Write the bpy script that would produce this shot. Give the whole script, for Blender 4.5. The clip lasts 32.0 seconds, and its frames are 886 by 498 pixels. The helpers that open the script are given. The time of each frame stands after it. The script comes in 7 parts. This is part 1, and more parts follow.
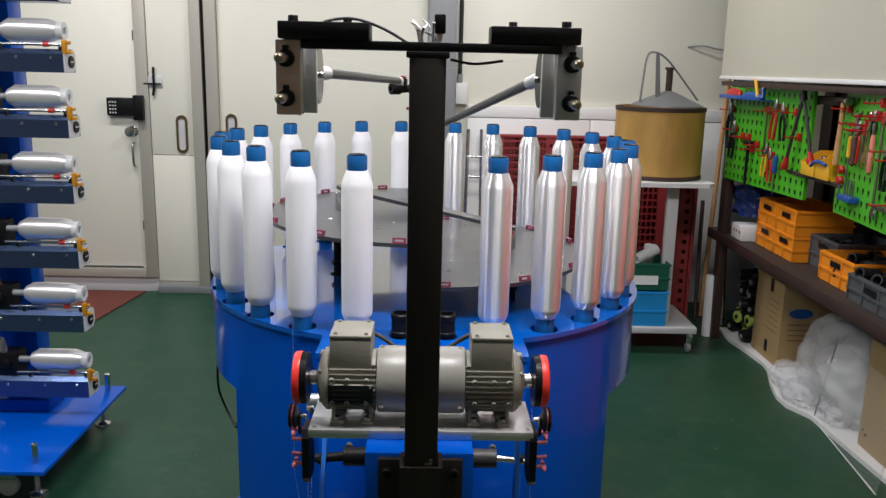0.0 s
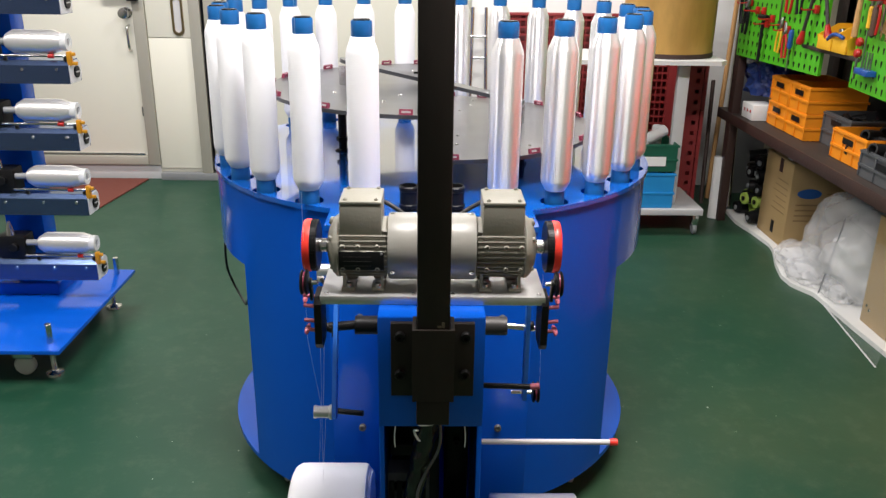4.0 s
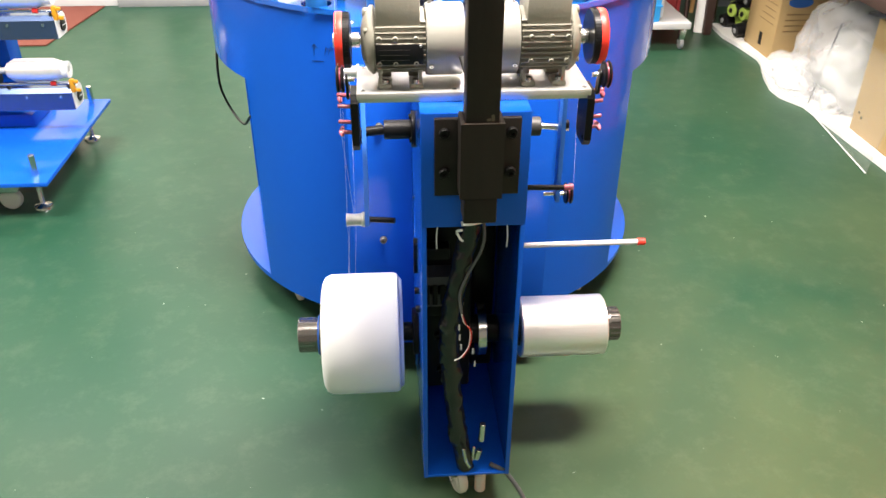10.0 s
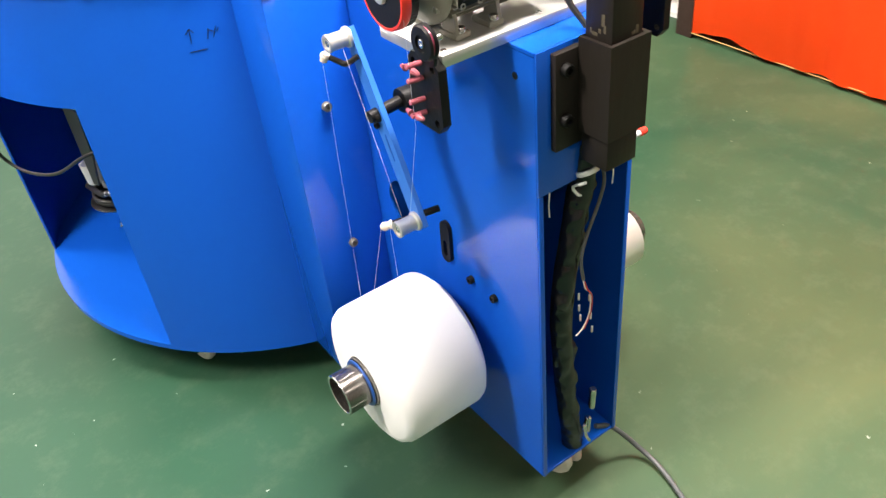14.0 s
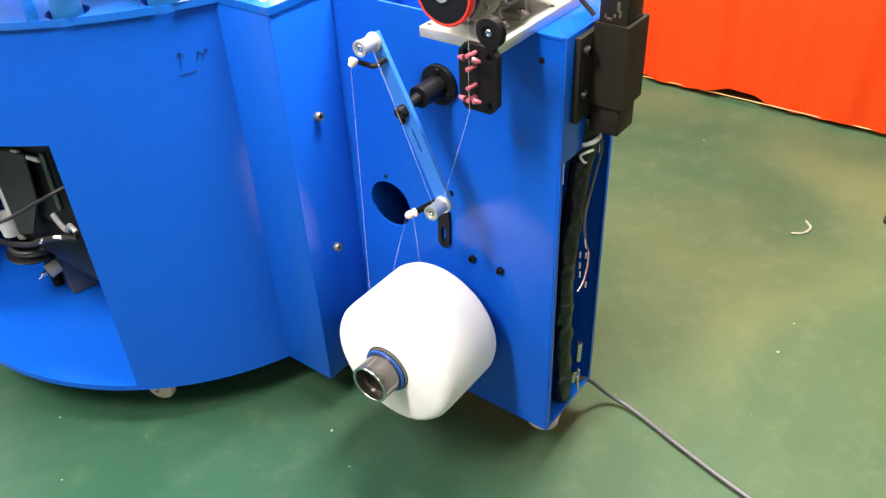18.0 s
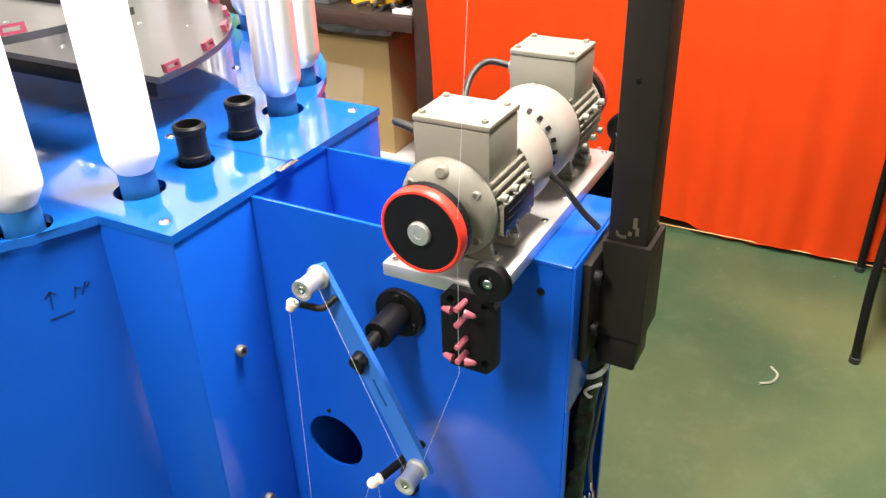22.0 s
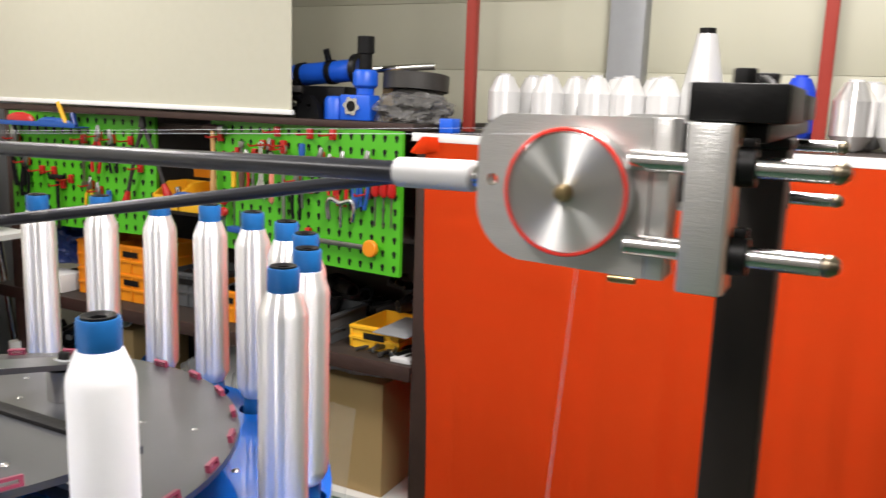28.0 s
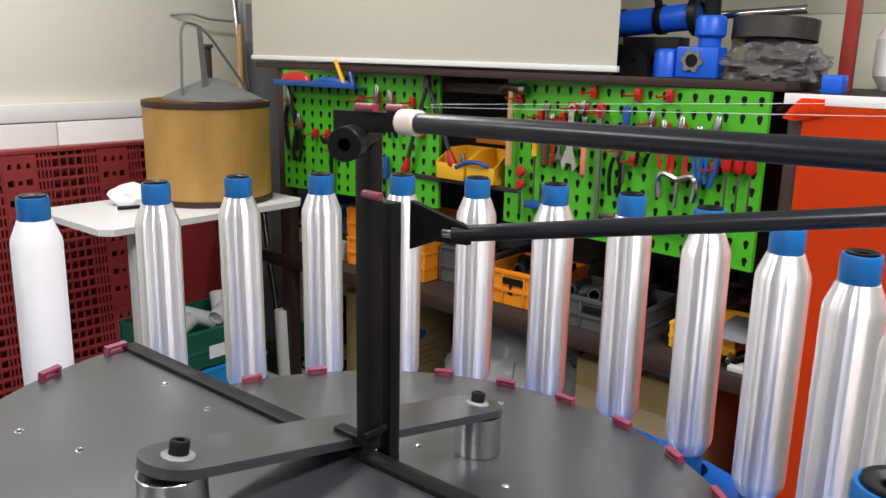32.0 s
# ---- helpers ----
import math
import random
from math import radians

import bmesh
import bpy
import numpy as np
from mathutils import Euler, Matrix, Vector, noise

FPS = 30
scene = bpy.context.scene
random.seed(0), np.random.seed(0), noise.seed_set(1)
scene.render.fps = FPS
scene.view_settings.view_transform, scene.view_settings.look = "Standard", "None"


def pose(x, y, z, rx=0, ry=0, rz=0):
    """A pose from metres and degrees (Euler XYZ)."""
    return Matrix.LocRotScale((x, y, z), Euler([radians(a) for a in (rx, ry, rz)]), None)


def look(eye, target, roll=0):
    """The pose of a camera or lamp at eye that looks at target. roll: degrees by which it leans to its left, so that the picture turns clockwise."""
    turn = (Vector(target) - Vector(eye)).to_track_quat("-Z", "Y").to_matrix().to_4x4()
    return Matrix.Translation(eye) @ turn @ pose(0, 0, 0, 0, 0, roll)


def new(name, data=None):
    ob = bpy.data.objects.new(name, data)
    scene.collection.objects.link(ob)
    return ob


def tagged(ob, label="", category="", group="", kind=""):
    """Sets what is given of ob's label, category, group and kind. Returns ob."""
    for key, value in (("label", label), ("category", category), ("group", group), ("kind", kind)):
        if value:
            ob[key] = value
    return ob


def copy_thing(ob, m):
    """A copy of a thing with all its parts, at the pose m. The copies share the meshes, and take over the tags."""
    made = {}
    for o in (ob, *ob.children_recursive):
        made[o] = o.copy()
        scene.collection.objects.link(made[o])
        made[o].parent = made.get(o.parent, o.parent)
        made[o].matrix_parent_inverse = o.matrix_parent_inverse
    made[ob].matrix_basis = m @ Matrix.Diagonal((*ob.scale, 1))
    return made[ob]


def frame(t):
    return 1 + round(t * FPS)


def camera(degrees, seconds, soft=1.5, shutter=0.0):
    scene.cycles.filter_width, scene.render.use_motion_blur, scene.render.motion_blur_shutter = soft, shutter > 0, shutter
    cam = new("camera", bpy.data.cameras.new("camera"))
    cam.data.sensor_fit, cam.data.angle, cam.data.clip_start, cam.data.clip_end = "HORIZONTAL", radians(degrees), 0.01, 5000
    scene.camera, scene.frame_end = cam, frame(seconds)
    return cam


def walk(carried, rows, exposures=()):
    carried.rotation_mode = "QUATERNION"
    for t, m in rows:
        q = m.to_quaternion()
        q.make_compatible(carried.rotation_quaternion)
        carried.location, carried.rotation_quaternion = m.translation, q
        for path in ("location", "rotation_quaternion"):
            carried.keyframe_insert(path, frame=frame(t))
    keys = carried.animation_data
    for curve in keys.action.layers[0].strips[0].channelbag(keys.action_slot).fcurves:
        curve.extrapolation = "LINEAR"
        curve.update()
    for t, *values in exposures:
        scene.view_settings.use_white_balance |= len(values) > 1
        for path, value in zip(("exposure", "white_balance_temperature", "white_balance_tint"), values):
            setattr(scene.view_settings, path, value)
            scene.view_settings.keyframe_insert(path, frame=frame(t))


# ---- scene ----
cam = camera(57.1, 32.0, soft=1.4, shutter=0.5)
PATH = [
    (0, (0.009, -0.022, 1.497), (0.044, 1.93, 1.062), 1.3),
    (0.5, (0.005, -0.026, 1.494), (0.045, 1.92, 1.036), 1.3),
    (1, (0.001, -0.025, 1.484), (0.046, 1.911, 0.987), 1.1),
    (1.5, (0.001, -0.021, 1.473), (0.046, 1.901, 0.92), 0.8),
    (2, (0.001, -0.012, 1.462), (0.046, 1.89, 0.846), 0.7),
    (2.5, (-0.002, -0.019, 1.458), (0.023, 1.868, 0.796), 0.7),
    (4.5, (-0.004, -0.006, 1.441), (0.029, 1.862, 0.728), 0.8),
    (5, (-0.006, -0.007, 1.433), (0.022, 1.841, 0.67), 0.5),
    (5.5, (-0.001, -0.006, 1.422), (0.033, 1.819, 0.605), 0.3),
    (6, (-0.004, -0.017, 1.415), (0.023, 1.781, 0.542), 0.1),
    (6.5, (-0.006, -0.014, 1.4), (0.026, 1.754, 0.466), 0.3),
    (7, (-0.007, -0.01, 1.387), (0.019, 1.727, 0.396), 0.5),
    (7.5, (-0.007, -0.005, 1.378), (0.023, 1.705, 0.342), 0.2),
    (8, (-0.007, -0.011, 1.381), (0.017, 1.701, 0.348), 0.2),
    (8.5, (-0.01, -0.012, 1.38), (0.017, 1.699, 0.344), 0.4),
    (9, (-0.016, -0.01, 1.377), (0.028, 1.695, 0.332), 0.7),
    (9.5, (-0.049, -0.003, 1.375), (0.024, 1.703, 0.333), 1.2),
    (10, (-0.137, 0.01, 1.369), (-0.013, 1.71, 0.322), 0.3),
    (10.5, (-0.224, 0.024, 1.36), (0.021, 1.709, 0.312), -1.4),
    (11, (-0.27, 0.06, 1.361), (0.108, 1.735, 0.335), -0.6),
    (11.5, (-0.321, 0.17, 1.34), (0.1, 1.806, 0.27), -4.5),
    (12, (-0.361, 0.27, 1.33), (0.141, 1.859, 0.225), -3.8),
    (12.5, (-0.393, 0.318, 1.322), (0.155, 1.877, 0.194), -2.6),
    (13, (-0.452, 0.381, 1.307), (0.16, 1.908, 0.169), -4.1),
    (13.5, (-0.578, 0.504, 1.299), (0.165, 1.918, 0.096), -5.4),
    (15.5, (-0.776, 0.531, 1.298), (0.213, 1.775, 0.083), -6.7),
    (16, (-0.834, 0.495, 1.318), (0.184, 1.737, 0.126), -5.8),
    (16.5, (-0.895, 0.542, 1.329), (0.208, 1.724, 0.151), -5.1),
    (17, (-0.972, 0.631, 1.33), (0.222, 1.69, 0.126), -4.8),
    (17.5, (-1.025, 0.667, 1.321), (0.221, 1.688, 0.137), -4.5),
    (18, (-1.038, 0.672, 1.322), (0.231, 1.672, 0.143), -2.9),
    (18.5, (-1.044, 0.668, 1.32), (0.225, 1.669, 0.143), -2.7),
    (19, (-1.054, 0.675, 1.32), (0.228, 1.683, 0.163), -3.2),
    (19.5, (-1.078, 0.721, 1.327), (0.296, 1.679, 0.233), -2.5),
    (20, (-1.07, 0.76, 1.353), (0.381, 1.684, 0.334), -3.1),
    (20.5, (-1.014, 0.816, 1.362), (0.46, 1.73, 0.365), -2.4),
    (21, (-0.929, 0.884, 1.36), (0.575, 1.758, 0.373), -1.8),
    (21.5, (-0.851, 0.937, 1.35), (0.646, 1.784, 0.329), -1.8),
    (22, (-0.798, 0.954, 1.348), (0.714, 1.79, 0.341), -2.0),
    (22.5, (-0.786, 0.957, 1.337), (0.711, 1.79, 0.306), -2.3),
    (23, (-0.768, 0.98, 1.338), (0.747, 1.793, 0.316), -2.7),
    (23.5, (-0.742, 0.992, 1.347), (0.796, 1.789, 0.347), -2.4),
    (24, (-0.725, 0.996, 1.376), (0.876, 1.814, 0.5), -2.2),
    (24.5, (-0.709, 0.997, 1.416), (0.968, 1.827, 0.709), -1.6),
    (25, (-0.706, 0.996, 1.468), (1.011, 1.841, 0.889), -2.1),
    (25.5, (-0.686, 1.012, 1.506), (1.083, 1.825, 1.048), -0.7),
    (27.5, (-0.709, 1.031, 1.539), (1.069, 1.878, 1.19), 1.3),
    (28, (-0.709, 1.075, 1.538), (1.041, 1.973, 1.179), 2.0),
    (28.5, (-0.711, 1.172, 1.538), (0.975, 2.186, 1.178), 2.1),
    (29, (-0.716, 1.276, 1.541), (0.934, 2.341, 1.16), 1.0),
    (29.5, (-0.714, 1.341, 1.537), (0.91, 2.435, 1.13), 0.7),
    (30, (-0.72, 1.378, 1.536), (0.888, 2.488, 1.109), -0.3),
    (30.5, (-0.713, 1.427, 1.533), (0.853, 2.597, 1.107), 0.2),
    (31, (-0.667, 1.532, 1.526), (0.864, 2.744, 1.094), 0.9),
    (31.5, (-0.616, 1.63, 1.527), (0.877, 2.882, 1.078), 0.1),
    (32, (-0.594, 1.695, 1.52), (0.897, 2.941, 1.047), 1.2),
]
walk(cam, [(t, look(eye, target, roll)) for t, eye, target, roll in PATH], [(0, -1.05, 6400, 10), (2.5, -0.5, 6500, 10), (5, -0.2, 6900, 10), (7.5, 0.82, 7200, 10), (9, 0.98, 7300, 11), (13, 0.9, 7300, 11), (15.8, 1.15, 7250, 11), (18, 1.05, 7200, 11), (19.5, 1.0, 7100, 11), (21, 0.68, 7200, 11), (23, 0.6, 7500, 10), (24, 0.52, 7700, 8), (25, 0.22, 7700, 9), (28, -0.46, 6850, 10), (30, -0.70, 6600, 10), (32, -0.80, 6550, 10)])

# ---- world and light ----
world = bpy.data.worlds.new("world")
scene.world = world
world.use_nodes = True
world.node_tree.nodes["Background"].inputs[0].default_value = (0.9, 0.95, 1.0, 1)
world.node_tree.nodes["Background"].inputs[1].default_value = 0.12


# Unseen area lights, added; places and watts set by the brightness wanted.
def ceiling_lamp(x, y, watts, length=1.2, width=0.3, turn=0):
    data = bpy.data.lights.new("ceiling_lamp", "AREA")
    data.shape, data.size, data.size_y, data.energy, data.color = "RECTANGLE", length, width, watts, (1.0, 0.97, 0.985)
    ob = new("ceiling_lamp", data)
    ob.matrix_world = pose(x, y, 2.93, 0, 0, turn)
    return tagged(ob, "unseen area light under the ceiling, added to light the room", "ceiling lamp", "ceiling lamps")


for lx, ly, lw in ((-1.9, 4.0, 76), (0.4, 4.0, 62), (-2.0, 1.6, 80), (0.30, 1.15, 142), (-1.8, -1.0, 10), (0.4, -1.2, 9)):
    ceiling_lamp(lx, ly, lw)


# ---- materials ----
def material(name, colour, rough=0.5, metal=0.0, second=None, scale=8.0, mix=0.5, bump=0.0, bump_scale=60.0, coat=0.0, trans=0.0, spec=0.5, alpha=1.0, emit=0.0, rough_var=0.0, stretch=(1, 1, 1), object_random=0.0, sheen=0.0):
    m = bpy.data.materials.new(name)
    m.use_nodes = True
    nt = m.node_tree
    b = nt.nodes["Principled BSDF"]
    tc = nt.nodes.new("ShaderNodeTexCoord")
    mp = nt.nodes.new("ShaderNodeMapping")
    mp.inputs["Scale"].default_value = stretch
    nt.links.new(tc.outputs["Object"], mp.inputs["Vector"])
    b.inputs["Base Color"].default_value = (*colour, 1)
    b.inputs["Roughness"].default_value = rough
    b.inputs["Metallic"].default_value = metal
    b.inputs["Coat Weight"].default_value = coat
    b.inputs["Coat Roughness"].default_value = 0.08
    b.inputs["Transmission Weight"].default_value = trans
    b.inputs["Specular IOR Level"].default_value = spec
    b.inputs["Alpha"].default_value = alpha
    b.inputs["Sheen Weight"].default_value = sheen
    if second:
        n1 = nt.nodes.new("ShaderNodeTexNoise")
        n1.inputs["Scale"].default_value, n1.inputs["Detail"].default_value, n1.inputs["Roughness"].default_value = scale, 8, 0.65
        nt.links.new(mp.outputs[0], n1.inputs["Vector"])
        ramp = nt.nodes.new("ShaderNodeValToRGB")
        ramp.color_ramp.elements[0].position, ramp.color_ramp.elements[1].position = 0.5 - mix * 0.5, 0.5 + mix * 0.5
        ramp.color_ramp.elements[0].color, ramp.color_ramp.elements[1].color = (*colour, 1), (*second, 1)
        nt.links.new(n1.outputs["Fac"], ramp.inputs["Fac"])
        last = ramp.outputs["Color"]
        if object_random:
            info = nt.nodes.new("ShaderNodeObjectInfo")
            hsv = nt.nodes.new("ShaderNodeHueSaturation")
            mr = nt.nodes.new("ShaderNodeMapRange")
            mr.inputs["To Min"].default_value, mr.inputs["To Max"].default_value = 1 - object_random, 1 + object_random
            nt.links.new(info.outputs["Random"], mr.inputs["Value"])
            nt.links.new(mr.outputs[0], hsv.inputs["Value"])
            nt.links.new(last, hsv.inputs["Color"])
            last = hsv.outputs["Color"]
        nt.links.new(last, b.inputs["Base Color"])
    if rough_var:
        n2 = nt.nodes.new("ShaderNodeTexNoise")
        n2.inputs["Scale"].default_value, n2.inputs["Detail"].default_value = scale * 2.3, 6
        nt.links.new(mp.outputs[0], n2.inputs["Vector"])
        mr = nt.nodes.new("ShaderNodeMapRange")
        mr.inputs["To Min"].default_value, mr.inputs["To Max"].default_value = max(0.02, rough - rough_var), rough + rough_var
        nt.links.new(n2.outputs["Fac"], mr.inputs["Value"])
        nt.links.new(mr.outputs[0], b.inputs["Roughness"])
    if bump:
        n3 = nt.nodes.new("ShaderNodeTexNoise")
        n3.inputs["Scale"].default_value, n3.inputs["Detail"].default_value = bump_scale, 4
        nt.links.new(mp.outputs[0], n3.inputs["Vector"])
        bp = nt.nodes.new("ShaderNodeBump")
        bp.inputs["Strength"].default_value, bp.inputs["Distance"].default_value = bump, 0.004
        nt.links.new(n3.outputs["Fac"], bp.inputs["Height"])
        nt.links.new(bp.outputs[0], b.inputs["Normal"])
    if emit:
        b.inputs["Emission Color"].default_value = (*colour, 1)
        b.inputs["Emission Strength"].default_value = emit
    return m


BLUE = material("blue_paint", (0.0, 0.084, 0.52), 0.17, 0, (0.0, 0.092, 0.56), 3, 0.8, 0.03, 60, coat=0.05, rough_var=0.04, spec=0.30)
BLUE_ARM = material("light_blue_paint", (0.02, 0.14, 0.55), 0.35, 0, (0.03, 0.17, 0.6), 12, 0.8)
BLACK = material("black_oxide_steel", (0.004, 0.004, 0.0045), 0.45, 0.0, (0.009, 0.0085, 0.008), 9, 0.7, 0.15, 120, rough_var=0.1, spec=0.2)
TUBE = material("mill_scale_steel", (0.008, 0.007, 0.0064), 0.48, 0.0, (0.028, 0.022, 0.018), 7, 0.6, 0.12, 80, rough_var=0.12, stretch=(1, 1, 0.25), spec=0.22)
DARK = material("black_plastic", (0.005, 0.005, 0.0055), 0.4, 0, (0.010, 0.010, 0.011), 20, 0.8, spec=0.22)
RUBBER = material("black_rubber_cable", (0.008, 0.008, 0.008), 0.5, 0, (0.02, 0.02, 0.02), 30, 0.8, 0.3, 90)
TAPE = material("black_cable_wrap", (0.006, 0.006, 0.007), 0.27, 0, (0.014, 0.014, 0.015), 18, 0.6, 0.9, 50)
ALU = material("machined_aluminium", (0.6, 0.6, 0.58), 0.34, 0.72, (0.72, 0.71, 0.69), 15, 0.9, 0.08, 150, rough_var=0.08, stretch=(1, 1, 6))
STEEL = material("bright_steel", (0.62, 0.61, 0.6), 0.2, 1, (0.7, 0.69, 0.68), 25, 0.9, rough_var=0.06)
TABLE = material("glossy_blue_enamel", (0.0, 0.10, 0.50), 0.12, 0, (0.0, 0.11, 0.55), 3, 0.8, 0.02, 60, coat=1.0, rough_var=0.03)
TABLE.node_tree.nodes["Principled BSDF"].inputs["Coat IOR"].default_value = 1.75
TABLE.node_tree.nodes["Principled BSDF"].inputs["Coat Roughness"].default_value = 0.05
CHIP = material("old_olive_paint", (0.07, 0.06, 0.035), 0.6, 0, (0.11, 0.09, 0.055), 60, 0.8)
# the blue of ARM is the reflected blue paint, put into the base colour
ARM = material("blue_reflection_aluminium", (0.07, 0.11, 0.22), 0.22, 0.8, (0.10, 0.15, 0.28), 10, 0.8, 0.05, 100, stretch=(0.2, 1, 1))
SCRAP = material("dirty_paper_scrap", (0.20, 0.205, 0.15), 0.8, 0, (0.30, 0.295, 0.22), 60, 0.8)
OVAL = material("dark_blue_print", (0.01, 0.09, 0.34), 0.6, 0, (0.015, 0.11, 0.38), 30, 0.8)
CARDP = material("faded_brown_print", (0.22, 0.14, 0.06), 0.7, 0, (0.28, 0.18, 0.08), 60, 0.8)
TIP = material("dull_bronze_tip", (0.35, 0.29, 0.20), 0.3, 1, (0.42, 0.36, 0.27), 20, 0.8)
POLE = material("black_painted_pole", (0.009, 0.010, 0.014), 0.3, 0, (0.013, 0.014, 0.018), 12, 0.8)
COPPERY = material("tinted_milled_metal", (0.66, 0.47, 0.35), 0.4, 0.75, (0.72, 0.54, 0.42), 15, 0.9, 0.08, 150, stretch=(1, 1, 6))
OLIVE = material("dark_olive_panel", (0.018, 0.018, 0.015), 0.45, 0, (0.025, 0.024, 0.02), 8, 0.8)
CLIPG = material("golden_orange_clip", (0.62, 0.27, 0.02), 0.3, 0.3, (0.7, 0.34, 0.03), 20, 0.8)
CAPSCREW = material("dull_zinc_cap_screw", (0.10, 0.10, 0.085), 0.42, 0.5, (0.17, 0.165, 0.14), 60, 0.8)
CHUCK = material("dark_turned_steel", (0.16, 0.148, 0.138), 0.22, 0.9, (0.22, 0.205, 0.195), 20, 0.8)
MOTOR = material("motor_grey_paint", (0.215, 0.206, 0.168), 0.42, 0, (0.255, 0.244, 0.200), 10, 0.8, 0.12, 180, rough_var=0.08)
MOTOR2 = material("cowl_grey_paint", (0.25, 0.243, 0.215), 0.36, 0, (0.29, 0.282, 0.25), 8, 0.8, 0.06, 120)
RED = material("red_rubber", (0.75, 0.03, 0.02), 0.4, 0, (0.85, 0.05, 0.03), 30, 0.8)
REDPL = material("red_plastic", (0.42, 0.012, 0.010), 0.35, 0, (0.50, 0.02, 0.016), 20, 0.8)
PINK = material("pink_ceramic", (0.36, 0.085, 0.12), 0.25, 0, (0.44, 0.12, 0.16), 40, 0.8)
MAGENTA = material("dark_pink_clip", (0.19, 0.025, 0.05), 0.3, 0, (0.25, 0.04, 0.08), 40, 0.8)
IVORY = material("white_ceramic", (0.8, 0.68, 0.58), 0.25, 0, (0.85, 0.76, 0.68), 40, 0.8)
CAP = material("blue_bobbin_plastic", (0.005, 0.11, 0.34), 0.38, 0, (0.008, 0.13, 0.39), 30, 0.8, object_random=0.08)
YARN_W = material("white_yarn_package", (0.83, 0.83, 0.84), 0.75, 0, (0.88, 0.88, 0.89), 3, 0.9, 0.25, 700, stretch=(1, 1, 3), sheen=0.3)
YARN_SP = material("pale_silver_film_roll", (0.78, 0.75, 0.72), 0.3, 0.62, (0.84, 0.81, 0.78), 3, 0.9, 0.12, 300, stretch=(0.1, 1, 1))
THREAD = material("white_thread", (0.8, 0.82, 0.86), 0.5)
DISC = material("dark_grey_anodised_plate", (0.024, 0.026, 0.031), 0.32, 0.0, (0.033, 0.035, 0.041), 6, 0.9, 0.03, 200, rough_var=0.05, spec=0.6, coat=0.55)
DISC.node_tree.nodes["Principled BSDF"].inputs["Coat Roughness"].default_value = 0.33
DISC.node_tree.nodes["Principled BSDF"].inputs["Coat IOR"].default_value = 1.7
WHEEL = material("cream_caster_plastic", (0.72, 0.69, 0.6), 0.45, 0, (0.62, 0.58, 0.5), 25, 0.8)
WALLP = material("cream_sandwich_panel", (0.79, 0.775, 0.66), 0.5, 0, (0.84, 0.825, 0.715), 2.5, 0.9, 0.1, 14, rough_var=0.08)
WALLD = material("dark_unseen_wall", (0.17, 0.166, 0.15), 0.6, 0, (0.22, 0.213, 0.19), 2.5, 0.9, 0.1, 14)
SCREEN = material("cream_screen_cloth", (0.52, 0.505, 0.405), 0.7, 0, (0.555, 0.54, 0.44), 30, 0.8, 0.08, 300)
WALLR = material("beige_wall_sheet", (0.53, 0.52, 0.40), 0.55, 0, (0.58, 0.57, 0.45), 3, 0.9, 0.12, 12)
WHITE = material("white_board", (0.82, 0.82, 0.80), 0.55, 0, (0.87, 0.87, 0.85), 5, 0.8, 0.1, 40)
GREYW = material("grey_white_laminate", (0.55, 0.55, 0.56), 0.4, 0, (0.62, 0.62, 0.62), 12, 0.8)
FRAME = material("brown_grey_anodised_frame", (0.42, 0.40, 0.34), 0.42, 0.15, (0.48, 0.46, 0.395), 10, 0.8, 0.05, 60, stretch=(1, 1, 0.2))
LAMINATE = material("white_laminate", (0.72, 0.72, 0.71), 0.35, 0, (0.77, 0.77, 0.76), 12, 0.8)
TOOLBLUE = material("dark_blue_plastic", (0.01, 0.07, 0.30), 0.4, 0, (0.015, 0.09, 0.36), 18, 0.8)
SALMON = material("salmon_pink_grip", (0.75, 0.22, 0.15), 0.4, 0, (0.8, 0.28, 0.2), 20, 0.8)
BROWNG = material("dark_brown_grip", (0.07, 0.035, 0.02), 0.45, 0, (0.10, 0.05, 0.03), 20, 0.8)
LIDGREY = material("dull_zinc_grey", (0.13, 0.14, 0.14), 0.5, 0.3, (0.19, 0.195, 0.195), 9, 0.8, 0.15, 80)
GREYM = material("grey_painted_metal", (0.26, 0.27, 0.28), 0.45, 0.2, (0.32, 0.33, 0.34), 12, 0.8)
CEIL = material("ceiling_white", (0.7, 0.7, 0.68), 0.8, 0, (0.75, 0.75, 0.72), 5, 0.9)
RUST = material("brown_painted_angle_steel", (0.030, 0.014, 0.011), 0.55, 0.1, (0.055, 0.027, 0.021), 14, 0.7, 0.3, 90)
BOARD = material("dark_plywood_shelf", (0.022, 0.016, 0.013), 0.6, 0, (0.045, 0.032, 0.026), 10, 0.8, 0.2, 60, stretch=(1, 0.2, 1))
CURTAIN = material("orange_red_curtain", (0.97, 0.076, 0.010), 0.85, 0, (0.99, 0.090, 0.013), 5, 0.9, 0.15, 500, spec=0.2)
GREEN = material("lime_green_pegboard", (0.065, 0.42, 0.014), 0.4, 0, (0.08, 0.46, 0.02), 6, 0.9)
ORANGE = material("orange_crate_plastic", (0.78, 0.24, 0.008), 0.45, 0, (0.84, 0.29, 0.015), 12, 0.8)
YELLOW = material("yellow_plastic", (0.8, 0.42, 0.02), 0.4, 0, (0.85, 0.48, 0.03), 15, 0.8)
GREYC = material("dark_grey_crate", (0.06, 0.065, 0.07), 0.5, 0, (0.09, 0.095, 0.1), 14, 0.8)
CARD = material("brown_cardboard", (0.36, 0.24, 0.10), 0.75, 0, (0.42, 0.29, 0.135), 6, 0.8, 0.12, 60, stretch=(1, 1, 0.3))
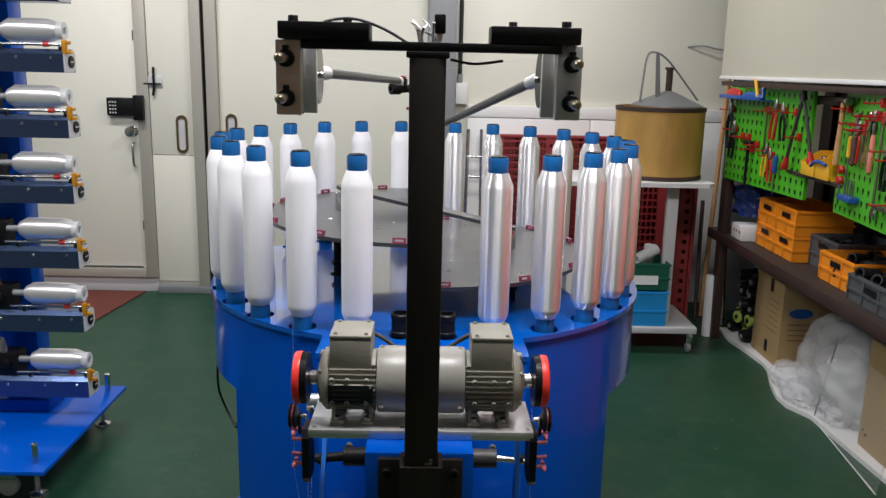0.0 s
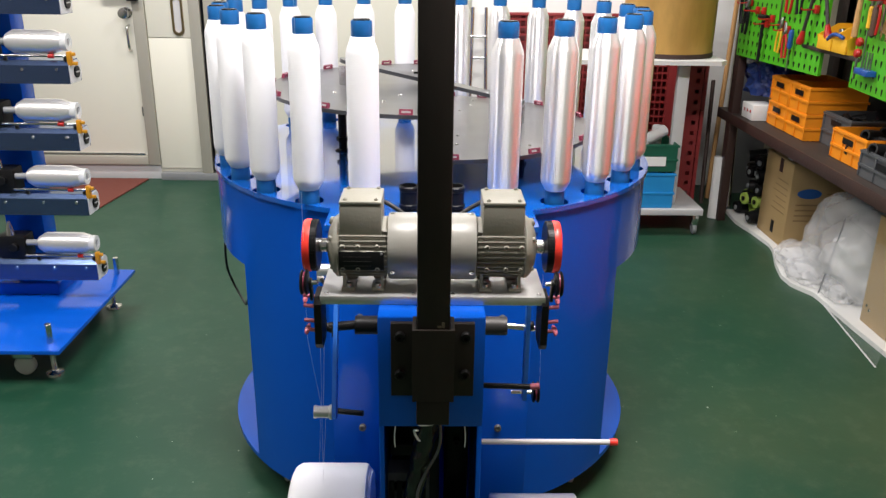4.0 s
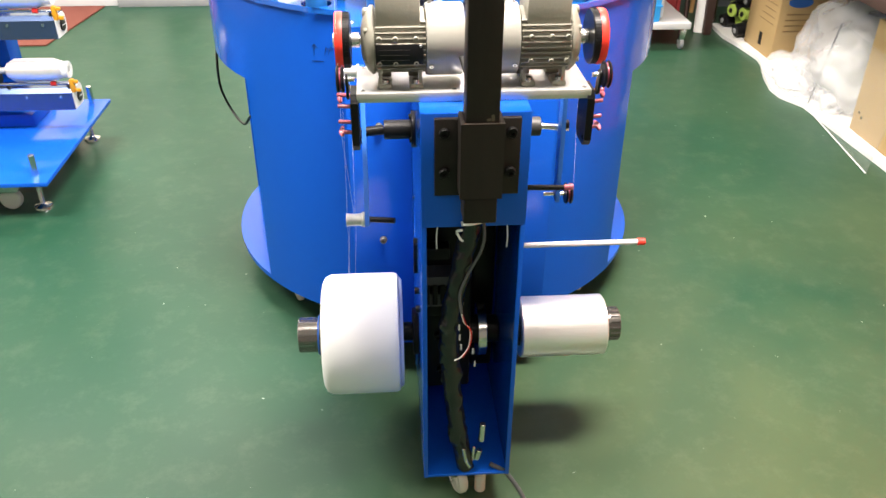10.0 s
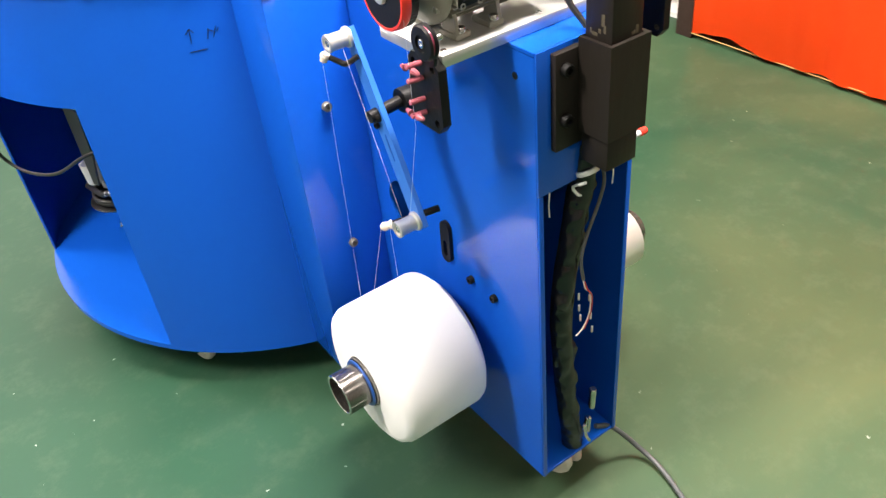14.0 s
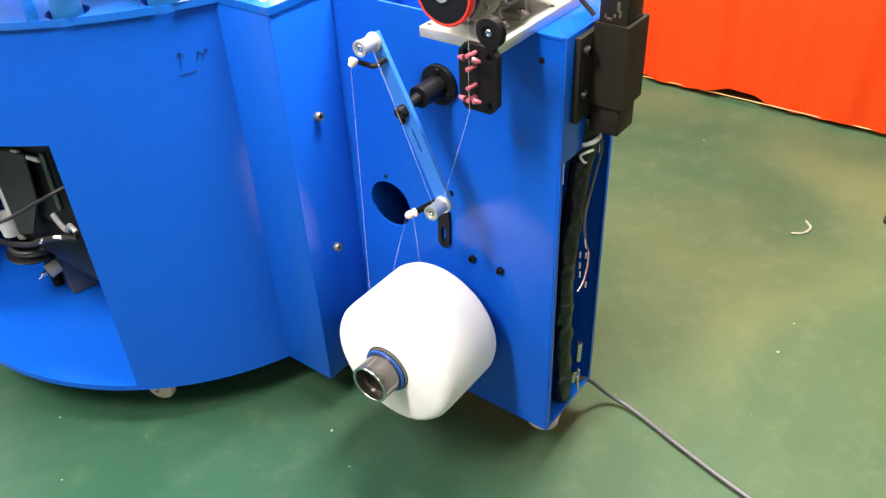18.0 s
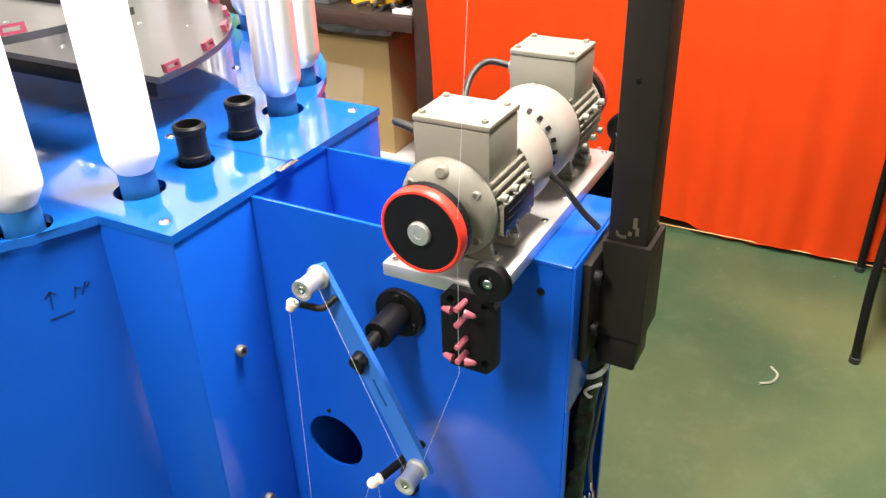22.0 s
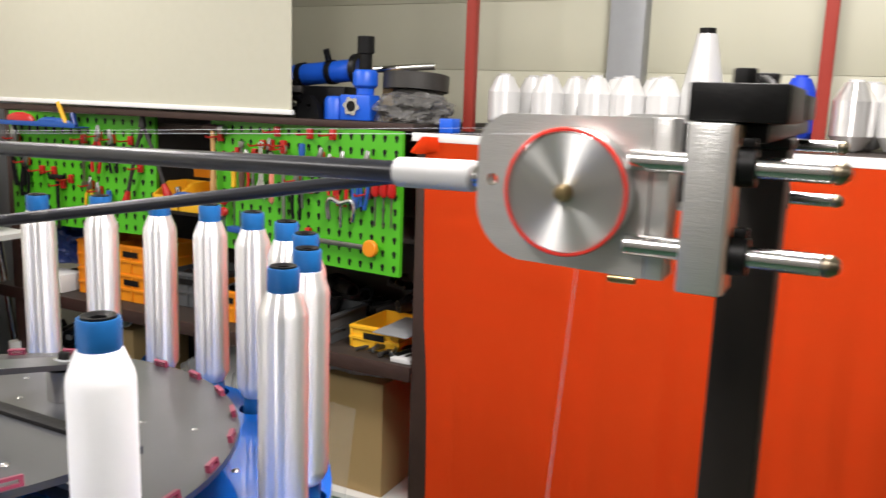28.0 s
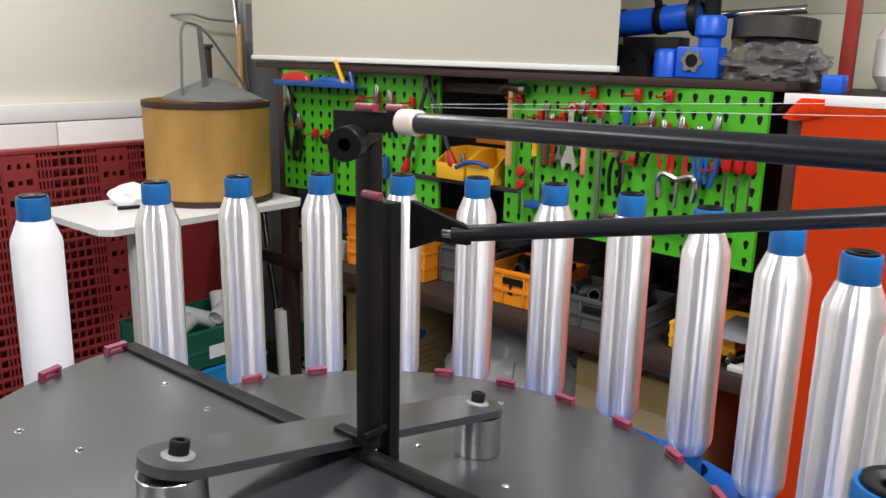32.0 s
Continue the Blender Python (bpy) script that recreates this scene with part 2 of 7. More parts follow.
CARDY = material("yellow_fibre_drum", (0.52, 0.30, 0.075), 0.5, 0, (0.30, 0.17, 0.04), 9, 0.6, 0.15, 40, rough_var=0.1, stretch=(1, 1, 0.35))
FOAM = material("white_foam_sheet", (0.75, 0.75, 0.73), 0.6, 0, (0.62, 0.62, 0.6), 9, 0.8, 0.6, 22)
PALLET = material("dark_red_plastic_pallet", (0.24, 0.022, 0.025), 0.5, 0, (0.30, 0.035, 0.035), 10, 0.8)
GREENC = material("dark_green_crate", (0.005, 0.09, 0.055), 0.5, 0, (0.008, 0.12, 0.07), 10, 0.8)
BLUEC = material("cyan_blue_crate", (0.01, 0.25, 0.62), 0.45, 0, (0.015, 0.3, 0.68), 10, 0.8)
BLUEBAG = material("blue_plastic_bag", (0.012, 0.03, 0.15), 0.28, 0, (0.02, 0.05, 0.22), 10, 0.8, 1.0, 18)
WOOD = material("pale_wood", (0.5, 0.27, 0.1), 0.6, 0, (0.58, 0.34, 0.14), 10, 0.8, 0.1, 60, stretch=(8, 8, 1))
BRASS = material("aged_brass", (0.42, 0.31, 0.16), 0.3, 1, (0.5, 0.38, 0.2), 20, 0.8)
MAT = material("maroon_floor_mat", (0.13, 0.03, 0.02), 0.85, 0, (0.17, 0.045, 0.03), 30, 0.8, 0.8, 200)
REDPIPE = material("red_painted_pipe", (0.3, 0.03, 0.02), 0.5, 0, (0.36, 0.045, 0.03), 12, 0.8)
CHAIRB = material("black_vinyl", (0.012, 0.012, 0.013), 0.45, 0, (0.02, 0.02, 0.022), 30, 0.8, 0.3, 250)
BLUEPUMP = material("bright_blue_motor_paint", (0.005, 0.10, 0.65), 0.4, 0, (0.01, 0.12, 0.7), 12, 0.8)
BLUEYARN = material("royal_blue_yarn", (0.005, 0.05, 0.55), 0.55, 0, (0.01, 0.06, 0.6), 5, 0.8, 0.3, 500, stretch=(1, 1, 3))
OXIDE = material("dark_iron", (0.035, 0.033, 0.031), 0.5, 0.4, (0.065, 0.061, 0.057), 12, 0.8, 0.2, 90)
TOOLG = material("tool_steel", (0.24, 0.24, 0.24), 0.35, 1, (0.36, 0.36, 0.35), 20, 0.8)
LIMEYARN = material("lime_yarn_cone", (0.35, 0.5, 0.08), 0.7, 0, (0.45, 0.6, 0.12), 12, 0.8)


def clear_plastic(name, rough, tint, alpha):
    m = material(name, tint, rough, spec=0.6, alpha=alpha)
    return m


FILM = clear_plastic("clear_wrinkled_film", 0.22, (0.85, 0.86, 0.87), 0.31)
FILMW = clear_plastic("milky_plastic_bag", 0.3, (0.86, 0.87, 0.88), 0.62)
FILMG = clear_plastic("dusty_grey_film", 0.3, (0.24, 0.235, 0.225), 0.42)
ACRYL = clear_plastic("clear_acrylic_sheet", 0.08, (0.75, 0.8, 0.8), 0.05)
TUBEW = clear_plastic("translucent_plastic_tube", 0.3, (0.8, 0.82, 0.83), 0.7)


def brushed(name, base, rough, aniso, turn, axis, metal=1.0, var=0.04):
    """Turned or wound metal, its gleam drawn out across the grain."""
    m = material(name, base, rough, metal, tuple(min(1, c * 1.06) for c in base), 40, 0.8, rough_var=var)
    nt = m.node_tree
    tan = nt.nodes.new("ShaderNodeTangent")
    tan.direction_type, tan.axis = "RADIAL", axis
    b = nt.nodes["Principled BSDF"]
    b.inputs["Anisotropic"].default_value, b.inputs["Anisotropic Rotation"].default_value = aniso, turn
    nt.links.new(tan.outputs[0], b.inputs["Tangent"])
    return m


YARN_S = brushed("silver_foil_yarn", (0.94, 0.93, 0.92), 0.30, 1.0, 0.25, "Z", 0.74, 0.0)
YARN_P = brushed("pale_foil_yarn", (0.74, 0.74, 0.735), 0.42, 0.85, 0.25, "Z", 0.25)
YARN_SX = brushed("silver_foil_yarn_lying", (0.80, 0.79, 0.78), 0.42, 0.85, 0.25, "X", 0.65)
DIAL = brushed("turned_aluminium_face", (0.72, 0.72, 0.71), 0.44, 0.9, 0.25, "X")


def floor_material():
    m = material("green_epoxy_floor", (0.006, 0.044, 0.025), 0.40, 0, (0.012, 0.064, 0.036), 1.3, 0.9, 0.06, 30, rough_var=0.1, spec=0.3)
    nt = m.node_tree
    b = nt.nodes["Principled BSDF"]
    base = b.inputs["Base Color"].links[0].from_socket
    tc = nt.nodes.new("ShaderNodeTexCoord")
    # worn olive patches
    wear = nt.nodes.new("ShaderNodeTexNoise")
    wear.inputs["Scale"].default_value, wear.inputs["Detail"].default_value, wear.inputs["Distortion"].default_value = 0.9, 7, 0.6
    nt.links.new(tc.outputs["Object"], wear.inputs["Vector"])
    r1 = nt.nodes.new("ShaderNodeValToRGB")
    r1.color_ramp.elements[0].position, r1.color_ramp.elements[1].position = 0.30, 0.62
    nt.links.new(wear.outputs["Fac"], r1.inputs["Fac"])
    mx1 = nt.nodes.new("ShaderNodeMixRGB")
    mx1.inputs["Color2"].default_value = (0.115, 0.135, 0.06, 1)
    k = nt.nodes.new("ShaderNodeMath")
    k.operation = "MULTIPLY"
    k.inputs[1].default_value = 0.85
    # the olive mix is strongest on the south-east side
    sep = nt.nodes.new("ShaderNodeSeparateXYZ")
    nt.links.new(tc.outputs["Object"], sep.inputs[0])
    gx = nt.nodes.new("ShaderNodeMapRange")
    gx.inputs["From Min"].default_value, gx.inputs["From Max"].default_value, gx.inputs["To Min"].default_value, gx.inputs["To Max"].default_value = -0.4, 0.7, 0.18, 1.0
    nt.links.new(sep.outputs["X"], gx.inputs["Value"])
    gy = nt.nodes.new("ShaderNodeMapRange")
    gy.inputs["From Min"].default_value, gy.inputs["From Max"].default_value, gy.inputs["To Min"].default_value, gy.inputs["To Max"].default_value = 1.2, 2.6, 1.0, 0.15
    nt.links.new(sep.outputs["Y"], gy.inputs["Value"])
    gm = nt.nodes.new("ShaderNodeMath")
    gm.operation = "MULTIPLY"
    nt.links.new(gx.outputs[0], gm.inputs[0])
    nt.links.new(gy.outputs[0], gm.inputs[1])
    worn = nt.nodes.new("ShaderNodeMath")
    worn.operation = "MULTIPLY"
    nt.links.new(gm.outputs[0], worn.inputs[0])
    nt.links.new(r1.outputs["Color"], worn.inputs[1])
    nt.links.new(worn.outputs[0], k.inputs[0])
    nt.links.new(k.outputs[0], mx1.inputs["Fac"])
    nt.links.new(base, mx1.inputs["Color1"])
    # pale specks and scuffs
    sp = nt.nodes.new("ShaderNodeTexNoise")
    sp.inputs["Scale"].default_value, sp.inputs["Detail"].default_value = 42, 4
    nt.links.new(tc.outputs["Object"], sp.inputs["Vector"])
    r2 = nt.nodes.new("ShaderNodeValToRGB")
    r2.color_ramp.elements[0].position, r2.color_ramp.elements[1].position = 0.735, 0.775
    nt.links.new(sp.outputs["Fac"], r2.inputs["Fac"])
    mx2 = nt.nodes.new("ShaderNodeMixRGB")
    mx2.inputs["Color2"].default_value = (0.42, 0.46, 0.40, 1)
    nt.links.new(r2.outputs["Color"], mx2.inputs["Fac"])
    nt.links.new(mx1.outputs[0], mx2.inputs["Color1"])
    sm = nt.nodes.new("ShaderNodeTexNoise")
    sm.inputs["Scale"].default_value, sm.inputs["Detail"].default_value, sm.inputs["Roughness"].default_value = 11, 9, 0.75
    nt.links.new(tc.outputs["Object"], sm.inputs["Vector"])
    r3 = nt.nodes.new("ShaderNodeValToRGB")
    r3.color_ramp.elements[0].position, r3.color_ramp.elements[1].position = 0.50, 0.78
    r3.color_ramp.elements[1].color = (0.10, 0.10, 0.10, 1)
    nt.links.new(sm.outputs["Fac"], r3.inputs["Fac"])
    mx3 = nt.nodes.new("ShaderNodeMixRGB")
    mx3.inputs["Color2"].default_value = (0.30, 0.33, 0.22, 1)
    nt.links.new(r3.outputs["Color"], mx3.inputs["Fac"])
    nt.links.new(mx2.outputs[0], mx3.inputs["Color1"])
    nt.links.new(mx3.outputs[0], b.inputs["Base Color"])
    return m


FLOOR = floor_material()

# ---- mesh helpers ----
BASES = {}


def thing(name, at, label, category, group="", kind=""):
    ob = new(name)
    ob.location = at
    ob.empty_display_size = 0.05
    BASES[ob.name] = Vector(at)
    return tagged(ob, label, category, group, kind)


def part(name, bm, mat, parent=None, label="", smooth=40, kind=""):
    """Links bm (world coordinates) as one mesh under parent; with no parent it is a thing of its own."""
    me = bpy.data.meshes.new(name)
    if parent is not None:
        base = BASES[parent.name]
        bm.transform(Matrix.Translation(-base))
    bmesh.ops.recalc_face_normals(bm, faces=bm.faces)
    bm.to_mesh(me)
    bm.free()
    if smooth:
        me.shade_smooth()
        me.set_sharp_from_angle(angle=radians(smooth))
    me.materials.append(mat)
    ob = new(name, me)
    if parent is not None:
        ob.parent = parent
        BASES[ob.name] = base
    return tagged(ob, label, kind=kind)


def solo(name, bm, mat, label, category, group="", kind="", at=None, smooth=40):
    """A thing that is a single mesh, its origin at its base."""
    bm.verts.ensure_lookup_table()
    if at is None:
        xs = [v.co for v in bm.verts]
        at = ((min(v.x for v in xs) + max(v.x for v in xs)) / 2, (min(v.y for v in xs) + max(v.y for v in xs)) / 2, min(v.z for v in xs))
    bm.transform(Matrix.Translation(-Vector(at)))
    ob = part(name, bm, mat, None, label, smooth)
    ob.location = at
    BASES[ob.name] = Vector(at)
    return tagged(ob, label, category, group, kind)


def box(x0, x1, y0, y1, z0, z1, bev=0.002, seg=2, bm=None):
    bm2 = bmesh.new()
    bmesh.ops.create_cube(bm2, size=1)
    bm2.transform(Matrix.Translation(((x0 + x1) / 2, (y0 + y1) / 2, (z0 + z1) / 2)) @ Matrix.Diagonal((abs(x1 - x0), abs(y1 - y0), abs(z1 - z0), 1)))
    if bev:
        bmesh.ops.bevel(bm2, geom=list(bm2.edges), offset=bev, segments=seg, affect="EDGES", profile=0.5)
    return merge(bm, bm2)


def merge(bm, other):
    if bm is None:
        return other
    me = bpy.data.meshes.new("tmp")
    other.to_mesh(me)
    other.free()
    bm.from_mesh(me)
    bpy.data.meshes.remove(me)
    return bm


def axis_matrix(p0, p1):
    d = Vector(p1) - Vector(p0)
    return Matrix.Translation(p0) @ d.to_track_quat("Z", "Y").to_matrix().to_4x4(), d.length


def lathe(profile, p0=(0, 0, 0), p1=(0, 0, 1), seg=32, bm=None, ripple=None):
    """Turns (radius, height) pairs round the axis from p0 towards p1; heights in metres along it."""
    m, _ = axis_matrix(p0, p1)
    b2 = bmesh.new()
    rings = []
    for r, h in profile:
        if r < 1e-6:
            rings.append([b2.verts.new((0, 0, h))])
        else:
            rings.append([b2.verts.new(((r * (ripple[i] if ripple else 1)) * math.cos(2 * math.pi * i / seg), (r * (ripple[i] if ripple else 1)) * math.sin(2 * math.pi * i / seg), h)) for i in range(seg)])
    for a, b in zip(rings, rings[1:]):
        if len(a) == 1 and len(b) == 1:
            continue
        for i in range(seg):
            j = (i + 1) % seg
            if len(a) == 1:
                b2.faces.new((a[0], b[i], b[j]))
            elif len(b) == 1:
                b2.faces.new((a[i], b[0], a[j]))
            else:
                b2.faces.new((a[i], b[i], b[j], a[j]))
    b2.transform(m)
    return merge(bm, b2)


def cyl(p0, p1, r, seg=24, bev=0.0008, bm=None, r2=None):
    length = (Vector(p1) - Vector(p0)).length
    r2 = r if r2 is None else r2
    c = min(bev, length * 0.3, r * 0.4)
    return lathe([(0, 0), (r - c, 0), (r, c), (r2, length - c), (r2 - c, length), (0, length)], p0, p1, seg, bm)


def ring(p0, p1, r_out, r_in, seg=32, bev=0.0008, bm=None):
    length = (Vector(p1) - Vector(p0)).length
    return lathe([(r_in, 0), (r_out - bev, 0), (r_out, bev), (r_out, length - bev), (r_out - bev, length), (r_in, length), (r_in, 0)], p0, p1, seg, bm)


def smooth_path(points, n=8):
    pts = [Vector(p) for p in points]
    pts = [2 * pts[0] - pts[1]] + pts + [2 * pts[-1] - pts[-2]]
    out = []
    for i in range(1, len(pts) - 2):
        p0, p1, p2, p3 = pts[i - 1:i + 3]
        for k in range(n):
            t = k / n
            out.append(0.5 * ((2 * p1) + (p2 - p0) * t + (2 * p0 - 5 * p1 + 4 * p2 - p3) * t * t + (3 * p1 - p0 - 3 * p2 + p3) * t ** 3))
    return out + [pts[-2]]


def tube(points, r, seg=10, n=8, bm=None, wobble=0.0):
    pts = smooth_path(points, n) if n > 1 else [Vector(p) for p in points]
    b2 = bmesh.new()
    rings, side = [], None
    for i, p in enumerate(pts):
        d = (pts[min(i + 1, len(pts) - 1)] - pts[max(i - 1, 0)]).normalized()
        if side is None:
            side = d.orthogonal().normalized()
        side = (side - d * side.dot(d)).normalized()
        up = d.cross(side)
        rr = r * (1 + wobble * math.sin(i * 2.4) + wobble * 0.6 * math.sin(i * 5.1))
        rings.append([b2.verts.new(p + side * rr * math.cos(2 * math.pi * k / seg) + up * rr * math.sin(2 * math.pi * k / seg)) for k in range(seg)])
    for a, b in zip(rings, rings[1:]):
        for k in range(seg):
            b2.faces.new((a[k], a[(k + 1) % seg], b[(k + 1) % seg], b[k]))
    b2.faces.new(rings[0]), b2.faces.new(rings[-1])
    return merge(bm, b2)


def plate(outline, holes, thick, m, bm=None):
    """A flat plate: outline and holes are lists of (u, v); m puts u, v, w into the world; thickness along w."""
    b2 = bmesh.new()
    edges = []
    for loop in [outline] + list(holes):
        vs = [b2.verts.new((u, v, 0)) for u, v in loop]
        edges += [b2.edges.new((vs[i], vs[(i + 1) % len(vs)])) for i in range(len(vs))]
    if holes:
        bmesh.ops.triangle_fill(b2, use_beauty=True, use_dissolve=False, edges=edges, normal=(0, 0, 1))
    else:
        b2.faces.new(b2.verts[:])
    res = bmesh.ops.extrude_face_region(b2, geom=list(b2.faces))
    bmesh.ops.translate(b2, verts=[g for g in res["geom"] if isinstance(g, bmesh.types.BMVert)], vec=(0, 0, thick))
    b2.transform(m)
    return merge(bm, b2)


def circle(cx, cy, r, seg=28, a0=0.0, a1=360.0):
    full = abs(a1 - a0) >= 359.9
    n = seg if full else seg + 1
    return [(cx + r * math.cos(radians(a0 + (a1 - a0) * i / seg)), cy + r * math.sin(radians(a0 + (a1 - a0) * i / seg))) for i in range(n)]


def slot_outline(u0, v0, u1, v1, r, seg=10):
    a = math.degrees(math.atan2(v1 - v0, u1 - u0))
    return circle(u1, v1, r, seg, a - 90, a + 90) + circle(u0, v0, r, seg, a + 90, a + 270)


XZ = Matrix(((1, 0, 0, 0), (0, 0, 1, 0), (0, 1, 0, 0), (0, 0, 0, 1)))  # u to x, v to z, w to y
YZ = Matrix(((0, 0, 1, 0), (1, 0, 0, 0), (0, 1, 0, 0), (0, 0, 0, 1)))  # u to y, v to z, w to x


def at_x(x):
    return Matrix.Translation((x, 0, 0)) @ YZ


def at_y(y):
    return Matrix.Translation((0, y, 0)) @ XZ


def at_z(z):
    return Matrix.Translation((0, 0, z))


def bolt(p, d, r=0.005, h=0.006, bm=None):
    """A socket-head cap screw standing out from p along d."""
    p, d = Vector(p), Vector(d).normalized()
    return lathe([(0, h * 0.45), (r * 0.5, h * 0.45), (r * 0.5, h), (r * 0.9, h), (r, h * 0.85), (r, 0), (0, 0)], p, p + d, 14, bm)

# ---- the room ----
def slab(name, x0, x1, y0, y1, z0, z1, mat, label):
    return solo(name, box(x0, x1, y0, y1, z0, z1, 0), mat, label, name.split("_")[0], kind="structure", at=(0, 0, 0), smooth=0)


XR, YB, XL, YF, ZC = 2.28, 5.25, -3.3, -2.6, 3.0
slab("floor", XL - 0.1, XR + 0.1, YF - 0.1, YB + 0.1, -0.1, 0, FLOOR, "worn green epoxy workshop floor with pale scuffs")
slab("ceiling", XL - 0.1, XR + 0.1, YF - 0.1, YB + 0.1, ZC, ZC + 0.1, CEIL, "white panel ceiling")
# Unseen west and south walls, kept dark to cut light bounced onto the machine.
slab("wall_west", XL - 0.1, XL, YF, YB, 0, ZC, WALLD, "unseen dark wall, added to close the room and cut bounced light")
slab("wall_south", XL - 0.1, XR + 0.1, YF - 0.1, YF, 0, ZC, WALLD, "unseen dark wall, added to close the room and cut bounced light")


def panel_wall(name, horizontal_from, horizontal_to, place, mat, label, east):
    """A wall of horizontal ribbed sheets, each a piece with a fine joint."""
    wall = thing(name, (0, 0, 0), label, "wall", kind="structure")
    z, i = 0.0, 0
    bounds = [0.0, 0.21, 0.71, 1.21, 1.66, 1.92, 2.24, 2.5, 2.76, ZC] if east else [0.0, 1.0, 2.0, ZC]
    for z0, z1 in zip(bounds, bounds[1:]):
        if east:
            part("panel", box(place, place + 0.1, horizontal_from, horizontal_to, z0 + 0.0004, z1 - 0.0004, 0.002), mat, wall)
        else:
            part("panel", box(horizontal_from, horizontal_to, place, place + 0.1, z0 + 0.001, z1 - 0.001, 0.002), mat, wall)
    return wall


panel_wall("wall_east", YF, YB, XR, WALLR, "beige ribbed sheet wall behind the rack", True)
panel_wall("wall_north", XL - 0.1, XR + 0.1, YB, WALLP, "cream insulated panel wall with door", False)

# ---- the covering machine ----
CX, CY, RT = 0.0, 2.316, 0.612
machine = thing("covering_machine", (0, 2.0, 0), "blue round yarn covering machine with a front column, on casters", "machine")


def slot_angle(k):
    return radians(15.9 + 14.02 * k)


def ring_point(side, k, r=0.570):
    a = slot_angle(k) + radians((0.7 if k < 8 else 0.0) if side > 0 else min(0.4, 0.35 * k - 1.05))
    r += 0.004 if side < 0 and k < 3 else 0.0
    return CX - 0.004 + side * r * math.sin(a), CY - 0.006 - r * math.cos(a)


def table_outline():
    half, front = 0.228, 1.627
    a = math.degrees(math.asin(half / RT))
    arc = circle(CX, CY, RT, 96, -90 + a, 270 - a)
    return arc + [(-half, front), (half, front)]


HOLES = [ring_point(s, k) for s in (1, -1) for k in range(12)] + [(-0.052, 1.752), (0.052, 1.752)]
part("table_top", plate(table_outline(), [circle(x, y, 0.0335 if abs(x) > 0.06 or y > 1.8 else 0.0265, 20) for x, y in HOLES], 0.012, at_z(0.885)), TABLE, machine, "glossy blue round table top with holes", 30)
part("table_seam", box(-0.0008, 0.0008, 1.6275, 1.838, 0.8971, 0.8974, 0), DARK, machine, "dark seam in the table top")


def shell(r, thick, a0, a1, z0, z1, seg=64):
    """A curved sheet round the machine's axis; angles from the front, clockwise from above."""
    outer = circle(CX, CY, r, seg, -90 + a0, -90 + a1)
    inner = circle(CX, CY, r - thick, seg, -90 + a1, -90 + a0)
    return plate(outer + inner, [], z1 - z0, at_z(z0))


IN = 21.6
part("back_panel", shell(0.606, 0.004, 107.0, 253.0, 0.1145, 0.6825, 64), BLUE, machine, "curved blue sheet panel", 20)
part("skirt", shell(0.606, 0.004, 52.1, 307.9, 0.683, 0.885, 96), BLUE, machine, "", 20)
for s in (-1, 1):
    part("front_panel", shell(0.606, 0.004, *((-52.1, -IN) if s < 0 else (IN, 52.1)), 0.1, 0.885, 24), BLUE, machine, "curved blue sheet panel", 20)
    part("corner_panel", box(s * 0.2235 - 0.002, s * 0.2235 + 0.002, 1.633, 1.757, 0.1, 0.885, 0.001), BLUE, machine)
    part("corner_front", box(s * 0.0878, s * 0.2255, 1.629, 1.633, 0.1, 0.885, 0.001), BLUE, machine)
    for z in (0.684, 0.404):
        part("screw", bolt((s * 0.157, 1.629, z), (0, -1, 0), 0.0082, 0.009), CAPSCREW, machine, "dull grey cap screw")
part("column_back", box(-0.0868, 0.0868, 1.6295, 1.6328, 0.102, 0.884, 0), BLUE, machine)
part("base_plate", lathe([(0, 0.1), (0.606, 0.1), (0.606, 0.114), (0, 0.114)], (CX, CY, 0), (CX, CY, 1), 96), BLUE, machine)
part("machine_core", box(-0.30, 0.30, 2.12, 2.55, 0.116, 0.87, 0.004), BLACK, machine, "dark control cabinet inside the machine")
part("control_box", box(-0.440, -0.305, 2.02, 2.31, 0.43, 0.682, 0.006), BLACK, machine, "black drive box with cables")
# Black mass added behind the coil to keep this part of the opening dark.
part("drive_sump", box(-0.425, -0.302, 2.03, 2.405, 0.290, 0.4285, 0.02), BLACK, machine, "added black mass that darkens the space below the drive box")
part("side_cable", tube([(-0.598, 2.275, 0.69), (-0.606, 2.268, 0.655), (-0.611, 2.266, 0.60), (-0.612, 2.275, 0.545), (-0.606, 2.292, 0.500), (-0.592, 2.290, 0.466), (-0.566, 2.25, 0.450), (-0.530, 2.14, 0.484), (-0.490, 2.02, 0.556), (-0.442, 1.99, 0.575)], 0.0036), RUBBER, machine, "black cable looping into the side opening")
plug = part("mains_plug", lathe([(0, 0), (0.014, 0), (0.0165, 0.006), (0.0165, 0.030), (0, 0.030)], (-0.378, 2.340, 0.203), (-0.43, 2.352, 0.188), 20), WHEEL, machine, "cream plug with two bare pins")
for dz in (-0.009, 0.009):
    part("pin", cyl((-0.405, 2.346 - dz, 0.196 + dz), (-0.427, 2.351 - dz, 0.190 + dz), 0.0036, 10), STEEL, plug)
bm = box(-0.030, 0.030, -0.045, 0.045, 0, 0.115, 0.005)
bm.transform(Matrix.Translation((-0.338, 2.362, 0.1165)) @ Matrix.Rotation(radians(-14), 4, "Z"))
part("socket_box", bm, GREYC, machine, "dark grey socket block inside the machine")
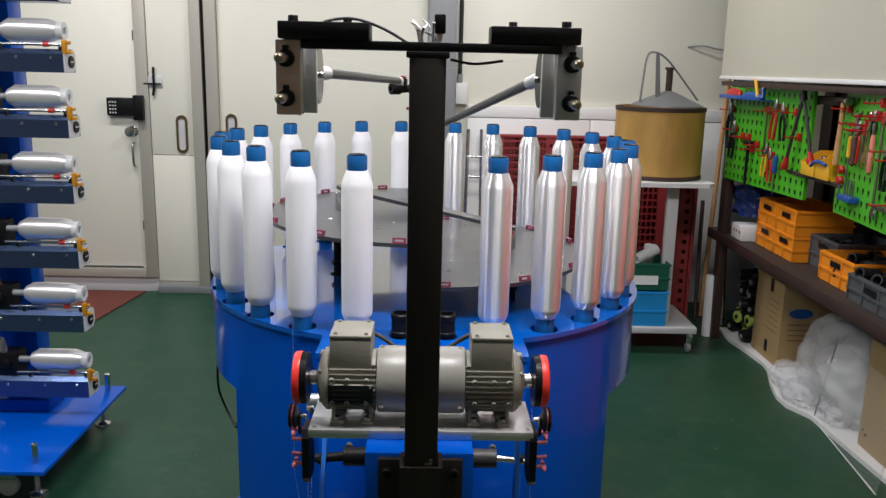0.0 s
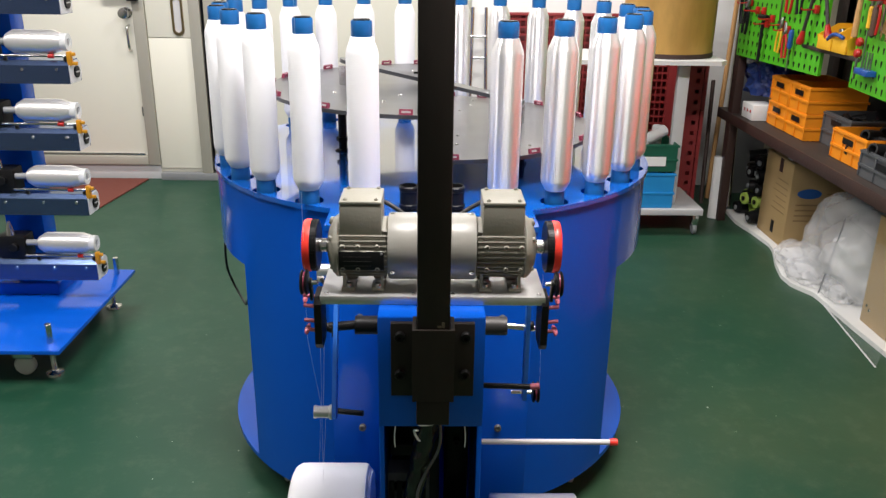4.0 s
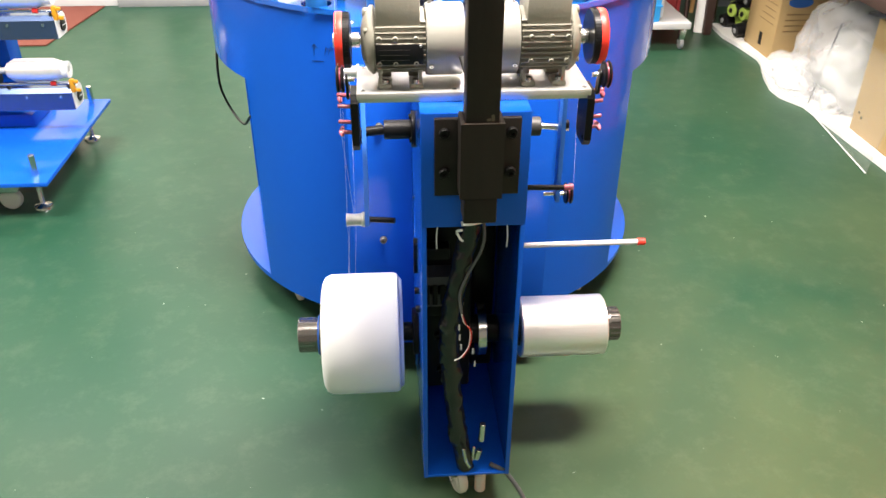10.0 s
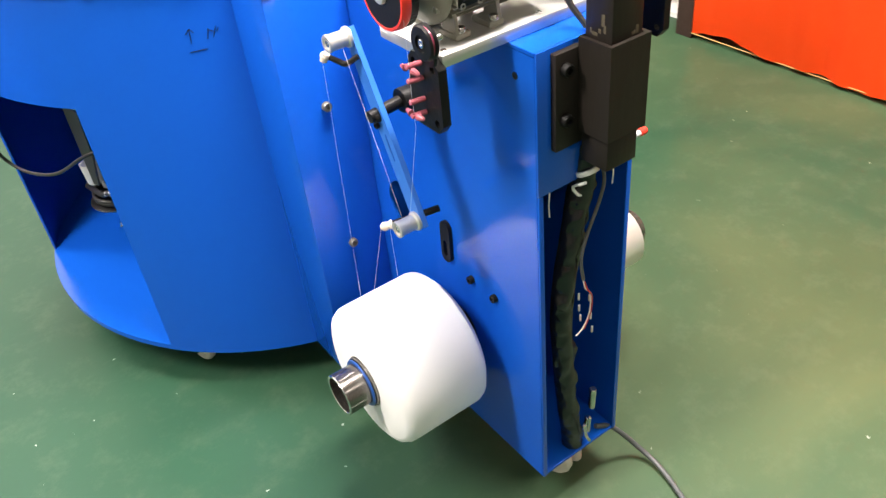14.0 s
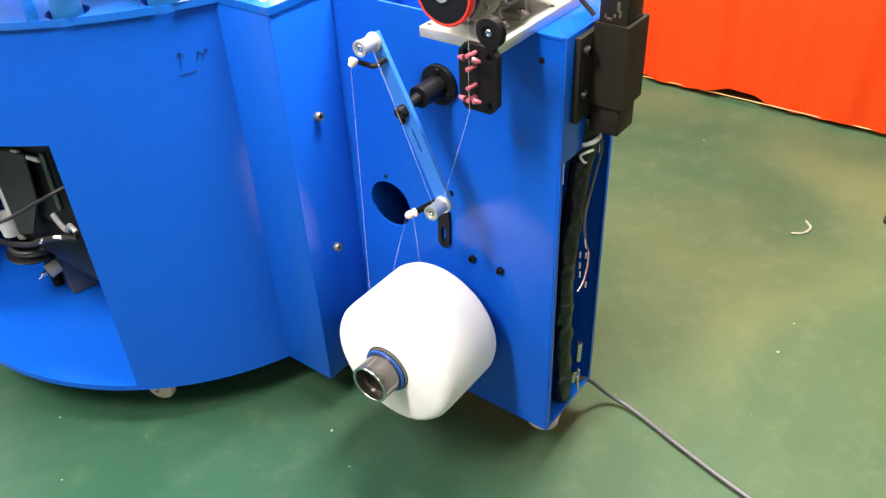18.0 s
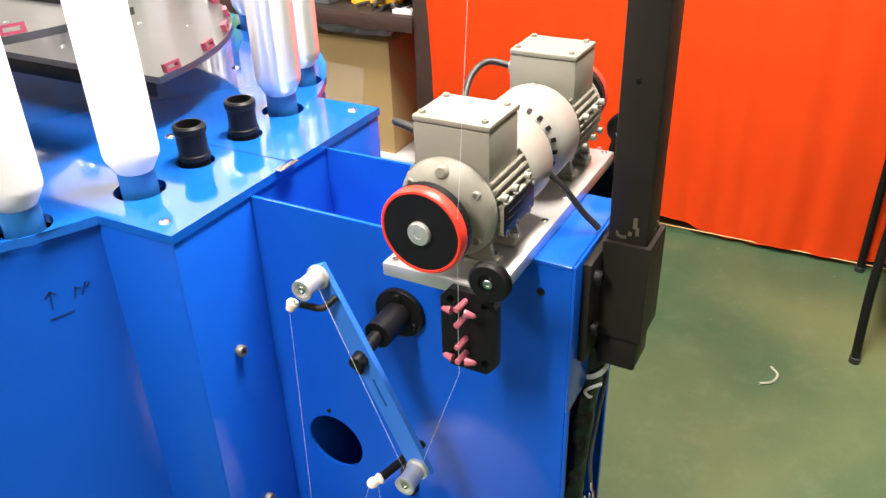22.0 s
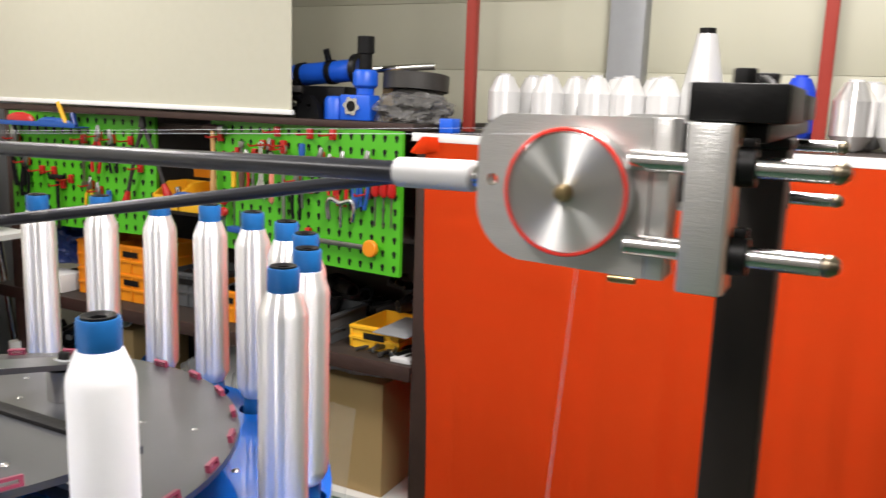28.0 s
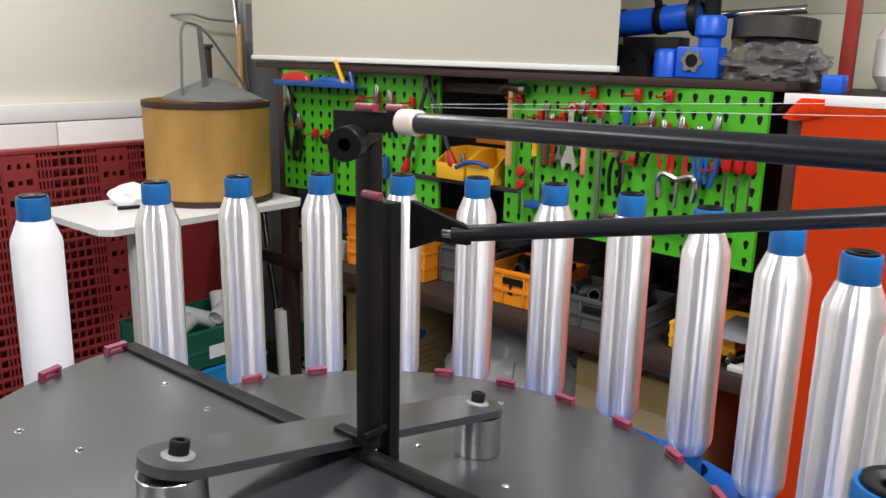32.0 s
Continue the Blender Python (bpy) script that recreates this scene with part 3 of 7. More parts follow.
part("socket_cable", tube([(-0.345, 2.36, 0.232), (-0.335, 2.34, 0.262), (-0.318, 2.325, 0.235), (-0.312, 2.318, 0.17), (-0.29, 2.31, 0.12)], 0.006, 8), RUBBER, machine)
part("inner_tube", cyl((-0.412, 2.372, 0.292), (-0.412, 2.372, 0.654), 0.017, 24), GREYW, machine, "light grey tube inside the machine")
part("cable_coil", tube([(-0.405 + 0.052 * math.cos(i * 0.65), 2.352 + 0.060 * math.sin(i * 0.65), 0.276 + 0.0006 * i) for i in range(24)], 0.0055, 8, 4), RUBBER, machine, "coiled black cable")
part("coil_tray", lathe([(0, 0), (0.068, 0), (0.070, 0.004), (0.066, 0.006), (0, 0.006)], (-0.402, 2.352, 0.262), (-0.402, 2.352, 1), 32), DARK, machine, "round black tray")
part("tray_stem", cyl((-0.372, 2.40, 0.1145), (-0.372, 2.40, 0.2618), 0.014, 16), DARK, machine)
part("clear_cup", lathe([(0.012, 0), (0.018, 0.004), (0.022, 0.055), (0.019, 0.055)], (-0.440, 2.362, 0.315), (-0.44, 2.362, 1), 20), TUBEW, machine, "translucent plastic cup")
part("inner_panel", plate([(2.205, 0.390), (2.272, 0.362), (2.272, 0.573), (2.105, 0.605), (2.125, 0.50)], [], 0.004, at_x(-0.458)), OLIVE, machine, "dark olive panel inside the side opening")
for y0, z0, y1, z1 in ((2.165, 0.592, 2.138, 0.598), (2.115, 0.597, 2.065, 0.604), (2.20, 0.366, 2.178, 0.382), (2.125, 0.408, 2.09, 0.421)):
    part("tape_band", cyl((-0.452, y0, z0), (-0.452, y1, z1), 0.0045, 8), WHITE, machine, "white tape band on a wire")
part("loom_cable", tube([(-0.455, 2.42, 0.285), (-0.450, 2.36, 0.297), (-0.450, 2.26, 0.335), (-0.450, 2.19, 0.374), (-0.450, 2.10, 0.416), (-0.44, 2.05, 0.43)], 0.0065, 8), RUBBER, machine)
part("top_wire", tube([(-0.450, 2.19, 0.588), (-0.450, 2.12, 0.597), (-0.450, 2.05, 0.608)], 0.0035, 8), RUBBER, machine)
part("thin_rod", cyl((-0.450, 2.046, 0.625), (-0.450, 2.055, 0.500), 0.006, 12), CHUCK, machine, "dull grey metal rod")
part("wire_clip", tube([(-0.452, 2.095, 0.475), (-0.452, 2.075, 0.455), (-0.452, 2.055, 0.452), (-0.452, 2.04, 0.468), (-0.452, 2.022, 0.46)], 0.0055, 8), GREYM, machine)
# pencilled arrow and strokes on the panel


def on_panel(a, z, r=0.6064):
    return (CX + r * math.sin(radians(a)), CY - r * math.cos(radians(a)), z)


for pa, pb in (((-29.2, 0.790), (-29.0, 0.815)), ((-29.7, 0.807), (-29.0, 0.815)), ((-28.4, 0.808), (-29.0, 0.815)), ((-26.6, 0.795), (-26.2, 0.812)), ((-26.2, 0.810), (-25.5, 0.806)), ((-25.7, 0.797), (-25.0, 0.814)), ((-25.0, 0.805), (-24.6, 0.812)), ((-29.8, 0.776), (-27.0, 0.779))):
    part("pencil_stroke", tube([on_panel(*pa), on_panel((pa[0] + pb[0]) / 2, (pa[1] + pb[1]) / 2), on_panel(*pb)], 0.0006, 5, 3), DARK, machine)
# table screws
for x, y in ((-0.205, 1.66), (0.20, 1.66), (-0.30, 1.98), (0.30, 1.98), (-0.45, 2.15), (0.45, 2.15), (0.0, 1.85)):
    part("screw", lathe([(0, 0.0035), (0.004, 0.0035), (0.007, 0.0015), (0.0075, 0)], (x, y, 0.897), (x, y, 1), 12), STEEL, machine)
part("hinge_tab", box(-0.035, 0.005, 1.617, 1.63, 0.8975, 0.900, 0.0008), STEEL, machine)
for s in (-1, 1):
    pot = part("empty_spindle", ring((s * 0.052, 1.752, 0.885), (s * 0.052, 1.752, 0.952), 0.0205, 0.0172, 24), DARK, machine, "empty black spindle cup")
    part("rim", lathe([(0.0205, 0), (0.0225, 0.002), (0.0225, 0.010), (0.0205, 0.012)], (s * 0.052, 1.752, 0.939), (s * 0.052, 1.752, 1), 24), DARK, pot)
    part("collar", lathe([(0.0205, 0), (0.0222, 0.001), (0.0222, 0.007), (0.0205, 0.009)], (s * 0.052, 1.752, 0.902), (s * 0.052, 1.752, 1), 24), DARK, pot)

# front column
HOLE_Y, HOLE_Z = 1.54, 0.496
for s in (-1, 1):
    x0 = s * 0.0875
    outline = [(1.19, 0.095), (1.63, 0.095), (1.63, 0.884), (1.19, 0.884)]
    wall_m = at_x(min(x0, x0 - s * 0.005))
    part("column_side", plate(outline, [circle(HOLE_Y, HOLE_Z, 0.047, 36)] if s < 0 else [], 0.005, wall_m), BLUE, machine, "blue steel side plate of the column", 30)
part("column_header", box(-0.0875, 0.0875, 1.186, 1.19, 0.687, 0.890, 0.001), BLUE, machine)
part("column_cap", box(-0.0875, 0.0875, 1.1905, 1.372, 0.8845, 0.890, 0.001), BLUE, machine)
for s in (-1, 1):
    part("column_lip", box(s * 0.079, s * 0.0875, 1.186, 1.1895, 0.095, 0.6868, 0.0008), BLUE, machine)
part("column_floor", box(-0.082, 0.082, 1.187, 1.63, 0.095, 0.101, 0.0008), BLUE, machine)
part("inner_shelf", box(-0.082, 0.082, 1.2, 1.63, 0.70, 0.705, 0.0008), BLUE, machine)
part("inner_back", box(-0.082, 0.082, 1.61, 1.615, 0.102, 0.699, 0.0008), BLUE, machine)
part("gear_housing", box(-0.076, 0.018, 1.345, 1.482, 0.20, 0.69, 0.006), DARK, machine, "black gear housing inside the column")
part("gear_cover", box(0.030, 0.080, 1.46, 1.482, 0.16, 0.69, 0.006), DARK, machine)
for i, (x, y, z) in enumerate(((-0.05, 1.338, 0.62), (-0.055, 1.338, 0.40), (-0.05, 1.338, 0.34), (-0.045, 1.338, 0.25), (0.045, 1.453, 0.60), (0.055, 1.453, 0.48))):
    part("clamp_bolt", bolt((x, y + 0.006, z), (0, -1, 0), 0.008, 0.010), BLACK, machine)
part("terminal_strip", box(-0.081, -0.001, 1.300, 1.344, 0.443, 0.512, 0.002), GREYC, machine, "dark grey terminal block")
for k in range(5):
    part("terminal", box(-0.078 + k * 0.015, -0.068 + k * 0.015, 1.296, 1.2998, 0.450, 0.495, 0.001), BLACK, machine)
part("spindle_hub", cyl((-0.081, 1.40, 0.310), (0.081, 1.40, 0.310), 0.03, 24), DARK, machine)
part("hub_disc", cyl((0.036, 1.40, 0.310), (0.054, 1.40, 0.310), 0.056, 40), STEEL, machine)
part("spool_spindle", cyl((-0.30, 1.40, 0.310), (0.32, 1.40, 0.310), 0.02, 20), DARK, machine)
for s in (-1, 1):
    part("bearing_flange", cyl((s * 0.0875, 1.40, 0.310), (s * 0.100, 1.40, 0.310), 0.05, 28), DARK, machine)
for zz in (0.42, 0.47, 0.55):
    part("cable_clamp", box(-0.075, -0.03, 1.30, 1.33, zz, zz + 0.025, 0.003), DARK, machine)
for y, z in ((1.353, 0.446), (1.294, 0.444)):
    part("screw", bolt((-0.0875, y, z), (-1, 0, 0), 0.007, 0.008), BLACK, machine)
part("screw", bolt((-0.0875, 1.545, 0.555), (-1, 0, 0), 0.003, 0.003), BLACK, machine)
part("screw", bolt((-0.0875, 1.225, 0.85), (-1, 0, 0), 0.005, 0.001), BLACK, machine)
# bracket and socket that carry the post
part("post_bracket", box(-0.066, 0.070, 1.176, 1.1858, 0.752, 0.884, 0.001), TUBE, machine, "black steel bracket plate")
for x in (-0.051, 0.055):
    for z in (0.862, 0.794):
        part("bolt", bolt((x, 1.176, z), (0, -1, 0), 0.0085, 0.009), BLACK, machine)
PX, PY = 0.003, 1.155
bm = plate([(PX - 0.033, PY - 0.032), (PX + 0.033, PY - 0.032), (PX + 0.033, PY + 0.0208), (PX - 0.033, PY + 0.0208)], [[(PX - 0.027, PY - 0.0265), (PX + 0.027, PY - 0.0265), (PX + 0.027, PY + 0.0195), (PX - 0.027, PY + 0.0195)]], 0.125, at_z(0.772))
part("post_socket", bm, TUBE, machine, "black steel socket sleeve")
part("socket_foot", box(PX - 0.0265, PX + 0.0265, PY - 0.026, PY + 0.0205, 0.725, 0.771, 0.002), TUBE, machine)
part("post", box(PX - 0.0255, PX + 0.0255, PY - 0.0255, PY + 0.0185, 0.773, 1.518, 0.003), TUBE, machine, "tall black square steel post with worn patches")
bm = None
for i, (x, z, w, h) in enumerate(((PX + 0.015, 0.904, 0.005, 0.010), (PX + 0.009, 0.901, 0.006, 0.004))):
    bm = box(x - w / 2, x + w / 2, PY - 0.0262, PY - 0.0254, z - h / 2, z + h / 2, 0.0003, 1, bm)
part("paint_chip", bm, CHIP, machine, "scraped patch with old paint")
bm = None
for y, z, w, h in ((PY - 0.011, 0.922, 0.005, 0.014), (PY - 0.014, 0.912, 0.004, 0.010), (PY + 0.002, 0.903, 0.009, 0.004), (PY - 0.006, 0.908, 0.004, 0.005), (PY + 0.008, 0.906, 0.003, 0.006)):
    bm = box(PX - 0.0262, PX - 0.0254, y - w / 2, y + w / 2, z - h / 2, z + h / 2, 0.0003, 1, bm)
part("paint_chip", bm, CHIP, machine, "scraped patch with old paint")
part("screw", bolt((PX - 0.0255, PY, 1.08), (-1, 0, 0), 0.003, 0.001), BLACK, machine)
# cross bar and the two take-off heads
part("cross_bar", box(-0.172, 0.188, 1.130, 1.176, 1.5185, 1.5305, 0.0015), BLACK, machine, "flat black cross bar")
part("bar_gusset", box(PX - 0.03, PX + 0.03, PY - 0.0275, PY + 0.0245, 1.509, 1.5182, 0.002), BLACK, machine)
for s in (-1, 1):
    before = set(bpy.data.objects)
    x_in, x_out = s * 0.073, s * 0.197
    blk = part("top_block", box(min(x_in, x_out), max(x_in, x_out), 1.124, 1.181, 1.524, 1.547, 0.0015), BLACK, machine, "black steel clamp block")
    part("bolt", bolt((s * 0.180, 1.152, 1.547), (0, 0, 1), 0.007, 0.009), BLACK, blk)
    part("bolt", bolt((s * 0.105, 1.152, 1.547), (0, 0, 1), 0.006, 0.007), BLACK, blk)
    xb0, xb1 = s * 0.170, s * 0.2055
    head = part("clamp_block", box(min(xb0, xb1), max(xb0, xb1), 1.152, 1.178, 1.420, 1.5235, 0.0015), ALU, machine, "machined aluminium clamp block")
    if s < 0:
        part("face_plate", box(-0.2045, -0.171, 1.1505, 1.1518, 1.421, 1.5225, 0), COPPERY, head, "copper-tinted face")
    for z in (1.498, 1.444):
        rod = part("guide_rod", cyl((s * 0.19, 1.098, z), (s * 0.19, 1.215, z), 0.0068, 18), STEEL, machine, "bright steel guide rod")
        part("rod_tip", lathe([(0, 0.010), (0.004, 0.009), (0.0068, 0.005), (0.0072, 0.002), (0.0060, 0)], (s * 0.19, 1.098, z), (s * 0.19, 1.0, z), 16), TIP, rod, "rounded dull metal tip")
        part("collar", ring((s * 0.19, 1.139, z), (s * 0.19, 1.1503, z), 0.0120, 0.0069, 20), BLACK, rod, "black clamp collar")
        part("collar_ear", box(s * 0.19 - 0.004, s * 0.19 + 0.004, 1.140, 1.149, z + 0.0115, z + 0.0175, 0.001), BLACK, rod)
    outline = [(1.203, 1.421), (1.270, 1.423)] + circle(1.284, 1.463, 0.040, 10, -80, 0) + circle(1.300, 1.500, 0.024, 8, 0, 88) + [(1.203, 1.525)]
    xp = s * 0.184
    hp = part("head_plate", plate(outline, [circle(1.313, 1.478, 0.0045, 12)], 0.014, at_x(min(xp, xp - s * 0.014))), ALU, machine, "brushed aluminium head plate with a rounded end", 30)
    part("edge_block", box(min(xp, xp - s * 0.03), max(xp, xp - s * 0.03), 1.1905, 1.2025, 1.421, 1.525, 0.001), ALU, hp)
    pul = part("pulley", lathe([(0, 0), (0.036, 0), (0.0415, 0.002), (0.0415, 0.016), (0.039, 0.0185), (0, 0.0185)], (s * 0.1845, 1.253, 1.475), (s * 1.2, 1.253, 1.475), 56), DIAL if s < 0 else DARK, machine, "turned aluminium pulley with a red rim" if s < 0 else "black pulley with a red rim")
    part("red_ring", ring((s * 0.2028, 1.253, 1.475), (s * 0.2046, 1.253, 1.475), 0.0420, 0.0396, 56), RED, pul, "red rubber ring")
    part("axle", lathe([(0, 0.010), (0.004, 0.009), (0.006, 0.004), (0.006, 0)], (s * 0.203, 1.253, 1.475), (s * 1.2, 1.253, 1.475), 16), BRASS, pul)
    part("inner_disc", cyl((s * 0.1695, 1.253, 1.475), (s * 0.157, 1.253, 1.475), 0.043, 40), CHUCK if s < 0 else DARK, machine, "grey disc" if s < 0 else "black disc")
    part("axle_tip", cyl((s * 0.157, 1.253, 1.475), (s * 0.150, 1.253, 1.475), 0.005, 14), STEEL, machine)
    part("eyelet", cyl((s * 0.1815, 1.226, 1.4188), (s * 0.1815, 1.208, 1.4190), 0.0032, 10), BRASS, machine)
    for ob in set(bpy.data.objects) - before:
        ob.data.transform(Matrix.Translation((-0.004, -0.007, 0.007) if s < 0 else (0.016, 0.003, 0.007)))
# wires at the top of the post
part("wire", tube([(-0.145, 1.13, 1.546), (-0.135, 1.135, 1.556), (-0.10, 1.145, 1.56), (-0.06, 1.15, 1.548), (-0.02, 1.15, 1.526)], 0.0022), RUBBER, machine)
part("wire", tube([(0.035, 1.16, 1.508), (0.07, 1.17, 1.503), (0.11, 1.17, 1.508)], 0.002), RUBBER, machine)
rng = random.Random(3)
for i in range(9):
    x, y = PX + rng.uniform(-0.012, 0.016), PY + rng.uniform(-0.012, 0.012)
    dx, h = rng.uniform(-0.035, 0.012), rng.uniform(0.015, 0.035)
    part("loose_wire", tube([(x, y, 1.5306), (x + dx * 0.4, y, 1.5306 + h * 0.7), (x + dx, y + rng.uniform(-0.01, 0.01), 1.5306 + h)], 0.0014 + 0.0008 * (i % 3), 6), (WHITE, GREYM, IVORY)[i % 3], machine)
part("connector", box(PX + 0.008, PX + 0.024, PY - 0.01, PY + 0.01, 1.543, 1.569, 0.002), DARK, machine)

# poles to the middle post
ENDS = (((-0.178, 1.324, 1.485), (-0.077, 2.163, 1.460)), ((0.190, 1.338, 1.485), (0.027, 2.200, 1.341)))
for (a, b), s in zip(ENDS, (-1, 1)):
    A, B = Vector(a), Vector(b)
    d = (B - A).normalized()
    part("pole", cyl(A + d * 0.055, B, 0.0085, 20), POLE, machine, "long black round pole")
    part("ferrule", cyl(A, A + d * 0.068, 0.0115, 20), GREYW, machine, "light grey ferrule")
    part("clevis", cyl(A - d * 0.012, A + d * 0.004, 0.008, 14), STEEL, machine)
part("tie_tip", cyl((-0.078, 2.155, 1.4602), (-0.0755, 2.177, 1.4597), 0.0112, 12), IVORY, machine, "tape-wrapped pole end")
part("pole_tip", cyl((0.027, 2.196, 1.3415), (0.0265, 2.213, 1.340), 0.0055, 12), STEEL, machine)
# guide disc, drum and middle post
ZR, ZL = 0.983, 1.088


def disc_level(x):
    return ZR if x > 0 else ZL


for s in (-1, 1):
    za = disc_level(s)
    if s > 0:
        half = circle(CX, CY, 0.458, 64, -88.7, 88.7)
    else:
        half = circle(CX, CY, 0.458, 64, 91.0, 269.0)
    part("guide_disc", plate(half, [], 0.010, at_z(za - 0.010)), DISC, machine, "dark grey half-round guide plate", 30)
    part("stiffener", box(s * 0.016 - 0.003, s * 0.016 + 0.003, CY - 0.44, CY + 0.44, za - 0.034, za - 0.0103, 0.001), BLACK, machine, "black edge stiffener")
    part("support_leg", cyl((s * 0.258, 2.31, 0.8972), (s * 0.258, 2.31, za - 0.0102), 0.012, 20), DARK, machine, "black support leg")
    part("leg_flange", lathe([(0, 0.006), (0.014, 0.006), (0.021, 0.003), (0.023, 0)], (s * 0.258, 2.31, 0.8972), (s * 0.258, 2.31, 2), 24), DARK, machine)
    part("leg_nut", cyl((s * 0.258, 2.31, 0.925), (s * 0.258, 2.31, 0.938), 0.018, 6), DARK, machine)
for i in range(26):
    a = radians(i * 360 / 26 + 6)
    c, sn = math.cos(a), math.sin(a)
    m = Matrix.Translation((CX + 0.455 * sn, CY - 0.455 * c, disc_level(sn))) @ Matrix.Rotation(a, 4, "Z")
    b2 = plate([(-0.016, 0), (0.016, 0), (0.016, 0.013), (-0.016, 0.013)], [[(-0.011, 0.004), (0.011, 0.004), (0.011, 0.009), (-0.011, 0.009)]], 0.008, XZ)
    b2.transform(m @ Matrix.Rotation(radians(-12), 4, "X"))
    part("thread_guide", b2, MAGENTA, machine, "dark pink ceramic thread guide")
for rr, n, off in ((0.30, 10, 12), (0.20, 8, 20), (0.385, 6, 40)):
    for i in range(n):
        a = radians(i * 360 / n + off)
        x, y = CX + rr * math.sin(a), CY - rr * math.cos(a)
        if abs(x) > 0.03 and not (abs(y - CY) < 0.05):
            part("screw", lathe([(0, 0.0025), (0.003, 0.0022), (0.0055, 0)], (x, y, disc_level(x)), (x, y, 2), 10), STEEL, machine)
ZB, TILT = 1.094, 12.3
rock = Matrix.Translation((0, CY, ZB)) @ Matrix.Rotation(radians(TILT), 4, "Y")


def on_bridge(bm):
    bm.transform(rock)
    return bm


for s in (-1, 1):
    top = ZB - s * 0.232 * math.tan(radians(TILT))
    part("standoff", cyl((s * 0.232, CY, disc_level(s) + 0.0004), (s * 0.232, CY, top - 0.0025), 0.032, 32), STEEL, machine, "bright steel standoff")
    part("bolt", on_bridge(bolt((s * 0.232, 0, 0.0122), (0, 0, 1), 0.0095, 0.013)), BLACK, machine)
    part("washer", on_bridge(lathe([(0, 0.002), (0.015, 0.002), (0.016, 0)], (s * 0.232, 0, 0.0102), (s * 0.232, 0, 2), 20)), GREYM, machine)
part("bridge_bar", on_bridge(plate(slot_outline(-0.232, 0, 0.232, 0, 0.036, 14), [], 0.010, at_z(0))), DISC, machine, "dark grey rounded bridge bar")
part("cross_rail", box(-0.036, -0.014, CY - 0.440, CY + 0.452, ZL - 0.006, ZL + 0.006, 0.001), BLACK, machine, "dark flat rail along the upper half plate")
BX, BY = -0.040, 2.262
part("mid_post", box(BX, BX + 0.017, BY - 0.011, BY + 0.011, 1.118, 1.462, 0.0015), BLACK, machine, "black upright bar")
FX, FY = -0.004, 2.268
part("mid_post_front", box(FX, FX + 0.016, FY - 0.010, FY + 0.010, 1.072, 1.368, 0.0015), BLACK, machine, "black upright bar")
part("post_pin", lathe([(0, 0), (0.007, 0.012), (0.007, 0.022), (0, 0.022)], (FX + 0.008, FY, 1.049), (FX + 0.008, FY, 2), 14), BLACK, machine)
part("post_foot", box(BX + 0.001, BX + 0.016, BY - 0.010, 2.310, 1.1075, 1.1178, 0.001), BLACK, machine)
part("post_tab", box(BX - 0.012, BX + 0.020, BY - 0.016, BY - 0.0115, 1.128, 1.134, 0.001), BLACK, machine)
part("head_knob", ring((-0.102, 2.222, 1.438), (-0.078, 2.236, 1.438), 0.0155, 0.006, 24), BLACK, machine)
part("knob_axle", cyl((-0.0785, 2.2355, 1.438), (-0.036, 2.258, 1.440), 0.011, 16), BLACK, machine)
part("head_arm", plate([(BY + 0.013, 1.443), (BY + 0.013, 1.464), (2.172, 1.466), (2.172, 1.450)], [], 0.008, Matrix.Translation((-0.004, 0, 0)) @ at_x(-0.062)), BLACK, machine)
part("low_arm", plate([(FY - 0.011, 1.368), (FY - 0.011, 1.316), (FY - 0.045, 1.330), (FY - 0.088, 1.333), (FY - 0.088, 1.351)], [], 0.007, at_x(0.0235)), BLACK, machine, "black bracket arm")
for x, y, z, l in ((-0.064, 2.245, 1.468, 0.030), (-0.064, 2.205, 1.469, 0.026), (-0.050, 2.250, 1.385, 0.028)):
    part("ceramic_guide", cyl((x, y, z), (x - 0.006, y - l, z + 0.001), 0.0042, 10), MAGENTA, machine)

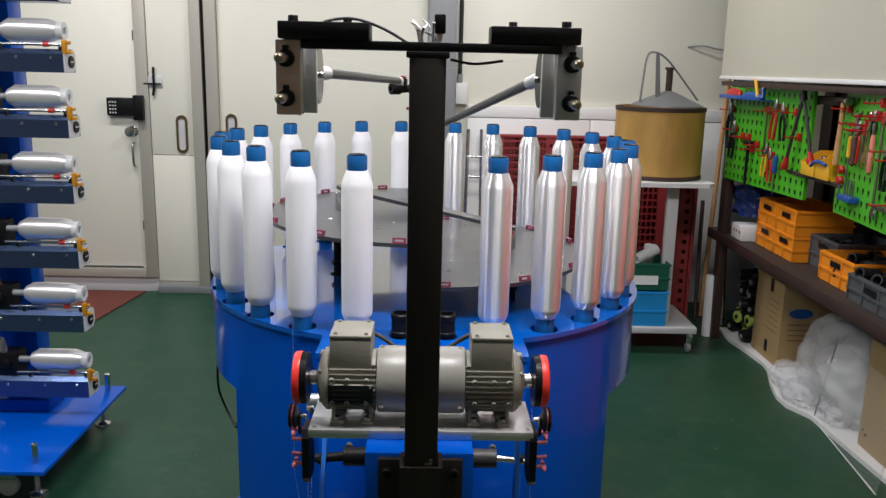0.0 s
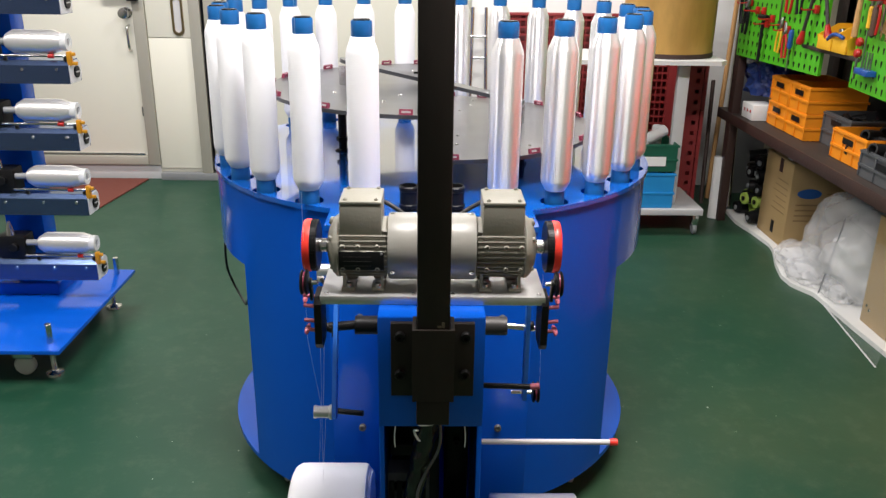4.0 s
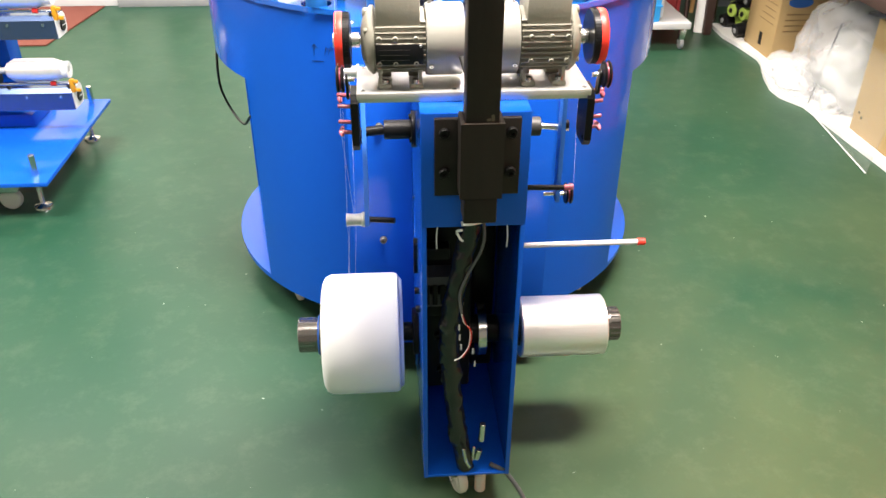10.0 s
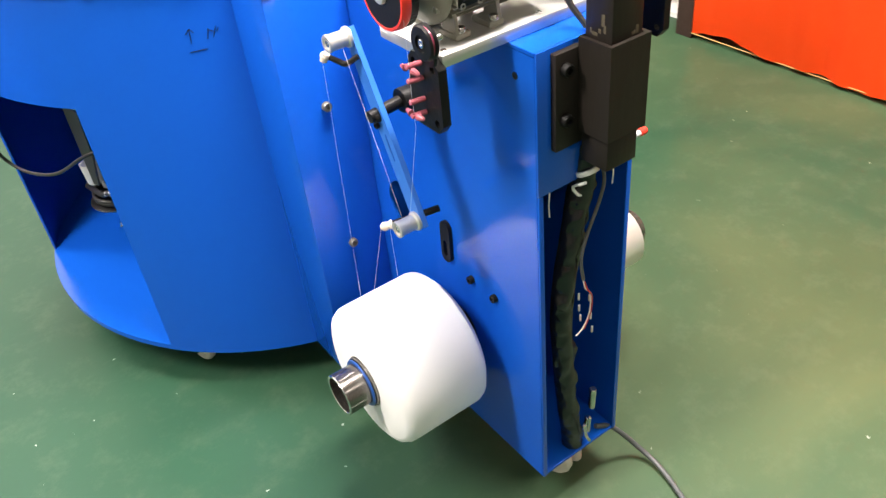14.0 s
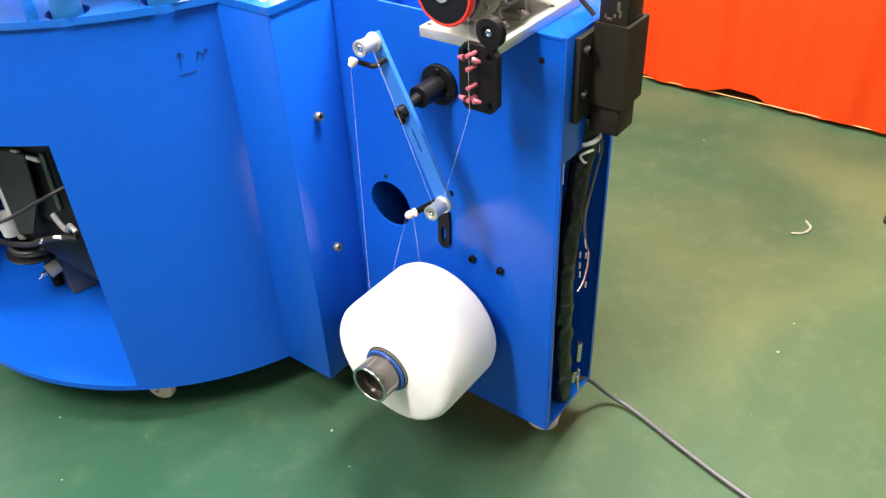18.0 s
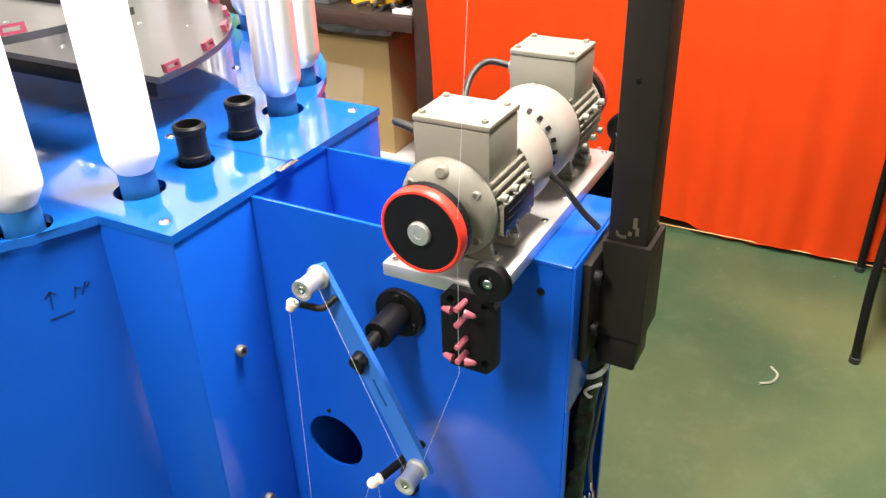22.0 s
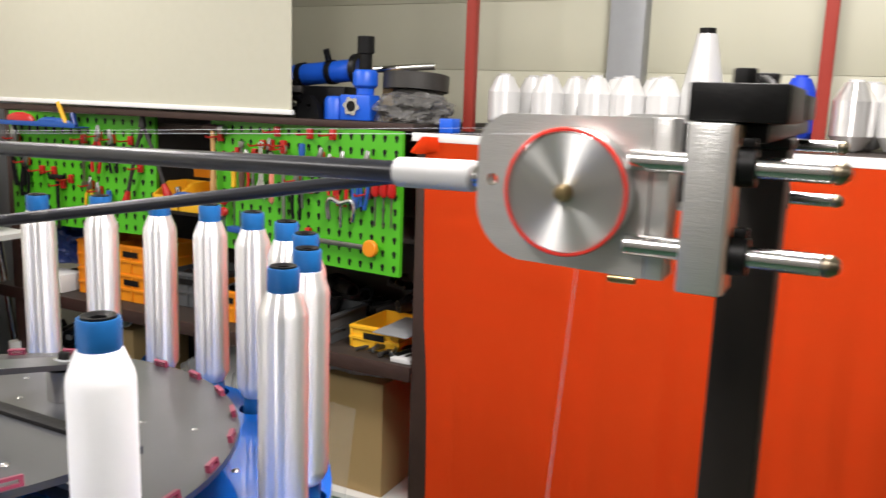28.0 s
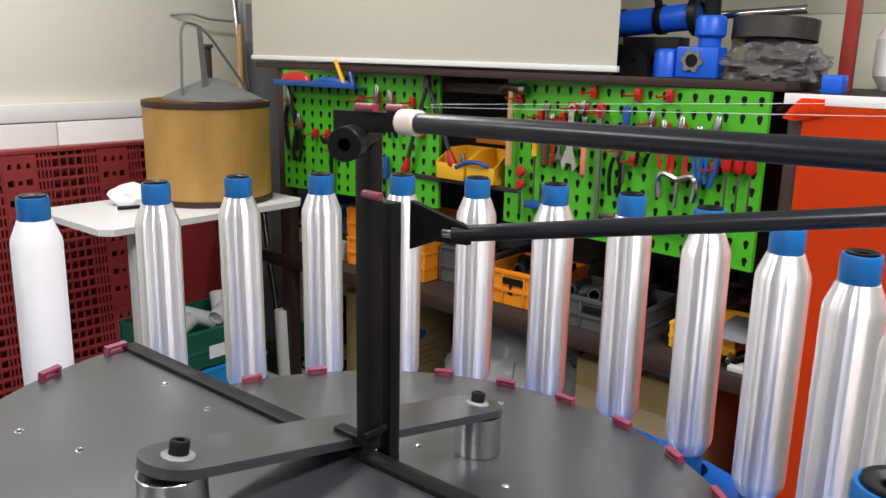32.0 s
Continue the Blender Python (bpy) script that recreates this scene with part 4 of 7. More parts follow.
# tension arms, guides and rod on both sides of the column
for s in (-1, 1):
    xw = s * 0.0875
    fy, fz = 1.409, 0.770
    flange = part("arm_flange", cyl((xw, fy, fz), (xw + s * 0.008, fy, fz), 0.034, 32), BLACK, machine, "round black flange")
    for k in range(3):
        a = radians(90 + 120 * k)
        part("bolt", bolt((xw + s * 0.008, fy + 0.025 * math.cos(a), fz + 0.025 * math.sin(a)), (s, 0, 0), 0.005, 0.004), BLACK, flange)
    part("arm_boss", cyl((xw + s * 0.0082, fy, fz), (xw + s * 0.058, fy, fz), 0.018, 24), BLACK if s < 0 else OXIDE, machine)
    part("arm_shaft", cyl((xw + s * 0.0582, fy, fz), (xw + s * 0.112, fy - 0.003, fz - 0.004), 0.009 if s < 0 else 0.006, 16), BLACK if s < 0 else STEEL, machine)
    if s < 0:
        top, low = (1.452, 0.866), (1.337, 0.622)
    else:
        top, low = (1.388, 0.880), (1.384, 0.640)
    xa = s * 0.186
    u = Vector((low[0] - top[0], low[1] - top[1])).normalized()
    t0, t1 = Vector(top) - u * 0.012, Vector(low) + u * 0.012
    n = Vector((-u.y, u.x)) * 0.0135
    outline = [tuple(t0 + n * 0.8), tuple(t0 - n * 0.8), tuple((t0 + t1) / 2 - n * 1.05), tuple(t1 - n), tuple(t1 + n), tuple((t0 + t1) / 2 + n * 1.05)]
    mid = (Vector(top) + Vector(low)) / 2
    slot = [tuple(mid + u * 0.005 + n * 0.12), tuple(mid + u * 0.045 + n * 0.12), tuple(mid + u * 0.045 - n * 0.12), tuple(mid + u * 0.005 - n * 0.12)]
    arm = part("tension_arm", plate(outline, [slot], 0.008, at_x(min(xa, xa - s * 0.008))), BLUE_ARM, machine, "flat light blue tension arm", 30)
    part("bolt", bolt((xa, *(mid - u * 0.022)), (s, 0, 0), 0.0085, 0.008), BLACK, arm)
    part("bolt", bolt((xa, *(mid - u * 0.010 + n * 0.75)), (s, 0, 0), 0.005, 0.005), BLACK, arm)
    for py, pz in (top, low):
        if s < 0:
            roller = part("roller", lathe([(0, 0.004), (0.008, 0.004), (0.009, 0), (0.0125, 0), (0.0125, 0.004), (0.0115, 0.006), (0.0115, 0.028), (0.0145, 0.030), (0.0145, 0.034), (0, 0.034)], (xa - 0.0345, py, pz), (xa, py, pz), 28), ALU, machine, "small aluminium yarn roller")
            part("roller_screw", bolt((xa - 0.0305, py, pz), (-1, 0, 0), 0.005, 0.003), STEEL, roller)
        elif pz < 0.7:
            roller = part("roller", lathe([(0, 0), (0.019, 0), (0.021, 0.003), (0.014, 0.006), (0.021, 0.010), (0.019, 0.013), (0, 0.013)], (xa + 0.012, py, pz), (1, py, pz), 28), DARK, machine, "small black grooved pulley")
            part("groove", ring((xa + 0.0165, py, pz), (xa + 0.0205, py, pz), 0.0165, 0.012, 24), MAGENTA, roller)
            part("roller_axle", cyl((xa - 0.03, py, pz), (xa + 0.012, py, pz), 0.004, 12), STEEL, roller)
    # clip with ceramic eye near the top roller
    if s < 0:
        part("eye_bracket", tube([(xa - 0.002, 1.430, 0.845), (xa - 0.016, 1.44, 0.836), (xa - 0.022, 1.452, 0.838), (xa - 0.028, 1.462, 0.842)], 0.004, 8), BLACK, machine)
        part("ceramic_eye", lathe([(0.002, 0), (0.006, 0), (0.0075, 0.003), (0.005, 0.012), (0.002, 0.012)], (xa - 0.03, 1.468, 0.846), (xa - 0.034, 1.472, 0.836), 14), IVORY, machine, "white ceramic yarn eye")
        part("eye_rod", cyl((-0.130, 1.3625, 0.603), (-0.201, 1.383, 0.598), 0.0055, 14), BLACK, machine, "black rod with a white ceramic tip")
        part("ceramic_tip", lathe([(0, 0), (0.0064, 0), (0.0078, 0.003), (0.0055, 0.007), (0.0072, 0.012), (0.0060, 0.017), (0.0030, 0.020), (0, 0.020)], (-0.200, 1.3827, 0.598), (-0.220, 1.394, 0.594), 14), IVORY, machine)
        part("slotted_bracket", plate(slot_outline(1.413, 0.463, 1.411, 0.520, 0.0125), [slot_outline(1.413, 0.468, 1.412, 0.490, 0.0048, 6)], 0.007, at_x(-0.0945)), BLACK, machine, "black slotted bracket", 30)
    else:
        part("eye_rod", cyl((0.089, 1.36, 0.668), (0.19, 1.362, 0.664), 0.0055, 14), BLACK, machine)
        part("ceramic_tip", cyl((0.19, 1.362, 0.664), (0.208, 1.362, 0.666), 0.006, 14), PINK, machine)
    # guide plate with pink eyelets
    xg, up = s * 0.196, 0.011
    gp = part("guide_plate", plate([(1.230, 0.808), (1.240, 0.796), (1.282, 0.796), (1.292, 0.808), (1.292, 0.880), (1.282, 0.892), (1.240, 0.892), (1.230, 0.880)], [circle(1.242, 0.809, 0.005, 10), circle(1.280, 0.809, 0.005, 10), circle(1.242, 0.879, 0.005, 10), circle(1.280, 0.879, 0.005, 10)], 0.012, Matrix.Translation((0, 0, up)) @ at_x(min(xg, xg - s * 0.012))), BLACK, machine, "black guide plate", 30)
    for k, z in enumerate((0.882 + up, 0.863 + up, 0.836 + up, 0.818 + up)):
        part("eyelet", cyl((xg, 1.263, z), (xg + s * 0.022, 1.263, z + 0.002), 0.0034, 12), PINK, gp, "pink ceramic eyelet")
        if k in (0, 3):
            part("eyelet_horn", lathe([(0, 0), (0.0028, 0.003), (0.0046, 0.013), (0.0, 0.013)], (xg + s * 0.016, 1.243, z + (0.003 if k else -0.004)), (xg + s * 0.02, 1.28, z), 8), PINK, gp)
            part("eyelet_horn", lathe([(0, 0), (0.0028, 0.003), (0.0046, 0.013), (0.0, 0.013)], (xg + s * 0.016, 1.283, z + (0.003 if k else -0.004)), (xg + s * 0.02, 1.246, z), 8), PINK, gp)
    gw = part("guide_wheel", lathe([(0, 0), (0.019, 0), (0.0215, 0.0025), (0.0165, 0.006), (0.0215, 0.0095), (0.019, 0.012), (0.010, 0.0125), (0.010, 0.010), (0, 0.010)], (s * 0.203, 1.230, 0.932), (s, 1.230, 0.932), 32), DARK, machine, "black grooved guide wheel")
    part("wheel_groove", ring((s * 0.2065, 1.230, 0.932), (s * 0.2115, 1.230, 0.932), 0.0180, 0.0120, 28), MAGENTA, gw, "dull pink groove lining")
    part("wheel_screw", bolt((s * 0.2125, 1.230, 0.932), (s, 0, 0), 0.005, 0.003), STEEL, gw)
    part("wheel_bracket", plate(slot_outline(1.236, 0.905, 1.230, 0.932, 0.008, 6), [], 0.004, at_x(s * 0.199 - 0.002)), BLACK, machine)
    part("wheel_axle", cyl((s * 0.187, 1.230, 0.932), (s * 0.203, 1.230, 0.932), 0.004, 12), STEEL, machine)
rod = part("stop_rod", cyl((0.0875, 1.42, 0.503), (0.370, 1.42, 0.503), 0.0058, 16), GREYW, machine, "light grey rod with a red end cap")
part("rod_cap", cyl((0.368, 1.42, 0.503), (0.384, 1.42, 0.503), 0.0075, 16), RED, rod, "red plastic cap")
# motor plate
part("motor_plate", box(-0.186, 0.190, 1.234, 1.366, 0.8905, 0.906, 0.0012), ALU, machine, "thick aluminium motor plate")
for x in (-0.176, -0.03, 0.035, 0.18):
    for y in (1.245, 1.356):
        part("screw", bolt((x, y, 0.906), (0, 0, 1), 0.004, 0.002), STEEL, machine)
# cables inside the open column and along the floor
bm = tube([(0.004, 1.185, 0.735), (-0.006, 1.192, 0.67), (-0.015, 1.192, 0.629), (-0.024, 1.193, 0.569), (-0.034, 1.194, 0.512), (-0.039, 1.195, 0.436), (-0.035, 1.196, 0.373), (-0.029, 1.198, 0.301), (-0.020, 1.20, 0.225), (-0.009, 1.203, 0.152), (-0.002, 1.206, 0.106)], 0.0175, 22, 16)
for v in bm.verts:
    q = Vector((v.co.x * 42, v.co.y * 42, v.co.z * 26))
    k = abs(noise.noise(q)) + 0.5 * abs(noise.noise(q * 2.3)) - 0.3
    v.co.x += k * 0.0065 * (1 if v.co.x > -0.02 else -1)
    v.co.y -= k * 0.0075
part("cable_loom", bm, TAPE, machine, "thick crinkled black taped cable loom", 60)
part("grey_cable", tube([(0.012, 1.18, 0.72), (0.017, 1.1710, 0.682), (0.012, 1.1730, 0.645), (-0.011, 1.1730, 0.595), (-0.022, 1.1720, 0.558), (-0.019, 1.1700, 0.52)], 0.0026, 8), GREYC, machine)
part("white_wire", tube([(-0.019, 1.1700, 0.52), (-0.014, 1.1700, 0.50), (-0.003, 1.1700, 0.482), (-0.005, 1.1700, 0.445), (-0.018, 1.1700, 0.422), (-0.030, 1.1720, 0.412)], 0.0012, 6), WHITE, machine)
part("red_wire", tube([(-0.017, 1.1690, 0.515), (-0.011, 1.1690, 0.497), (-0.001, 1.1690, 0.478), (-0.003, 1.1690, 0.447), (-0.016, 1.1690, 0.42)], 0.0012, 6), REDPL, machine)
part("wire_tie", ring((-0.002, 1.182, 0.694), (-0.003, 1.185, 0.701), 0.0190, 0.0172, 20), WHITE, machine)
part("wire_tie_tail", tube([(-0.022, 1.1660, 0.692), (-0.028, 1.184, 0.679), (-0.020, 1.18, 0.664), (-0.010, 1.18, 0.668), (-0.002, 1.182, 0.676)], 0.0022, 6), WHITE, machine)
for p, q in (((-0.010, 1.1690, 0.190), (-0.004, 1.1690, 0.155)), ((-0.004, 1.1690, 0.155), (0.004, 1.1690, 0.138)), ((0.012, 1.178, 0.185), (0.010, 1.178, 0.150))):
    part("silver_tape", cyl(p, q, 0.003, 8), STEEL, machine)
for x, z in ((-0.022, 0.485), (-0.021, 0.462), (-0.018, 0.44), (0.0, 0.47), (0.004, 0.43), (0.008, 0.40)):
    part("wire_end", box(x - 0.0015, x + 0.0015, 1.1745, 1.1765, z - 0.006, z + 0.006, 0), GREYW, machine)
for p, q in (((0.028, 1.19, 0.19), (0.03, 1.19, 0.235)), ((0.02, 1.195, 0.135), (0.026, 1.195, 0.16))):
    part("plug", cyl(p, q, 0.0065, 12), STEEL, machine)
part("lamp_wire", tube([(-0.06, 1.195, 0.685), (-0.062, 1.195, 0.66), (-0.061, 1.195, 0.64)], 0.0012, 5), WHITE, machine)
part("lamp_wire", tube([(0.058, 1.195, 0.685), (0.06, 1.195, 0.66), (0.059, 1.195, 0.64)], 0.0012, 5), WHITE, machine)


def caster(parent, x, y, h, r=0.034, turn=0.0, name="caster"):
    c, sn = math.cos(radians(turn)), math.sin(radians(turn))
    ob = part(name, lathe([(0, 0), (r * 0.55, 0), (r * 0.6, 0.003), (r - 0.004, 0.003), (r, 0.008), (r, 0.018), (r - 0.004, 0.023), (r * 0.6, 0.023), (r * 0.55, 0.026), (0, 0.026)], (x - 0.013 * c, y - 0.013 * sn, r), (x + c, y + sn, r), 28), WHEEL, parent, "cream plastic caster wheel")
    part("fork", box(x - 0.018, x + 0.018, y - 0.02, y + 0.02, r * 1.55, h, 0.004), STEEL, ob)
    part("axle_bolt", cyl((x - 0.02 * c, y - 0.02 * sn, r), (x + 0.02 * c, y + 0.02 * sn, r), 0.006, 12), STEEL, ob)
    return ob


for x, y in ((-0.012, 1.24), (-0.41, 1.985), (0.41, 1.985), (-0.3, 2.75), (0.3, 2.75)):
    caster(machine, x, y, 0.0948 if y < 1.5 else 0.0995, 0.034, 20 if x < 0 else -15)
part("level_foot", cyl((0.035, 1.235, 0.002), (0.035, 1.235, 0.094), 0.012, 16), WHEEL, machine)
solo("power_cable", tube([(0.05, 1.20, 0.112), (0.085, 1.19, 0.09), (0.125, 1.16, 0.03), (0.131, 1.10, 0.009), (0.095, 0.98, 0.008), (0.053, 0.826, 0.008), (-0.02, 0.5, 0.008), (-0.10, 0.0, 0.008), (-0.2, -0.8, 0.008), (-0.4, -2.4, 0.008)], 0.0048, 10), GREYC, "dark grey power cable lying across the floor", "cable", at=(0.05, 1.0, 0))


# ---- motors ----
def motor(s):
    """One of two flange-foot motors back to back; s is the side of its shaft."""
    ym, zm = 1.300, 0.972
    mo = thing("electric_motor", (s * 0.11, ym, 0.906), "grey electric motor with terminal box, on an aluminium plate", "motor", "motors on the plate")

    def ax(x):
        return (s * x, ym, zm)

    body = lathe([(0, 0), (0.045, 0), (0.050, 0.004), (0.050, 0.083), (0, 0.083)], ax(0.073), ax(1), 40)
    body = part("motor_body", body, MOTOR, mo)
    for i in range(40):  # cooling fins
        a = 2 * math.pi * i / 40
        c, sn = math.cos(a), math.sin(a)
        if sn > 0.72 or (sn < -0.75):
            continue
        b2 = bmesh.new()
        bmesh.ops.create_cube(b2, size=1)
        b2.transform(Matrix.Translation((s * 0.114, ym, zm)) @ Matrix.Rotation(a, 4, "X") @ Matrix.Translation((0, 0.0525, 0)) @ Matrix.Diagonal((0.078, 0.008, 0.0022, 1)))
        part("fin", b2, MOTOR, body)
    part("end_shield", lathe([(0.0, 0), (0.0525, 0), (0.054, 0.002), (0.0535, 0.006), (0.047, 0.013), (0.034, 0.019), (0.022, 0.022), (0, 0.022)], ax(0.154), ax(1), 40), MOTOR, mo)
    cowl = part("fan_cowl", lathe([(0.0, 0.002), (0.030, 0.002), (0.040, 0.0), (0.0535, 0.011), (0.0562, 0.015), (0.057, 0.020), (0.057, 0.060), (0.0555, 0.064), (0.0, 0.064)] if s > 0 else [(0.0, 0.004), (0.050, 0.004), (0.0545, 0.0), (0.057, 0.003), (0.057, 0.056), (0.0555, 0.060), (0.0, 0.060)], ax(0.0095 if s > 0 else 0.0135), ax(1), 48), MOTOR2, mo, "smooth light grey fan cowl")
    for i in range(20):
        a = 2 * math.pi * i / 20
        b2 = box(-0.0015, 0.0015, -0.0030, 0.0030, -0.0024, 0.0024, 0)
        if s > 0:
            b2.transform(Matrix.Translation((0.0145, ym, zm)) @ Matrix.Rotation(a, 4, "X") @ Matrix.Translation((0, 0.0465, 0)) @ Matrix.Rotation(radians(-39), 4, "Z"))
        else:
            b2.transform(Matrix.Translation((-0.0170, ym, zm)) @ Matrix.Rotation(a, 4, "X") @ Matrix.Translation((0, 0.040, 0)))
        part("vent", b2, DARK, cowl)
    for a in (-150, -30, 90):
        p = Vector((s * 0.066, ym + 0.0565 * math.cos(radians(a)), zm + 0.0565 * math.sin(radians(a))))
        part("cowl_screw", bolt(p, (0, math.cos(radians(a)), math.sin(radians(a))), 0.004, 0.003), STEEL, cowl)
    # terminal box with lid
    x0, x1 = s * 0.083, s * 0.152
    tb = part("terminal_box", box(min(x0, x1), max(x0, x1), ym - 0.043, ym + 0.041, zm + 0.012, zm + 0.0838, 0.003), MOTOR, mo)
    lid = part("lid", box(min(x0, x1) - 0.0004, max(x0, x1) + 0.0004, ym - 0.0434, ym + 0.0414, zm + 0.0842, zm + 0.0905, 0.002), MOTOR, tb)
    for px in (x0 + s * 0.009, x1 - s * 0.009):
        for py in (ym - 0.034, ym + 0.034):
            part("lid_screw", bolt((px, py, zm + 0.0905), (0, 0, 1), 0.0036, 0.0032), MOTOR, lid)
    part("cable_gland", cyl((s * 0.118, ym + 0.040, zm + 0.058), (s * 0.118, ym + 0.054, zm + 0.058), 0.010, 16), MOTOR, tb)
    part("motor_cable", tube([(s * 0.118, ym + 0.052, zm + 0.058), (s * 0.112, ym + 0.082, zm + 0.062), (s * 0.092, ym + 0.094, zm + 0.052), (s * 0.062, ym + 0.090, zm + 0.036), (s * 0.034, ym + 0.080, zm + 0.012), (s * 0.022, ym + 0.072, zm - 0.030), (s * 0.020, ym + 0.060, zm - 0.0655)], 0.0042), RUBBER, mo, "black motor cable")
    # feet
    for fx in (0.090, 0.140):
        for fy, t in ((-1, 0), (1, 0)):
            ft = part("foot", box(s * fx - 0.011, s * fx + 0.011, ym + fy * 0.030 - 0.018, ym + fy * 0.030 + 0.018, 0.9062, 0.914, 0.0015), MOTOR, mo)
            part("foot_rib", plate([(ym + fy * 0.018, 0.9138), (ym + fy * 0.046, 0.9138), (ym + fy * 0.040, 0.945), (ym + fy * 0.018, 0.945)], [], 0.005, at_x(s * fx + (0.004 if fx > 0.1 else -0.009) * s - (0.0 if s > 0 else 0.005))), MOTOR, ft)
            part("foot_bolt", bolt((s * fx, ym + fy * 0.042, 0.914), (0, 0, 1), 0.006, 0.006), STEEL, ft)
    # lugs, rating plate and bolts on the near side
    if s < 0:
        part("side_pad", box(min(s * 0.080, s * 0.152), max(s * 0.080, s * 0.152), ym - 0.0585, ym - 0.040, zm - 0.022, zm + 0.010, 0.002), MOTOR, mo)
    if s < 0:
        rp = part("rating_plate", box(-0.153, -0.079, ym - 0.0602, ym - 0.0586, zm - 0.022, zm + 0.010, 0.0004), DARK, mo, "dark rating plate with unreadable lines")
        for k in range(3):
            part("plate_line", box(-0.146, -0.10, ym - 0.0606, ym - 0.0602, zm - 0.015 + k * 0.008, zm - 0.0142 + k * 0.008, 0), OXIDE, rp)
        part("plate_rivet", bolt((-0.149 + 0.033 * k, ym - 0.0602, zm + 0.007 if k != 1 else zm - 0.019), (0, -1, 0), 0.0022, 0.0015), GREYM, rp)
    part("boss", lathe([(0, 0), (0.008, 0), (0.0072, 0.007), (0.005, 0.009), (0, 0.009)], (s * 0.164, ym, zm + 0.043), (s, ym, zm + 0.2), 16), MOTOR, mo)
    for bx in (0.090, 0.122, 0.147):
        for bz in (0.017, -0.021):
            part("tie_bolt", bolt((s * bx, ym - 0.0535, zm + bz), (0, -1, 0), 0.0042, 0.007), MOTOR, mo)
    for a in (35, 145, 215, 325):
        part("shield_bolt", bolt((s * 0.1655, ym + 0.044 * math.cos(radians(a)), zm + 0.044 * math.sin(radians(a))), (s, 0, 0), 0.0045, 0.005), MOTOR, mo)
    # shaft and drive wheel
    part("shaft", cyl(ax(0.170), ax(0.214), 0.0075, 18), STEEL, mo)
    part("hub", cyl(ax(0.178), ax(0.1920), 0.012, 20), STEEL, mo)
    wh = part("drive_wheel", lathe([(0, 0), (0.0425, 0), (0.0438, 0.0015), (0.0438, 0.0115), (0.0399, 0.0117), (0.0399, 0.0236), (0, 0.0240)], ax(0.1925), ax(1), 48), DARK, mo, "black drive wheel with a red rubber tyre")
    for i in range(52):
        a = 2 * math.pi * i / 52
        b2 = box(-0.0046, 0.0046, 0.0434, 0.0443, -0.0008, 0.0008, 0)
        b2.transform(Matrix.Translation((s * 0.1985, ym, zm)) @ Matrix.Rotation(a, 4, "X"))
        part("knurl", b2, DARK, wh)
    part("tyre", lathe([(0.0400, 0), (0.0444, 0), (0.0450, 0.002), (0.0446, 0.0100), (0.0430, 0.0122), (0.0408, 0.0124), (0.0400, 0.0110)], ax(0.2042), ax(1), 56), RED, wh, "red rubber tyre")
    part("hub_cap", lathe([(0.0, 0.0035), (0.004, 0.0035), (0.0045, 0.0045), (0.011, 0.004), (0.0125, 0.002), (0.0125, 0)], ax(0.2166), ax(1), 24), ALU, wh)
    return mo


motor(-1), motor(1)
solo("lead_cable", tube([(-0.020, 1.244, 0.960), (-0.014, 1.226, 0.940), (-0.008, 1.208, 0.915), (-0.004, 1.196, 0.902), (-0.003, 1.190, 0.8955)], 0.0038, 8), RUBBER, "short black cable between the motors and the post", "cable")


# ---- yarn packages on the machine ----
def bobbin(silver):
    b = thing("yarn_bobbin", (0, 0, 0), "tall %s yarn bobbin with blue ends on the table" % ("shiny silver" if silver else "white"), "bobbin", "silver bobbins on the machine" if silver else "white bobbins on the machine")
    rr = random.Random(5 if silver else 6)
    seg = 240 if silver else 44
    if silver:  # shallow flats pressed into the wound film
        waves = [(k, rr.uniform(0, 6.28), a) for k, a in ((11, 0.9), (14, 0.6), (19, 0.7), (29, 0.5), (43, 0.75), (52, 0.75))]
        ripple = [1 + 0.0013 * sum(a * math.sin(k * 2 * math.pi * i / seg + f) for k, f, a in waves) for i in range(seg)]
    else:
        ripple = [1 + 0.002 * rr.uniform(-1, 1) for _ in range(seg)]
    z = (0, 0, 1)
    part("yarn", lathe([(0.022, 0.028), (0.0235, 0.029), (0.0338, 0.048), (0.0350, 0.056), (0.0350, 0.342), (0.0338, 0.350), (0.0238, 0.376), (0.0215, 0.377)], (0, 0, 0), z, seg, ripple=ripple), YARN_S if silver else YARN_W, b, "", 35 if silver else 40)
    part("foot", lathe([(0, -0.02), (0.0215, -0.02), (0.0235, -0.015), (0.0235, 0.022), (0.022, 0.030), (0, 0.030)], (0, 0, 0), z, 32), CAP, b, "blue plastic foot")
    cap = part("cap", lathe([(0.0185, 0.376), (0.0215, 0.376), (0.0225, 0.379), (0.0225, 0.406), (0.0212, 0.410), (0.0190, 0.410), (0.0185, 0.404), (0.0185, 0.385)], (0, 0, 0), z, 32), CAP, b, "blue plastic tube end")
    part("insert", lathe([(0, 0.397), (0.008, 0.397), (0.0085, 0.410), (0.0135, 0.412), (0.0150, 0.4125), (0.0182, 0.4125), (0.0185, 0.400)], (0, 0, 0), z, 28), DARK, cap, "black ring insert")
    return b


for side, silver in ((1, True), (-1, False)):
    first = bobbin(silver)
    rr = random.Random(11 if silver else 12)
    for k in range(12):
        x, y = ring_point(side, k)
        m = Matrix.Translation((x, y, 0.897)) @ Matrix.Rotation(rr.uniform(0, 6.28), 4, "Z") @ Matrix.Rotation(radians(rr.uniform(-0.4, 0.4)), 4, "X")
        if k == 0:
            first.matrix_world = m
        else:
            copy_thing(first, m)

